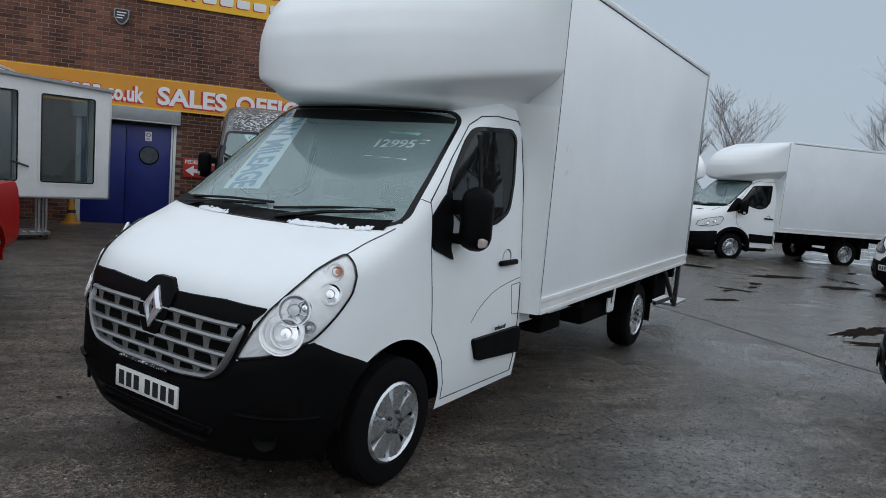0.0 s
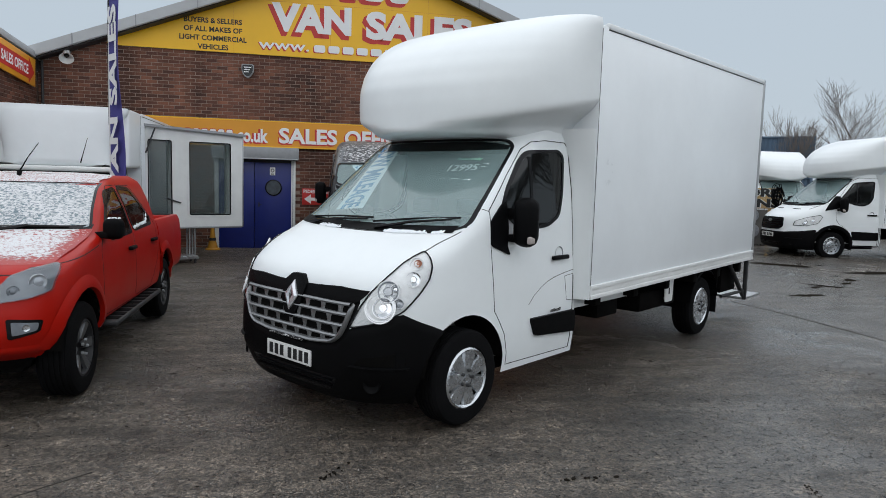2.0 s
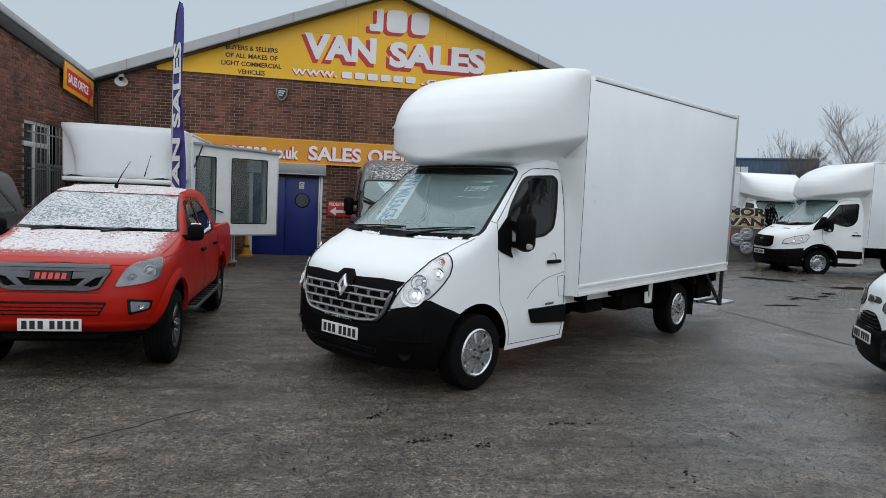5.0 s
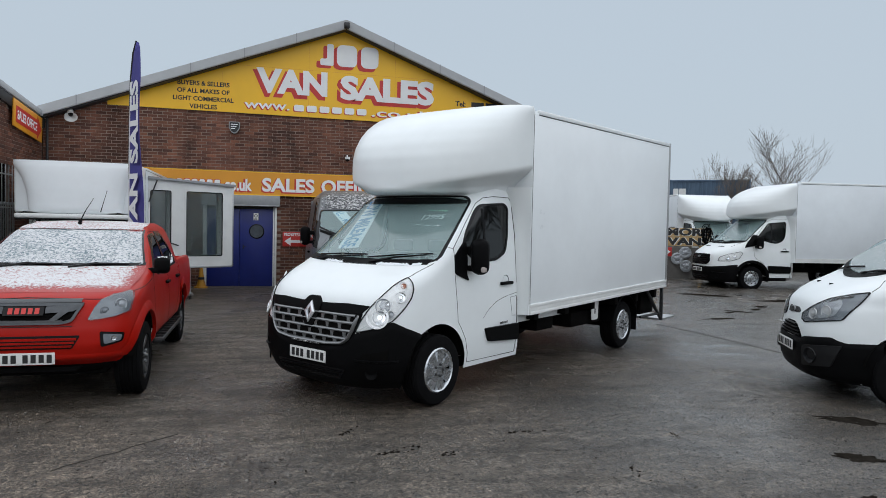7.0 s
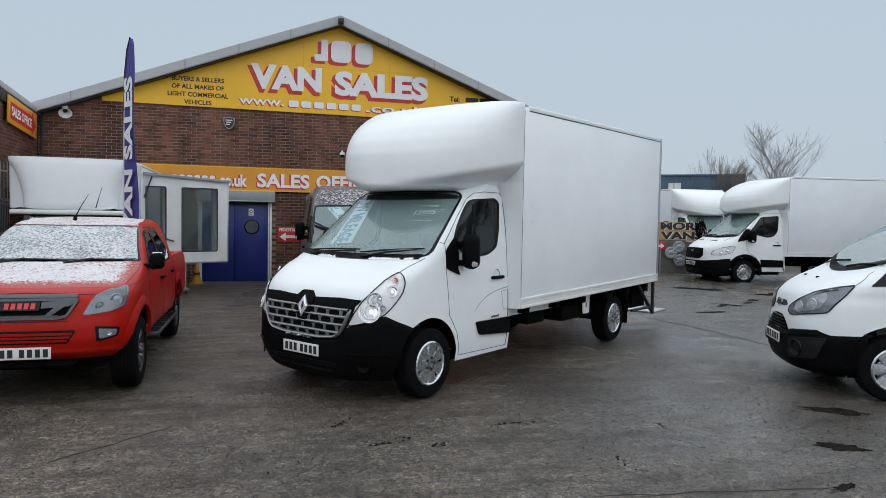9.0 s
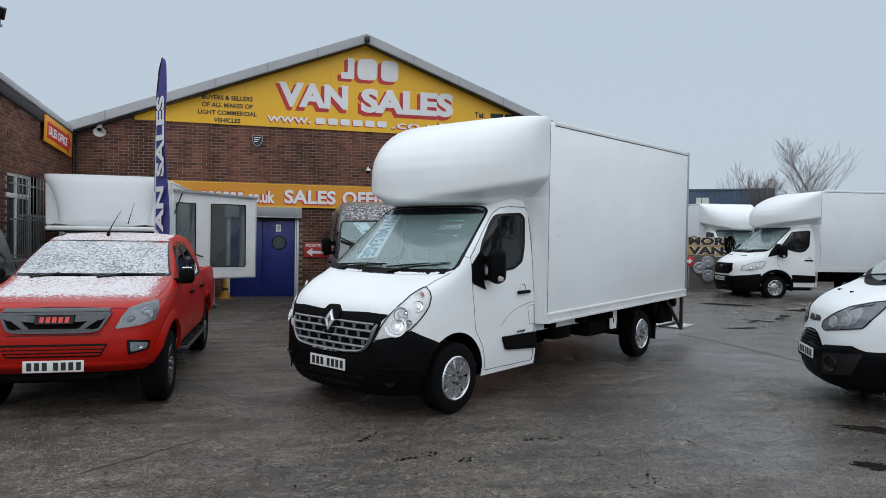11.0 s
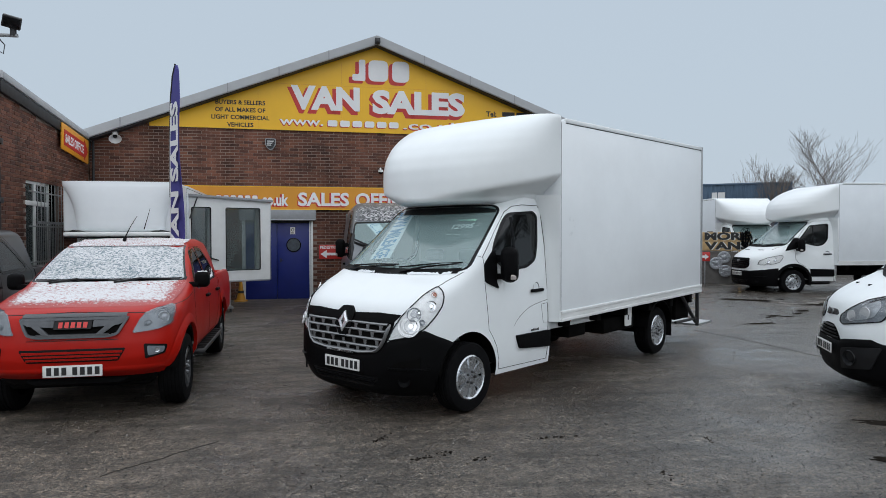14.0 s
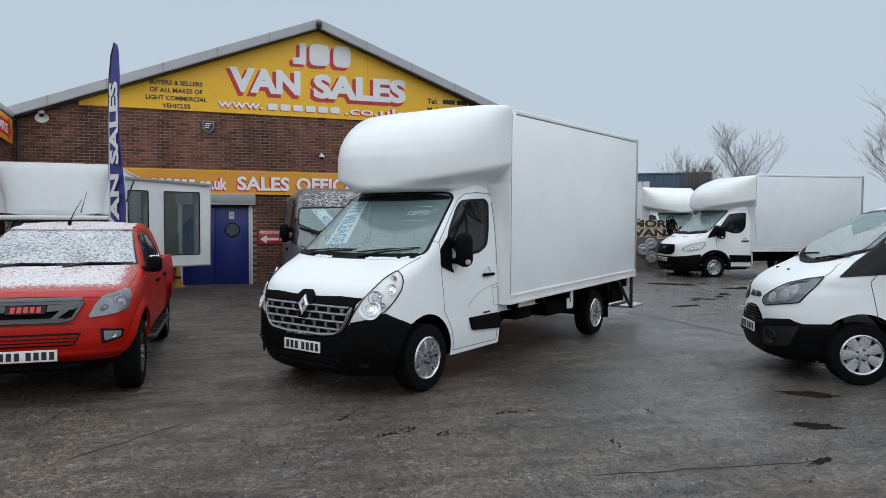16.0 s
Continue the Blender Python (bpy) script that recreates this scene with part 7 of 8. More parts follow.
        top.append([Vector((x, y * (1 - 0.06 * abs(x + 1.8)), 1.784 - 0.035 * (abs(y) / 0.62) ** 3 - (0.016 if x > -1.6 else 0.0) - (0.03 if x < -2.4 else 0))) for x in (-1.58, -1.66, -1.8, -2.0, -2.2, -2.4, -2.6)])
    surf(bm, top)
    part("roof_snow", bm, M_SNOWROOF, v, "thin snow on the roof")
    bm = bmesh.new()
    surf(bm, [[fp(y * (1.03 if z < 1.70 else 1), z, 0.013 - 0.1 * max(0, z - 1.70)) + Vector((0, 0, 0.008)) for y in [-0.655 + 1.31 * q / 20 for q in range(21)]] for z in (1.682, 1.70, 1.715, 1.73, 1.745, 1.757)])
    part("header_snow", bm, M_SNOWROOF, v, "snow along the front edge of the roof")
    bm = bmesh.new()
    surf(bm, [[sh.polar(0.92 * i / 36, 0.415 + 0.125 * q / 8, (-0.012, 0.006, 0.010, 0.010, 0.010, 0.010, 0.008, 0.005, 0.001)[q]) for i in range(-36, 37)] for q in range(9)])
    round_off(bm, 0, R + 0.03, 0.452)
    part("lower_bumper", bm, paint, v)
    bm = bmesh.new()
    surf(bm, [[sh.polar(0.80 * i / 30, 0.33 + 0.10 * q / 4, (-0.10, -0.05, -0.02, -0.008, -0.004)[q]) for i in range(-30, 31)] for q in range(5)])
    round_off(bm, 0, R + 0.03, 0.452)
    part("lower_valance", bm, M_BLACK, v)
    # front
    groove(v, [(sh.front(y, 1.060 - 0.03 * abs(y), 0.002), Vector((0.8, 0, 0.6))) for y in [0.05 * k for k in range(-15, 16)]], 0.008)
    gp = [(-0.31, 0.828), (0.31, 0.828), (0.40, 0.85), (0.49, 1.020), (-0.49, 1.020), (-0.40, 0.85)]
    gd = dense(rounded(gp, 0.03), 0.04)
    bm = bmesh.new()
    patch(bm, gd, fp, 0.006, 0.02)
    gr = part("grille", bm, M_UNDER, v, "dark grey grille with a plain red badge")
    bm = bmesh.new()
    band(bm, gd, scaled(gd, 0.024), fp, 0.030, 0.03)
    part("grille_rim", bm, M_WINGGREY, gr)
    for z, hw, hh in ((1.037, 0.46, 0.016), (0.858, 0.32, 0.010)):
        bm = bmesh.new()
        surf(bm, [[fp(-hw + 2 * hw * j / 16, z + dz, o) for dz, o in ((-hh, 0.006), (-hh * 0.8, 0.034), (hh * 0.8, 0.034), (hh, 0.006))] for j in range(17)])
        part("grille_bar", bm, M_DGREY, gr)
    for q in (-1, 1):
        for shape in (((0.172, 0.930), (0.40, 0.946), (0.462, 0.984), (0.475, 1.012), (0.34, 0.996), (0.172, 0.990)), ((0.205, 0.866), (0.265, 0.866), (0.365, 0.944), (0.285, 0.940))):
            bm = bmesh.new()
            patch(bm, dense(rounded([(q * a, b) for a, b in shape][::q], 0.008), 0.03), fp, 0.030, 0.02)
            part("grille_wing", bm, M_WINGGREY, gr)
    bm = bmesh.new()
    patch(bm, dense(rounded([(-0.165, 0.915), (0.165, 0.915), (0.165, 0.992), (-0.165, 0.992)], 0.01), 0.04), fp, 0.042, 0.02)
    bd = part("badge_plate", bm, M_GLOSSBLACK, gr)
    for k in range(5):
        bm = bmesh.new()
        y = -0.125 + k * 0.054
        surf(bm, [[fp(y + 0.037 * q, z, 0.046) for q in (0, 1)] for z in (0.928, 0.980)])
        part("badge_bar", bm, M_SIGNRED, bd, smooth=0)
    hl = [(0.413, 0.857), (0.473, 0.981), (0.526, 1.040), (0.624, 1.073), (0.78, 1.098), (0.842, 1.104), (0.79, 1.045), (0.755, 1.0), (0.722, 0.925), (0.592, 0.883)]
    for s in (1, -1):
        pol = dense(rounded([(s * a, b) for a, b in hl], 0.025), 0.04)
        if s < 0:
            pol = pol[::-1]
        lamp = new("headlight")
        lamp.parent = v
        tagged(lamp, "slightly clouded clear headlight")
        bm = bmesh.new()
        patch(bm, pol, pp, 0.006, 0.014)
        part("lamp_back", bm, M_SMOKED, lamp)
        for a, b, r in ((0.530, 0.940, 0.042), (0.655, 0.990, 0.060)):
            bm = bmesh.new()
            lathe(bm, [(r, 0.002), (r * 0.92, 0.007), (r * 0.80, 0.003), (r * 0.55, 0.004), (r * 0.50, 0.010), (0.002, 0.014)], pp(s * a, b, 0.006), (math.cos(a), s * math.sin(a), 0.1), 20)
            part("lamp_bowl", bm, M_SMOKED if r < 0.05 else M_DULLCHROME, lamp)
        bm = bmesh.new()
        patch(bm, scaled(pol, -0.004), pp, 0.020, 0.012)
        part("lens", bm, M_LENS, lamp).visible_shadow = False
        bm = bmesh.new()
        patch(bm, dense(rounded([(s * a, b) for a, b in ((0.494, 0.600), (0.487, 0.752), (0.663, 0.722), (0.645, 0.640))][::s], 0.02), 0.03), pp, 0.006, 0.01)
        fg = part("fog_lamp", bm, M_GLOSSBLACK, v)
        bm = bmesh.new()
        patch(bm, dense(rounded([(s * a, b) for a, b in ((0.512, 0.628), (0.508, 0.728), (0.640, 0.706), (0.628, 0.652))][::s], 0.015), 0.03), pp, 0.010, 0.008)
        part("fog_lens", bm, M_SMOKED, fg)
        bm = bmesh.new()
        lathe(bm, [(0.026, 0.0), (0.024, 0.006), (0.014, 0.002), (0.002, 0.004)], pp(s * 0.575, 0.680, 0.010), (math.cos(0.575), s * math.sin(0.575), 0), 20)
        part("fog_bowl", bm, M_CHROME, fg)
    bm = bmesh.new()
    patch(bm, dense(rounded([(-0.40, 0.598), (0.40, 0.598), (0.468, 0.722), (-0.468, 0.722)], 0.02), 0.04), fp, 0.004, 0.006)
    sl = part("bumper_intake", bm, M_GLOSSBLACK, v)
    for zb, hw, hb in ((0.688, 0.44, 0.012), (0.655, 0.42, 0.010), (0.622, 0.40, 0.010)):
        bm = bmesh.new()
        surf(bm, [[fp(-hw + 2 * hw * j / 14, zb + dz, o) for dz, o in ((-hb, 0.004), (-hb * 0.8, 0.012), (hb * 0.8, 0.014), (hb, 0.004))] for j in range(15)])
        part("intake_bar", bm, paint, sl)
    bm = bmesh.new()
    patch(bm, dense(rounded([(-0.40, 0.36), (0.40, 0.36), (0.46, 0.405), (-0.46, 0.405)], 0.02), 0.04), fp, 0.006, 0.02)
    part("skid_plate", bm, M_BLACK, v)
    groove(v, [(sh.front(y, 0.805, 0.003), Vector((1, 0, 0))) for y in [0.05 * k for k in range(-8, 9)]], 0.006)
    number_plate(v, Matrix.Translation(sh.front(0, 0.512, 0.018)))
    rnd = random.Random(21)
    for s in (1, -1) if snowy else ():
        bm = bmesh.new()
        for k in range(90):
            a = rnd.random()
            p = sh.side(-1.68 - 0.70 * a, 1.222 + 0.03 * a + 0.09 * max(0, a - 0.78) / 0.22 + abs(rnd.gauss(0, 0.006)), 0.012, s)
            r = rnd.uniform(0.005, 0.012)
            lathe(bm, [(r * 1.5, -0.002), (r, r * 0.5), (0.002, r * 0.6)], p, (rnd.uniform(-0.3, 0.3), s, 0.5), 5)
        for k in range(16 if s > 0 else 0):
            p = (-0.62 + rnd.uniform(-0.04, 0.04), s * (0.90 + rnd.uniform(0.03, 0.14)), 1.297 + 0.094 - rnd.random() * 0.004)
            r = rnd.uniform(0.005, 0.012)
            lathe(bm, [(r * 1.5, -0.004), (r, r * 0.5), (0.002, r * 0.6)], p, (0, 0.1 * s, 1), 5)
        tagged(part("snow_crumbs", bm, M_SNOW, v, "snow crumbs on the window sill and mirror"), kind="stuff")
    bm = bmesh.new()
    tube(bm, [(-1.36, -0.04, 1.75), (-1.38, -0.04, 1.785)], 0.022, 8)
    tube(bm, [(-1.38, -0.04, 1.785), (-1.47, 0.0, 1.92), (-1.58, 0.06, 2.07)], [0.008, 0.005, 0.003], 6)
    part("aerial", bm, M_BLACK, v)
    return v


pickup("pickup_truck", "red double-cab pickup with melting snow on bonnet and windscreen", pose(-4.07, -10.2, 0, 0, 0, -90.3) @ Matrix.Scale(0.98, 4, (0, 1, 0)) @ Matrix.Scale(0.965, 4, (0, 0, 1)), M_RED, True)
pickup("pickup_truck", "dark grey double-cab pickup with snow on its roof", pose(-6.75, -9.55, 0, 0, 0, -91) @ Matrix.Scale(1.04, 4, (0, 0, 1)), M_GREYCAR, False)


VANROWS = [(0.20, 0.771, -0.5, 0.90, 3.2), (0.28, 0.823, -0.5, 0.95, 3.2), (0.50, 0.85, -0.5, 0.985, 3.2), (0.72, 0.841, -0.5, 0.99, 3.2), (0.88, 0.807, -0.5, 0.985, 3.2), (0.98, 0.772, -0.5, 0.98, 3.2), (1.04, 0.725, -0.5, 0.975, 3.1),
           (1.10, 0.640, -0.5, 0.97, 3.5), (1.17, 0.500, -0.48, 0.965, 4.0), (1.25, 0.305, -0.45, 0.955, 4.4), (1.32, 0.155, -0.42, 0.945, 4.8), (1.40, 0.065, -0.42, 0.93, 5.0), (1.66, -0.25, -0.72, 0.88, 4.8), (1.90, -0.65, -1.15, 0.83, 4.2), (1.99, -0.93, -1.45, 0.76, 3.4), (2.03, -1.5, -1.9, 0.62, 3.0)]


def panel_van(name, label, where, paint, x_rear=-4.0, tall=1.0, group="", snow=True, banner=False):
    v = thing(name, label, "van", where, group)
    R = 0.335
    rows = [(z if z < 1.04 else 1.04 + (z - 1.04) * tall, a, b, c, n) for z, a, b, c, n in VANROWS]
    Z = lambda z: z if z < 1.04 else 1.04 + (z - 1.04) * tall
    sh = Shell(rows, x_rear, 0.035)
    fp = lambda a, b, o: sh.front(a, b, o)
    pp = lambda a, b, o: sh.polar(a, b, o)
    ws = [(-0.86, Z(1.47)), (-0.64, Z(1.395)), (-0.3, Z(1.312)), (0, Z(1.30)), (0.3, Z(1.312)), (0.64, Z(1.395)), (0.86, Z(1.47)), (0.74, Z(1.89)), (0, Z(1.92)), (-0.74, Z(1.89))]
    if banner:
        ws = ws[:7] + [(0.80, Z(1.70)), (0, Z(1.715)), (-0.80, Z(1.70))]
    win = [(-0.36, Z(1.50)), (-0.76, Z(1.80)), (-1.52, Z(1.84)), (-1.54, Z(1.26)), (-0.36, Z(1.24))]
    quarter = [(0.23, Z(1.165)), (0.02, Z(1.36)), (-0.19, Z(1.54)), (-0.34, Z(1.56)), (-0.34, Z(1.22)), (-0.145, Z(1.20))]
    bm = sh.body(levels(0.22, Z(2.03), 0.035), 60, 50, arches=((0, R + 0.03, 0.415), (-2.93, R + 0.03, 0.415)), holes=(scaled(win, 0.012),), front_holes=(scaled(dense(ws, 0.1), 0.01),))
    box(bm, x_rear - 0.02, x_rear + 0.02, -0.86, 0.86, 0.35, Z(1.92), 0.02)
    part("body", bm, paint, v)
    cabin_inside(v)
    pane_with_rim(v, ws, fp, M_GLASS, 0.016, "windscreen", over=0.016)
    if snow:
        bm = bmesh.new()
        patch(bm, dense(rounded([(-0.78, Z(1.47)), (-0.3, Z(1.345)), (0, Z(1.33)), (0.3, Z(1.345)), (0.78, Z(1.47)), (0.70, Z(1.74)), (0.2, Z(1.62)), (-0.3, Z(1.74))], 0.04), 0.04), fp, 0.008, 0.002, 8)
        part("windscreen_snow", bm, M_SNOWTHIN, v, "thin melting snow on the windscreen")
    for s in (1, -1):
        sp = lambda a, b, o, s=s: sh.side(a, b, o, s)
        pane_with_rim(v, win, sp, M_DARKGLASS, 0.022, "door_window")
        bm = bmesh.new()
        patch(bm, dense(rounded(quarter, 0.02), 0.04), sp, 0.008, 0.02)
        part("quarter_panel", bm, M_GLOSSBLACK, v)
        door_mirror(v, -0.44, s * 0.90, Z(1.33), s)
        groove(v, side_path(sh, [(-0.13, Z(1.20)), (-0.064, Z(1.122)), (-0.10, 0.943), (-0.142, 0.715), (-0.36, 0.62), (-0.48, 0.50), (-1.60, 0.42), (-1.62, Z(1.90)), (-0.80, Z(1.88)), (-0.20, Z(1.48))], s))
        groove(v, side_path(sh, [(0.142, Z(1.308)), (0.19, Z(1.28)), (0.254, Z(1.226)), (0.333, Z(1.171))], s))
        bm = bmesh.new()
        ya, yb = sorted((s * 0.97, s * 1.02))
        box(bm, -1.50, -1.28, ya, yb, 1.06, 1.10, 0.015, 3)
        part("door_handle", bm, M_BLACK, v)
        bm = bmesh.new()
        patch(bm, dense([(-0.44, 0.46), (-0.44, 0.58), (-2.5, 0.58), (-2.5, 0.46)], 0.2), sp, 0.014, 0.02)
        part("side_moulding", bm, M_BLACK, v)
        for x in (0, -2.93):
            wheel(v, x, s * 0.97, R, R, 0.215, 0.215, 7, "trim")
            arch_liner(v, x, R + 0.03, 0.42, min(s * 0.5, s * 0.95), max(s * 0.5, s * 0.95))
    # bumper
    key = ((0.0, 0.600), (0.22, 0.608), (0.30, 0.642), (0.56, 0.684), (0.60, 0.660), (0.66, 0.640), (0.90, 0.667), (1.1, 0.68))
    bm = bmesh.new()
    g = []
    for q in range(14):
        row = []
        for i in range(-40, 41):
            ps = 0.90 * i / 40
            zt = float(np.interp(abs(ps), [k[0] for k in key], [k[1] for k in key]))
            row.append(sh.polar(ps, 0.205 + (zt - 0.205) * q / 13, 0.016 if 0 < q < 13 else -0.004))
        g.append(row)
    surf(bm, g)
    bp = part("front_bumper", bm, M_BLACK, v, "black textured plastic front bumper")
    for s in (1, -1):
        # raised corner block with a round lamp blank
        bm = bmesh.new()
        patch(bm, dense(rounded([(s * a, b) for a, b in ((0.279, 0.315), (0.568, 0.372), (0.649, 0.608), (0.303, 0.545))][::s], 0.03), 0.03), pp, 0.030, 0.018)
        corner = part("corner_block", bm, M_DULLBLACK, bp)
        bm = bmesh.new()
        lathe(bm, [(0.086, 0.004), (0.080, 0.014), (0.062, 0.002), (0.03, -0.006), (0.002, -0.006)], pp(s * 0.40, 0.452, 0.030), (math.cos(0.45), s * math.sin(0.45), 0), 24)
        part("fog_lamp_blank", bm, M_GLOSSBLACK, corner)
        pol = [(0.210, 0.815), (0.207, 0.875), (0.305, 0.956), (0.453, Z(1.070)), (0.633, Z(1.134)), (0.785, Z(1.170)), (0.659, 0.939), (0.624, 0.866), (0.483, 0.833), (0.276, 0.785)]
        pol = dense(rounded([(s * a, b) for a, b in pol][::s], 0.025), 0.04)
        lamp = new("headlight")
        lamp.parent = v
        tagged(lamp, "swept-back smoked headlight")
        bm = bmesh.new()
        patch(bm, pol, pp, 0.004, 0.012)
        part("lamp_back", bm, M_SMOKED, lamp)
        # hazy reflector pocket inside the smoked surround
        bm = bmesh.new()
        patch(bm, dense(rounded([(s * a, b) for a, b in ((0.285, 0.835), (0.47, 0.862), (0.565, 0.905), (0.60, 1.02), (0.56, Z(1.085)), (0.44, Z(1.045)), (0.335, 0.955))][::s], 0.03), 0.03), pp, 0.008, 0.004)
        part("lamp_pocket", bm, M_DULLCHROME, lamp)
        for a, b, r in ((0.365, 0.893, 0.062), (0.49, 0.935, 0.066)):
            bm = bmesh.new()
            lathe(bm, [(r, 0.002), (r * 0.94, 0.008), (r * 0.75, 0.002), (r * 0.4, 0.004), (0.002, 0.006)], pp(s * a, b, 0.009), (math.cos(a), s * math.sin(a), 0.1), 20)
            part("lamp_bowl", bm, M_SATIN, lamp)
        bm = bmesh.new()
        surf(bm, [[pp(s * a, b + db, 0.012) for db in (0.0, 0.022)] for a, b in ((0.42, 1.000), (0.50, Z(1.045)), (0.58, Z(1.085)), (0.66, Z(1.105)))])
        part("lamp_brow", bm, M_CHROME, lamp)
        bm = bmesh.new()
        band(bm, scaled(pol, -0.005), scaled(pol, 0.006), pp, 0.010, 0.02)
        part("lamp_seal", bm, M_GLOSSBLACK, lamp)
        bm = bmesh.new()
        patch(bm, pol, pp, 0.016, 0.01)
        part("lens", bm, M_LENS, lamp).visible_shadow = False
    gp = [(-0.36, 0.602), (0.36, 0.602), (0.29, 0.680), (0.20, 0.735), (0.10, 0.760), (-0.10, 0.760), (-0.20, 0.735), (-0.29, 0.680)]
    gd = dense(rounded(gp, 0.02), 0.03)
    bm = bmesh.new()
    patch(bm, gd, fp, 0.008, 0.02)
    gr = part("grille", bm, M_UNDER, v, "black slatted grille")
    for z, hw in ((0.625, 0.33), (0.66, 0.295), (0.695, 0.255), (0.73, 0.19)):
        bm = bmesh.new()
        surf(bm, [[fp(-hw + 2 * hw * j / 12, z + dz, o) for dz, o in ((0, 0.008), (0.003, 0.026), (0.012, 0.028), (0.016, 0.008))] for j in range(13)])
        part("grille_slat", bm, M_DULLBLACK, gr)
    # black slot with an oval badge above the grille
    bm = bmesh.new()
    patch(bm, dense(rounded([(-0.20, 0.848), (0.17, 0.862), (0.20, 0.885), (0.12, 0.920), (-0.20, 0.918)], 0.015), 0.03), fp, 0.005, 0.01)
    slot = part("bonnet_slot", bm, M_GLOSSBLACK, v)
    bm = bmesh.new()
    patch(bm, [(-0.06 + 0.085 * math.cos(a), 0.884 + 0.036 * math.sin(a)) for a in [2 * math.pi * k / 24 for k in range(24)]], fp, 0.016, 0.02)
    bd = part("oval_badge", bm, M_GREYBAR, slot, "plain dark oval badge")
    bm = bmesh.new()
    patch(bm, [(-0.06 + 0.073 * math.cos(a), 0.884 + 0.028 * math.sin(a)) for a in [2 * math.pi * k / 24 for k in range(24)]], fp, 0.019, 0.004)
    part("badge_face", bm, M_GLOSSBLACK, bd)
    for y in (0.05, -0.36):
        bm = bmesh.new()
        c = fp(y, Z(1.188), 0.004)
        box(bm, c.x - 0.022, c.x + 0.016, c.y - 0.012, c.y + 0.012, c.z - 0.010, c.z + 0.012, 0.005)
        part("washer_jet", bm, M_BLACK, v)
    number_plate(v, Matrix.Translation(sh.front(-0.03, 0.505, 0.040)))
    bm = bmesh.new()
    surf(bm, [[fp(-0.84 + 1.68 * j / 30, Z(1.288) + 0.165 * (abs(-0.84 + 1.68 * j / 30) / 0.84) ** 2 + dz, o) for dz, o in ((-0.02, -0.01), (-0.015, 0.010), (0.02, 0.012), (0.035, 0.006))] for j in range(31)])
    part("scuttle", bm, M_BLACK, v)
    for y0, y1 in ((0.10, 0.74), (-0.62, -0.02)):
        bm = bmesh.new()
        c, d = fp(y0, Z(1.33), 0.03), fp(y1, Z(1.395), 0.03)
        tube(bm, [c, c.lerp(d, 0.5) + Vector((0.012, 0, 0.012)), d], 0.012, 6)
        part("wiper", bm, M_GLOSSBLACK, v)
    bm = bmesh.new()
    box(bm, x_rear + 0.1, 0.3, -0.8, 0.8, 0.24, 0.42, 0.03)
    part("underbody", bm, M_UNDER, v)
    if banner:
        # paper banner leaning in the corner of the glass, its words running down it
        z0, z1 = Z(1.42), Z(1.68)
        yl = lambda k: -0.30 - 0.28 * k
        bm = bmesh.new()
        surf(bm, [[fp(yl(k / 8) + 0.25 * q / 3, z0 + 0.02 * q / 3 + (z1 - z0) * k / 8, -0.014) for q in range(4)] for k in range(9)])
        bn = part("sales_banner", bm, M_BANNER, v, "pale paper banner with blue lettering inside the windscreen")
        p0, p1 = fp(yl(1) + 0.125, z1, -0.008), fp(yl(0) + 0.125, z0 + 0.012, -0.008)
        ex = (p1 - p0).normalized()
        side = fp(yl(0.5) + 0.25, (z0 + z1) / 2, -0.008) - fp(yl(0.5), (z0 + z1) / 2, -0.008)
        ey = (side - ex * side.dot(ex)).normalized()
        ez = ex.cross(ey)
        st = p0 - ey * 0.07
        lettering("word", "LOW MILEAGE", 0.20, Matrix(((ex.x, ey.x, ez.x, st.x), (ex.y, ey.y, ez.y, st.y), (ex.z, ey.z, ez.z, st.z), (0, 0, 0, 1))), M_SIGNBLUE, bn, 0.001, 0.006, width=(p1 - p0).length)
        bm = bmesh.new()
        surf(bm, [[sh.front(y * (1 - 0.10 * q / 10), Z(1.725) + (Z(2.018) - Z(1.725)) * q / 10, 0.006) for y in [-0.80 + 1.60 * j / 16 for j in range(17)]] for q in range(11)])
        part("header_snow", bm, M_SNOWGREY, v, "snow flecks on the dark header panel")
    return v


panel_van("panel_van", "white panel van with black bumper and snow on the windscreen", pose(4.605, -11.607, 0, 0, 0, 153), M_WHITE)
panel_van("panel_van", "white panel van parked at the far side of the yard", pose(12.8, -5.5, 0.0, 0, 0, 165), M_WHITE, snow=False)
panel_van("panel_van", "silver grey high-roof panel van with snow flecks", pose(-0.12, -4.62, 0.06, 0, 0, -92), M_SILVER, x_rear=-4.1, tall=1.36, snow=False, banner=True)


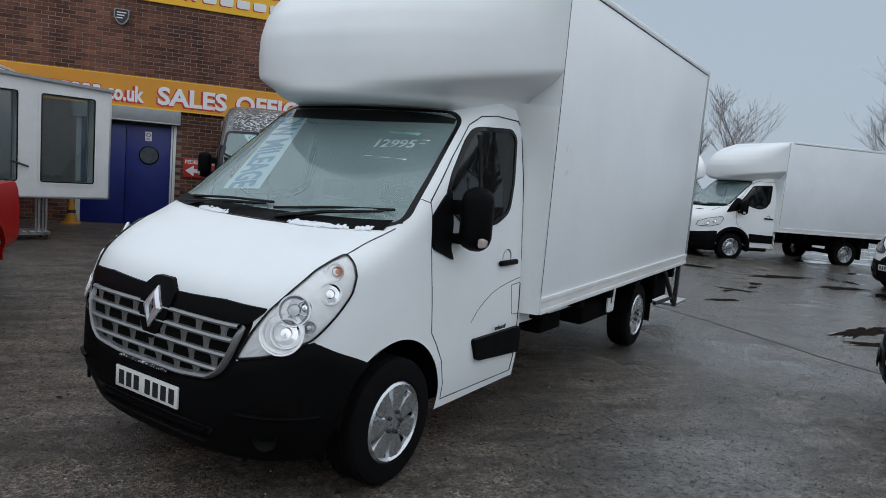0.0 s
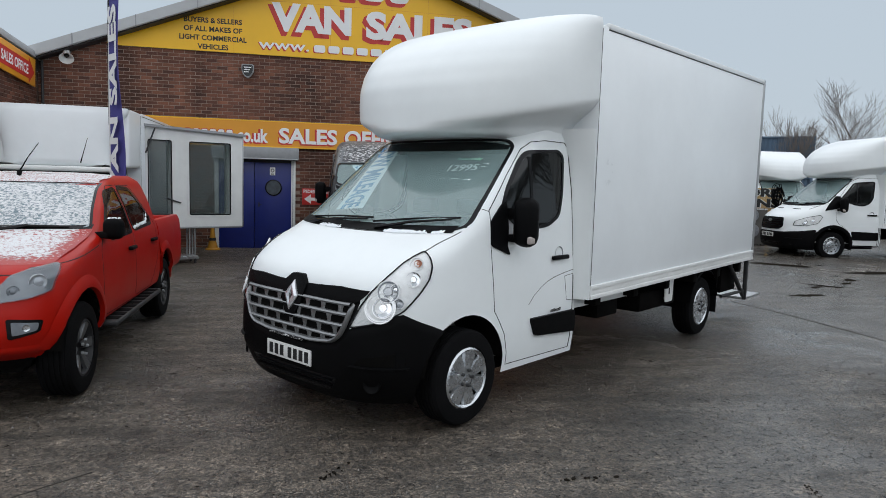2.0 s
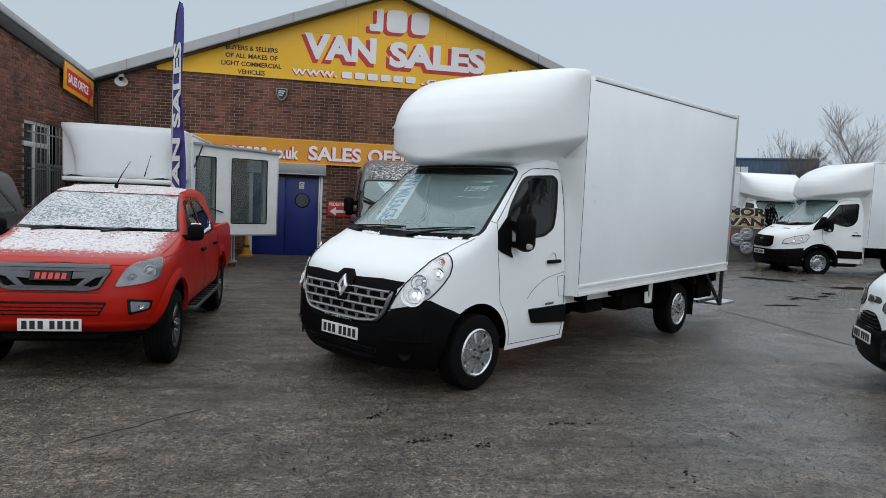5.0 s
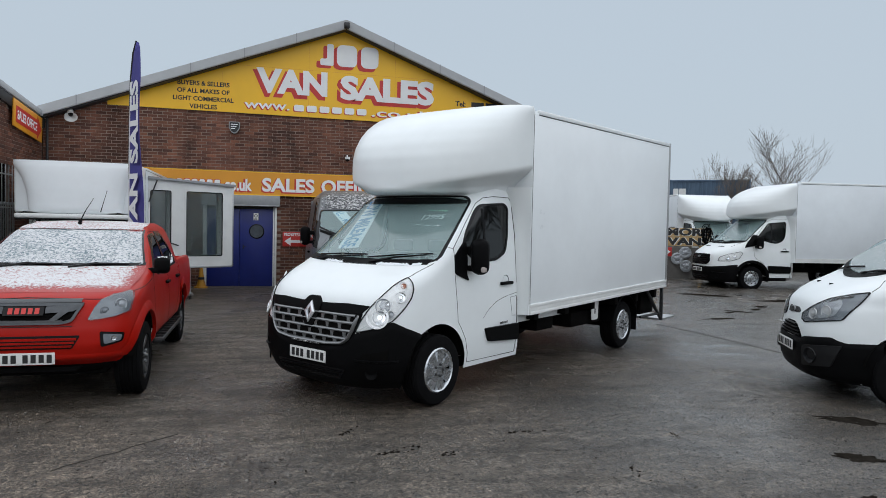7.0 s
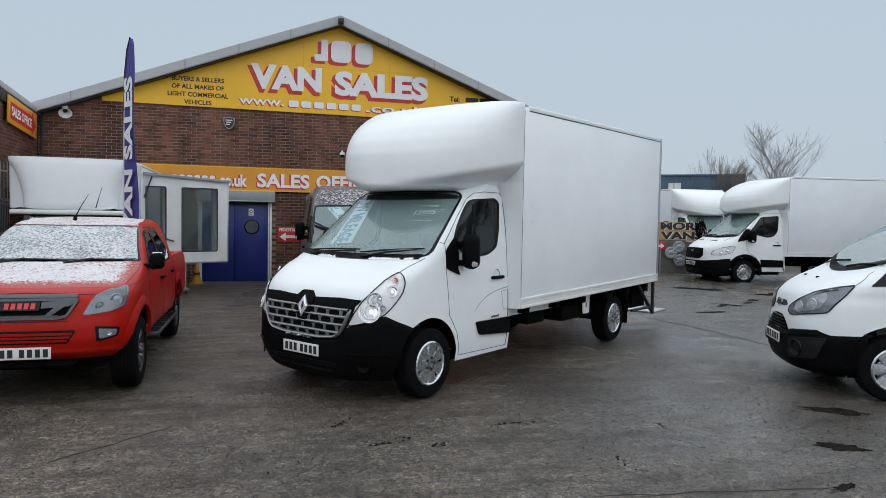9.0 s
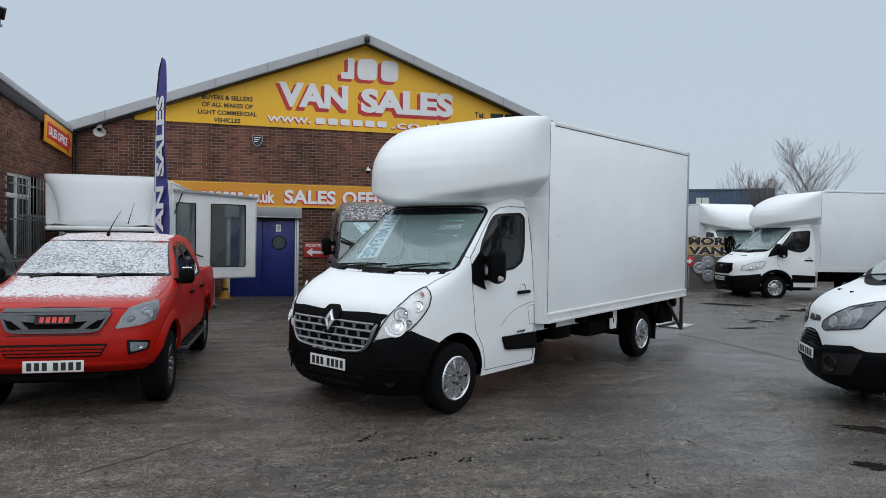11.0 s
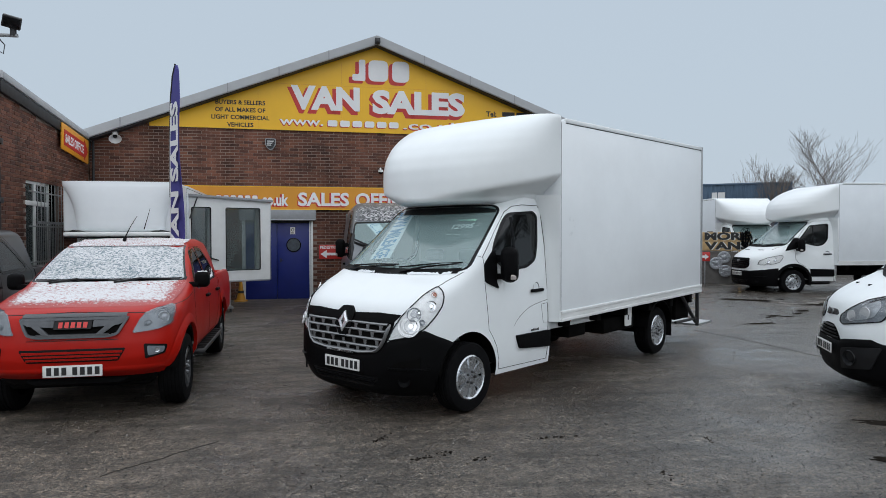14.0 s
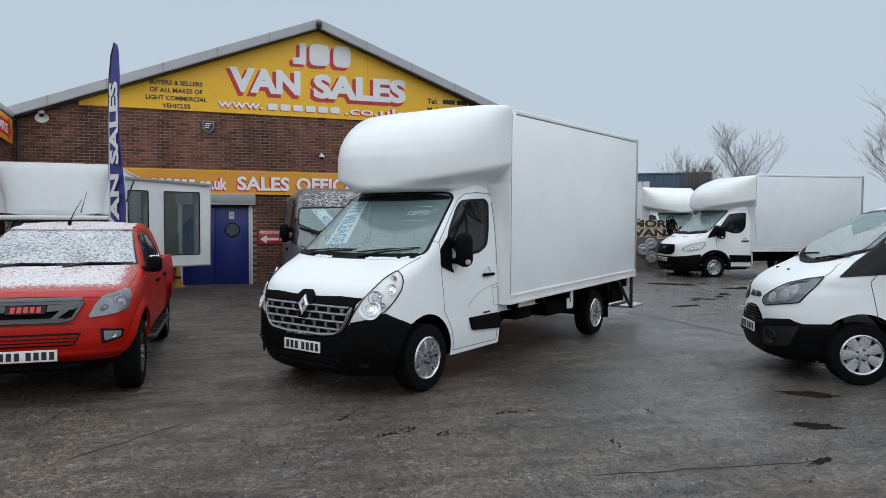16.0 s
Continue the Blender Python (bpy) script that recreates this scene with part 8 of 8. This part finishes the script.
# ---- glazed cabin wing beside the white box van ----
def make_glazed_cabin():
    # stands askew, its left end against the box van
    k = thing("glazed_cabin", "white glazed cabin with two windows standing on legs", "cabin", where=pose(-2.64, -2.26, 0, 0, 0, 25))
    x0, x1, y0, y1, zb = -1.78, 0.0, 0.0, 0.32, 0.78
    ztop = lambda x: 2.57 - 0.08 * (x - x0) / (x1 - x0)
    wins = ((-1.74, -1.28), (-1.02, -0.20))
    def wall(y, d, nm):
        # a panel with two rounded window openings, built of posts and rails
        bm = bmesh.new()
        cuts = [x0, wins[0][0], wins[0][1], wins[1][0], wins[1][1], x1]
        ya, yb = sorted((y, y + d))
        for i in range(5):
            a, b = cuts[i], cuts[i + 1]
            segs = ((zb, 0.97), (2.37, None)) if i % 2 else ((zb, None),)
            for za, zz in segs:
                poly = [(a, za), (b, za), (b, zz or ztop(b)), (a, zz or ztop(a))]
                prism(bm, poly, lambda p, q, e: (p, e, q), ya, yb)
        return part(nm, bm, M_OLDWHITE, k, smooth=0)
    wall(y0, 0.04, "front_wall")
    wall(y1, -0.04, "rear_wall")
    for y, off in ((y0, -0.003), (y1, 0.003)):
        for a, b in wins:
            pol = rounded([(a, 0.97), (b, 0.97), (b, 2.37), (a, 2.37)], 0.07)
            put = lambda p, q, e, y=y: (p, y - e if y == y0 else y + e, q)
            bm = bmesh.new()
            band(bm, scaled(pol, -0.015), scaled(pol, 0.035), put, 0.010, 0.03)
            w = part("window_frame", bm, M_OLDWHITE, k)
            bm = bmesh.new()
            band(bm, scaled(pol, 0.022), scaled(pol, 0.038), put, 0.013, 0.02)
            part("gasket", bm, M_GLOSSBLACK, w)
            bm = bmesh.new()
            patch(bm, scaled(pol, 0.02), put, -0.012, 0.0, 2)
            part("pane", bm, M_CLEAR, w).visible_shadow = False
    bm = bmesh.new()
    prism(bm, [(y0 + 0.04, zb), (y1 - 0.04, zb), (y1 - 0.04, ztop(x1)), (y0 + 0.04, ztop(x1))], lambda p, q, e: (e, p, q), x1 - 0.03, x1)
    part("end_wall", bm, M_OLDWHITE, k, smooth=0)
    for y in (y0 + 0.02, (y0 + y1) / 2, y1 - 0.02):
        bm = bmesh.new()
        box(bm, x1 + 0.001, x1 + 0.028, y - 0.02, y + 0.02, zb - 0.02, ztop(x1) - 0.01, 0.005)
        part("end_trim", bm, M_ALU, k)
    bm = bmesh.new()
    prism(bm, [(x0 - 0.1, ztop(x0 - 0.1)), (x1 + 0.05, ztop(x1 + 0.05)), (x1 + 0.05, ztop(x1 + 0.05) + 0.045), (x0 - 0.1, ztop(x0 - 0.1) + 0.045)], lambda p, q, e: (p, e, q), y0 - 0.06, y1 + 0.05)
    part("roof_sheet", bm, M_STEEL, k, smooth=0)
    bm = bmesh.new()
    box(bm, x0, x1, y0 + 0.04, y1 - 0.04, zb - 0.03, zb + 0.02, 0.005)
    box(bm, x0, x1, y0 - 0.006, y0 + 0.02, zb - 0.035, zb - 0.001, 0.004)
    part("floor_tray", bm, M_ALU, k)
    for a, b in (((-1.60, -0.05, 2.54), (-1.77, -0.10, 2.10)), ((-1.40, -0.03, 1.30), (-1.16, -0.04, 1.22))):
        bm = bmesh.new()
        tube(bm, [a, b], 0.014, 8)
        part("gas_strut", bm, M_DARKSTEEL, k)
    for x in (-0.98, -0.88):
        for y in (y0 + 0.08, y1 - 0.08):
            bm = bmesh.new()
            tube(bm, [(x, y, 0.16), (x, y, zb)], 0.018, 8)
            part("leg", bm, M_ALU, k)
    bm = bmesh.new()
    for q in range(5):
        box(bm, -1.34 + q * 0.10, -1.26 + q * 0.10, y0 - 0.05, y1 + 0.02, 0.205, 0.235, 0.006)
    box(bm, -1.36, -0.84, y0 - 0.02, y0 + 0.03, 0.17, 0.205, 0.004)
    box(bm, -1.36, -0.84, y1 - 0.06, y1 - 0.01, 0.17, 0.205, 0.004)
    part("step", bm, M_ALU, k, "slatted aluminium step")
    for x in (-1.30, -0.90):
        for y in (y0, y1 - 0.03):
            bm = bmesh.new()
            tube(bm, [(x, y, gz(-2.5)), (x, y, 0.18)], 0.022, 8)
            part("step_foot", bm, M_DARKSTEEL, k)


make_glazed_cabin()


def make_flag():
    f = thing("feather_flag", "tall blue feather flag with white lettering on a thin pole", "flag", where=pose(-4.13, -5.62, 0, 0, 0, -56))
    pole = [(0, 0, 0.0), (0, 0, 2.4), (0.01, 0, 3.4), (0.05, 0, 4.05), (0.13, 0, 4.42), (0.24, 0, 4.60)]
    bm = bmesh.new()
    tube(bm, pole, [0.016, 0.014, 0.011, 0.009, 0.007, 0.005], 8)
    part("pole", bm, M_OLDWHITE, f)
    bm = bmesh.new()
    tube(bm, [(0, 0, 0), (0, 0, 0.06)], [0.20, 0.17], 20)
    part("base", bm, M_DARKSTEEL, f)
    bm = bmesh.new()
    rows = []
    for k in range(40):
        z = 1.10 + 3.48 * k / 39
        xl = float(np.interp(z, (0, 2.4, 3.4, 4.05, 4.42, 4.60), (0.012, 0.012, 0.022, 0.06, 0.14, 0.245)))
        xr = float(np.interp(z, (1.1, 2.0, 4.0, 4.5, 4.6), (0.46, 0.46, 0.38, 0.30, 0.25)))
        rows.append([(xl + (xr - xl) * j / 10, 0.03 * math.sin(z * 2.3 + j * 0.35) * (j / 10), z) for j in range(11)])
    surf(bm, rows)
    cl = part("cloth", bm, M_FLAG, f)
    sol = cl.modifiers.new("cloth_thickness", "SOLIDIFY")
    sol.thickness = 0.003
    bm = bmesh.new()
    tube(bm, [(x - 0.006, 0, z) for x, _, z in pole[1:]], 0.016, 6)
    part("sleeve", bm, M_INK, f)
    m = Matrix(((0, -1, 0, 0.36), (0, 0, -1, -0.036), (1, 0, 0, 1.42), (0, 0, 0, 1)))
    lettering("letter", "VAN SALES", 0.37, m, M_SIGNW, f, 0.001, 0.014, width=2.55, single=True)


make_flag()


def make_cone():
    c = thing("floor_cone", "faded yellow plastic warning cone by the door", "cone", where=pose(-3.42, -0.42, gz(-0.4)))
    bm = bmesh.new()
    lathe(bm, [(0.02, 0.50), (0.03, 0.50), (0.05, 0.36), (0.075, 0.18), (0.115, 0.035), (0.16, 0.03), (0.165, 0.0)], (0, 0, 0), (0, 0, 1), 20)
    part("body", bm, M_YCONE, c)
    bm = bmesh.new()
    lathe(bm, [(0.072, 0.26), (0.078, 0.20), (0.079, 0.20)], (0, 0, 0), (0, 0, 1), 20)
    part("label", bm, M_INK, c)


make_cone()


# ---- far side of the yard ----
def make_fence():
    # a block wall with a board, running away from the camera's line
    a, b = Vector((9.0, 3.6)), Vector((22.0, 5.6))
    L = (b - a).length
    f = thing("boundary_fence", "stained concrete post and panel fence", "fence", where=pose(a.x, a.y, 0.12, 0, 0, math.degrees(math.atan2(b.y - a.y, b.x - a.x))))
    n = int(L / 1.85)
    for i in range(n + 1):
        bm = bmesh.new()
        box(bm, i * 1.85 - 0.06, i * 1.85 + 0.06, -0.08, 0.08, 0, 1.75, 0.01)
        part("post", bm, M_CONC, f)
        if i < n:
            for k in range(5):
                bm = bmesh.new()
                box(bm, i * 1.85 + 0.05, i * 1.85 + 1.80, -0.03, 0.03, 0.02 + k * 0.32, 0.335 + k * 0.32, 0.012)
                part("panel", bm, M_CONC, f)
    s = thing("hoarding", "weathered board sign with black outlined lettering on the fence", "sign", where=pose(11.52, 2.05, 0.12, 0, 0, -24))
    for q in range(2):
        bm = bmesh.new()
        box(bm, -0.75, 1.02, -0.02, 0.02, 1.10 + q * 0.305, 1.40 + q * 0.305, 0.006)
        part("plank", bm, M_WOOD, s)
    for x in (-0.7, 0.7):
        bm = bmesh.new()
        box(bm, x - 0.04, x + 0.04, 0.02, 0.08, -0.01, 1.70, 0.006)
        part("post", bm, M_WOOD, s)
    for t, z in (("MORE", 1.465), ("VANS", 1.15)):
        lettering("letter_shadow", t, 0.32, pose(-0.40, -0.022, z - 0.004, 90, 0, 0), M_OLDWHITE, s, 0.001, 0.022, width=1.40, single=True)
        lettering("letter", t, 0.32, pose(-0.41, -0.027, z, 90, 0, 0), M_INK, s, 0.001, 0.016, width=1.37, single=True)
    bm = bmesh.new()
    box(bm, -0.80, 0.80, 0.09, 0.13, 0.02, 1.05, 0.01)
    part("backboard", bm, M_CONC, s)
    # black cables slung over the end of the board
    c = thing("cable_coil", "tangle of black cables slung over the board's end", "cable", where=pose(11.52, 2.05, 0.12, 0, 0, -24))
    rnd = random.Random(31)
    for k in range(9):
        x, w, z0, z1 = 0.86 + rnd.uniform(-0.06, 0.12), rnd.uniform(0.05, 0.16), rnd.uniform(1.10, 1.35), rnd.uniform(1.66, 1.86)
        bm = bmesh.new()
        tube(bm, [(x + w * math.cos(q * math.pi / 8) + rnd.uniform(-0.02, 0.02), -0.045 - 0.006 * k, (z0 + z1) / 2 + (z1 - z0) / 2 * math.sin(q * math.pi / 8)) for q in range(17)], 0.012, 5)
        part("loop", bm, M_RUBBER, c)
    for x, z in ((-0.05, 0.80), (0.20, 1.00), (0.24, 0.55)):
        h = thing("hub_cap", "grey plastic hub cap hung on the fence", "hub cap", where=pose(11.52 + x * 0.914, 2.05 - x * 0.407, z, 0, 0, -24), group="hub caps")
        bm = bmesh.new()
        lathe(bm, [(0.20, 0.06), (0.20, 0.09), (0.17, 0.10), (0.10, 0.08), (0.05, 0.10), (0.002, 0.10)], (0, 0.04, 0), (0, -1, 0), 28)
        part("disc", bm, M_DULLCHROME, h)
        for k in range(7):
            a2 = 2 * math.pi * k / 7
            bm = bmesh.new()
            tube(bm, [(math.cos(a2) * 0.06, -0.065, math.sin(a2) * 0.06), (math.cos(a2) * 0.17, -0.062, math.sin(a2) * 0.17)], 0.014, 6)
            part("rib", bm, M_DULLCHROME, h)
    t = thing("arrow_board", "small red board with a white arrow by the fence", "sign", where=pose(11.13, 2.16, 0.12, 0, 0, -24))
    bm = bmesh.new()
    box(bm, -0.16, 0.16, -0.01, 0.01, 0.75, 1.05, 0.004)
    part("plate", bm, M_SIGNRED, t)
    bm = bmesh.new()
    prism(bm, [(0.12, 0.90), (0.0, 1.0), (0.0, 0.94), (-0.12, 0.94), (-0.12, 0.86), (0.0, 0.86), (0.0, 0.80)], lambda p, q, e: (p, e, q), -0.016, -0.011)
    part("arrow", bm, M_SIGNW, t, smooth=0)
    bm = bmesh.new()
    box(bm, -0.02, 0.02, 0.011, 0.04, -0.01, 1.0, 0.003)
    part("post", bm, M_STEEL, t)


make_fence()


def make_container():
    c = thing("shipping_container", "blue corrugated steel shipping container beyond the fence", "container", where=pose(26.5, 26.5, 0.12, 0, 0, -36))
    L, W, H = 12.2, 2.44, 2.6
    for lvl in (0, 1):
        z = lvl * (H + 0.02)
        bm = bmesh.new()
        for s in (-1, 1):
            pts = []
            n = int(L / 0.28)
            for i in range(n + 1):
                x = -L / 2 + L * i / n
                pts += [(x, 0.0), (x + 0.07, 0.0), (x + 0.105, 0.036), (x + 0.21, 0.036), (x + 0.245, 0.0)]
            pts = [p for p in pts if p[0] < L / 2]
            surf(bm, [[(x, s * (W / 2 - 0.02 - d), zz) for x, d in pts] for zz in (z + 0.15, z + H - 0.1)])
        box(bm, -L / 2, L / 2, -W / 2 + 0.05, W / 2 - 0.05, z + 0.1, z + 0.16)
        box(bm, -L / 2, L / 2, -W / 2 + 0.05, W / 2 - 0.05, z + H - 0.08, z + H - 0.03)
        for x in (-L / 2, L / 2 - 0.05):
            box(bm, x, x + 0.05, -W / 2 + 0.05, W / 2 - 0.05, z + 0.1, z + H - 0.05)
        part("shell", bm, M_CONTAINER, c, smooth=20)
        for x in (-L / 2, L / 2):
            for s in (-1, 1):
                bm = bmesh.new()
                box(bm, x - 0.08, x + 0.08, s * W / 2 - 0.08, s * W / 2 + 0.02, z, z + H, 0.01)
                part("corner_post", bm, M_CONTAINER, c)
        for s in (-1, 1):
            for zz in (z, z + H - 0.12):
                bm = bmesh.new()
                box(bm, -L / 2, L / 2, s * W / 2 - 0.05, s * W / 2 + 0.01, zz, zz + 0.12, 0.01)
                part("rail", bm, M_CONTAINER, c)
    bm = bmesh.new()
    box(bm, 1.10, 1.45, -W / 2 - 0.012, -W / 2 - 0.004, H + 1.3, H + 2.0)
    box(bm, 1.50, 1.95, -W / 2 - 0.012, -W / 2 - 0.004, H + 1.3, H + 2.0)
    part("stencil_bar", bm, M_OLDWHITE, c, smooth=0)


make_container()


def bare_tree(name, x, y, h, seed, spread=0.55, stems=1, label="bare winter tree with fine twigs", thin=1.0):
    t = thing(name, label, "tree", where=pose(x, y, gz(y)))
    rnd = random.Random(seed)
    bt, bl = bmesh.new(), bmesh.new()

    def grow(p, d, length, r, depth):
        pts, rs = [p], [r]
        n = 4
        for i in range(n):
            d = (d + Vector((rnd.uniform(-1, 1), rnd.uniform(-1, 1), rnd.uniform(-0.3, 0.6))) * 0.16).normalized()
            p = p + d * length / n
            pts.append(p)
            rs.append(r * (1 - 0.55 * (i + 1) / n))
        tube(bt if depth < 2 else bl, pts, [max(0.0045, q) for q in rs], 7 if depth < 2 else 4, caps=False)
        if depth >= 4:
            return
        kids = rnd.randint(4, 6) if depth else rnd.randint(5, 7)
        for k in range(kids):
            f = rnd.uniform(0.35, 1.0)
            i = min(n - 1, int(f * n))
            q = pts[i].lerp(pts[i + 1], f * n - i)
            ax = Vector((rnd.uniform(-1, 1), rnd.uniform(-1, 1), rnd.uniform(-0.1, 0.35))).normalized()
            nd = (d * (1 - spread) + ax * spread + Vector((0, 0, 0.15))).normalized()
            grow(q, nd, length * rnd.uniform(0.50, 0.80), r * rnd.uniform(0.35, 0.5), depth + 1)

    for s in range(stems):
        base = Vector((rnd.uniform(-0.4, 0.4), rnd.uniform(-0.4, 0.4), -0.1)) if stems > 1 else Vector((0, 0, -0.1))
        grow(base, Vector((rnd.uniform(-0.1, 0.1), rnd.uniform(-0.1, 0.1), 1)), h * 0.55, 0.022 * h * thin, 0)
    part("trunk", bt, M_BARK, t)
    tagged(part("crown", bl, M_BARK, t), kind="stuff")


bare_tree("tree", 33.5, 21.5, 8.4, 4, 0.5, 1, "bare winter tree with fine twigs", 0.6)
bare_tree("tree", 30.0, 23.5, 5.7, 7, 0.30, 2, "thicket of bare upright saplings", 0.35)
bare_tree("tree", 33.0, 26.5, 5.8, 9, 0.30, 2, "thicket of bare upright saplings", 0.35)
bare_tree("tree", 38.5, 13.5, 8.6, 11, 0.5, 2, "bare winter tree at the edge of the wood", 0.55)
bare_tree("tree", 37.0, 9.5, 7.6, 12, 0.5, 3, "bare winter tree at the edge of the wood", 0.55)
bare_tree("tree", 43.0, 13.0, 8.6, 13, 0.5, 2, "bare winter tree at the edge of the wood", 0.55)

for tx, ty, th, ts in ((13.0, -33.0, 8.5, 31), (19.0, -30.0, 9.5, 32), (25.0, -36.0, 9.0, 33)):
    bare_tree("tree", tx, ty, th, ts, 0.45, 1, "bare winter tree beyond the yard entrance", 0.6)

# the far side of the yard: a dark wall with bare trees above it
bm = bmesh.new()
box(bm, 21.5, 21.75, -27.0, -4.0, -0.05, 2.1, 0.02)
box(bm, 21.46, 21.79, -27.03, -3.97, 2.09, 2.17, 0.02)
solid("wall_east", bm, M_CONC, "stained concrete boundary wall with a coping", "wall", "structure")
for tx, ty, th, ts in ((24.0, -5.5, 8.0, 46), (24.0, -8.0, 8.0, 41), (25.0, -10.5, 9.0, 42), (23.6, -13.0, 7.6, 43), (24.8, -16.0, 8.8, 44), (24.0, -20.0, 8.2, 45)):
    bare_tree("tree", tx, ty, th, ts, 0.42, 2, "bare winter tree behind the boundary wall", 1.0)

# ---- yard surface details ----
for i, (x, y, rx, ry, a) in enumerate(((8.85, -2.6, 0.80, 0.16, -0.75), (6.84, -6.17, 0.26, 0.10, 0.0), (9.08, -4.67, 0.14, 0.10, 0.0), (10.6, -3.85, 0.85, 0.17, -0.1), (11.15, -4.90, 0.65, 0.14, -0.05), (7.95, -5.25, 0.26, 0.06, -0.8),
                                        (3.33, -12.57, 0.30, 0.09, -0.6), (2.50, -13.42, 0.18, 0.07, -0.4), (1.84, -14.10, 0.09, 0.04, 0.2), (7.35, -8.25, 0.75, 0.15, 0.35), (6.85, -8.95, 0.50, 0.13, -0.25), (8.66, -5.02, 0.16, 0.05, 0.3), (7.69, -5.38, 0.14, 0.05, 0.3), (10.9, -7.0, 0.5, 0.12, 0.3))):
    blotch("pothole", x, y, rx, ry, a, 20 + i, M_MUD, "shallow wet pothole in the asphalt")
for i, (x, y, rx) in enumerate(((0.13, -12.26, 0.05), (-1.0, -12.52, 0.06), (-0.67, -12.7, 0.05), (-1.34, -12.0, 0.04), (1.4, -12.6, 0.03), (0.6, -13.3, 0.04), (1.9, -9.9, 0.09))):
    # a scatter of small dark flecks along a scratch
    rnd = random.Random(40 + i)
    bm = bmesh.new()
    for k in range(16):
        d, r = rnd.gauss(0, rx * 1.6), rx * rnd.uniform(0.06, 0.28)
        cx, cy = x + d * math.cos(0.3 * i) + rnd.gauss(0, rx * 0.4), y + d * math.sin(0.3 * i) + rnd.gauss(0, rx * 0.4)
        ring = [(cx + r * rnd.uniform(0.5, 1.5) * math.cos(a), cy + r * rnd.uniform(0.4, 1.1) * math.sin(a)) for a in [2 * math.pi * q / 9 for q in range(9)]]
        prism(bm, ring, lambda p, q, e: (p, q, gz(q) + e), -0.004, 0.004)
    solid("scuff", bm, M_MUD, "small dark scuffs in the asphalt", "scuff", "structure", smooth=0)


def seam(name, pts, w, seed):
    rnd = random.Random(seed)
    bm = bmesh.new()
    rows = []
    for i in range(len(pts) - 1):
        a, b = Vector(pts[i]), Vector(pts[i + 1])
        n = max(2, int((b - a).length / 0.12))
        side = Vector((-(b - a).y, (b - a).x)).normalized()
        for k in range(n):
            p = a.lerp(b, k / n) + side * rnd.uniform(-0.02, 0.02)
            ww = w * rnd.uniform(0.4, 1.3)
            z = gz(p.y) + 0.006 + 0.012 * (noise.noise((p.x * 0.45, p.y * 0.45, 0.0)) - 0.1)
            rows.append([(p.x - side.x * ww, p.y - side.y * ww, z - 0.006), (p.x - side.x * ww * 0.8, p.y - side.y * ww * 0.8, z), (p.x + side.x * ww * 0.8, p.y + side.y * ww * 0.8, z), (p.x + side.x * ww, p.y + side.y * ww, z - 0.006)])
    surf(bm, rows)
    solid(name, bm, M_TAR, "narrow dark joint in the asphalt", "road joint", "structure")


seam("joint", [(-3.45, -12.42), (-2.9, -11.95), (-2.6, -11.66)], 0.0014, 1)
seam("joint", [(5.1, -6.6), (5.22, -7.6), (5.23, -8.5), (5.25, -9.4), (5.42, -10.0), (5.7, -10.8)], 0.020, 2)
seam("joint", [(0.09, -13.84), (0.35, -13.88), (0.9, -13.98), (1.9, -14.12)], 0.0025, 3)


def make_grit():
    """Loose grit and small stones washed over the yard."""
    rnd = random.Random(77)
    verts, faces, dark = [], [], []
    for k in range(9000):
        y = -16.5 + 12.0 * rnd.random() ** 1.4
        x = rnd.uniform(-6, 8)
        r = rnd.choice((0.004, 0.005, 0.006, 0.008, 0.011)) * rnd.uniform(0.8, 1.3)
        a = rnd.uniform(0, 6.28)
        z = gz(y) + 0.004 + 0.012 * (noise.noise((x * 0.45, y * 0.45, 0.0)) - 0.1)
        b = len(verts)
        for q in range(5):
            t = a + q * 1.2566
            rr = r * rnd.uniform(0.75, 1.25)
            verts.append((x + rr * math.cos(t), y + rr * math.sin(t), z - 0.006))
        verts.append((x + r * 0.2, y, z + r * rnd.uniform(0.5, 0.9)))
        faces += [(b + q, b + (q + 1) % 5, b + 5) for q in range(5)]
    # dark crumbs and bits of dead leaf
    for k in range(520):
        y = -16.0 + 11.0 * rnd.random() ** 1.3
        x = rnd.uniform(-4, 7)
        if noise.noise((x * 0.8, y * 0.8, 3.0)) < -0.12:
            continue
        r, a = rnd.uniform(0.006, 0.020), rnd.uniform(0, 6.28)
        z = gz(y) + 0.010
        b = len(verts)
        for q in range(6):
            t = q * 1.0472
            u, w = 1.8 * r * rnd.uniform(0.6, 1.3) * math.cos(t), 0.55 * r * rnd.uniform(0.6, 1.3) * math.sin(t)
            verts.append((x + u * math.cos(a) - w * math.sin(a), y + u * math.sin(a) + w * math.cos(a), z))
        verts.append((x, y, z + 0.003))
        dark += list(range(len(faces), len(faces) + 6))
        faces += [(b + q, b + (q + 1) % 6, b + 6) for q in range(6)]
    me = bpy.data.meshes.new("grit")
    me.from_pydata(verts, [], faces)
    me.materials.append(M_GRIT)
    me.materials.append(M_MUD)
    for k in dark:
        me.polygons[k].material_index = 1
    tagged(new("grit", me), "loose pale and dark grit on the asphalt", "grit", kind="stuff")


make_grit()

# ---- nearest bricks, one by one ----
brick_bm = bmesh.new()
brick_field(brick_bm, [(0, 0, 0.215, 0)], facade_put)
BRICK = to_mesh("brick", brick_bm, M_BRICK, 0)
for a, z, w, d in NEAR_BRICKS[:300]:
    o = new("brick", BRICK)
    o.parent = WALL_FRONT
    o.location = (a, -d, z)
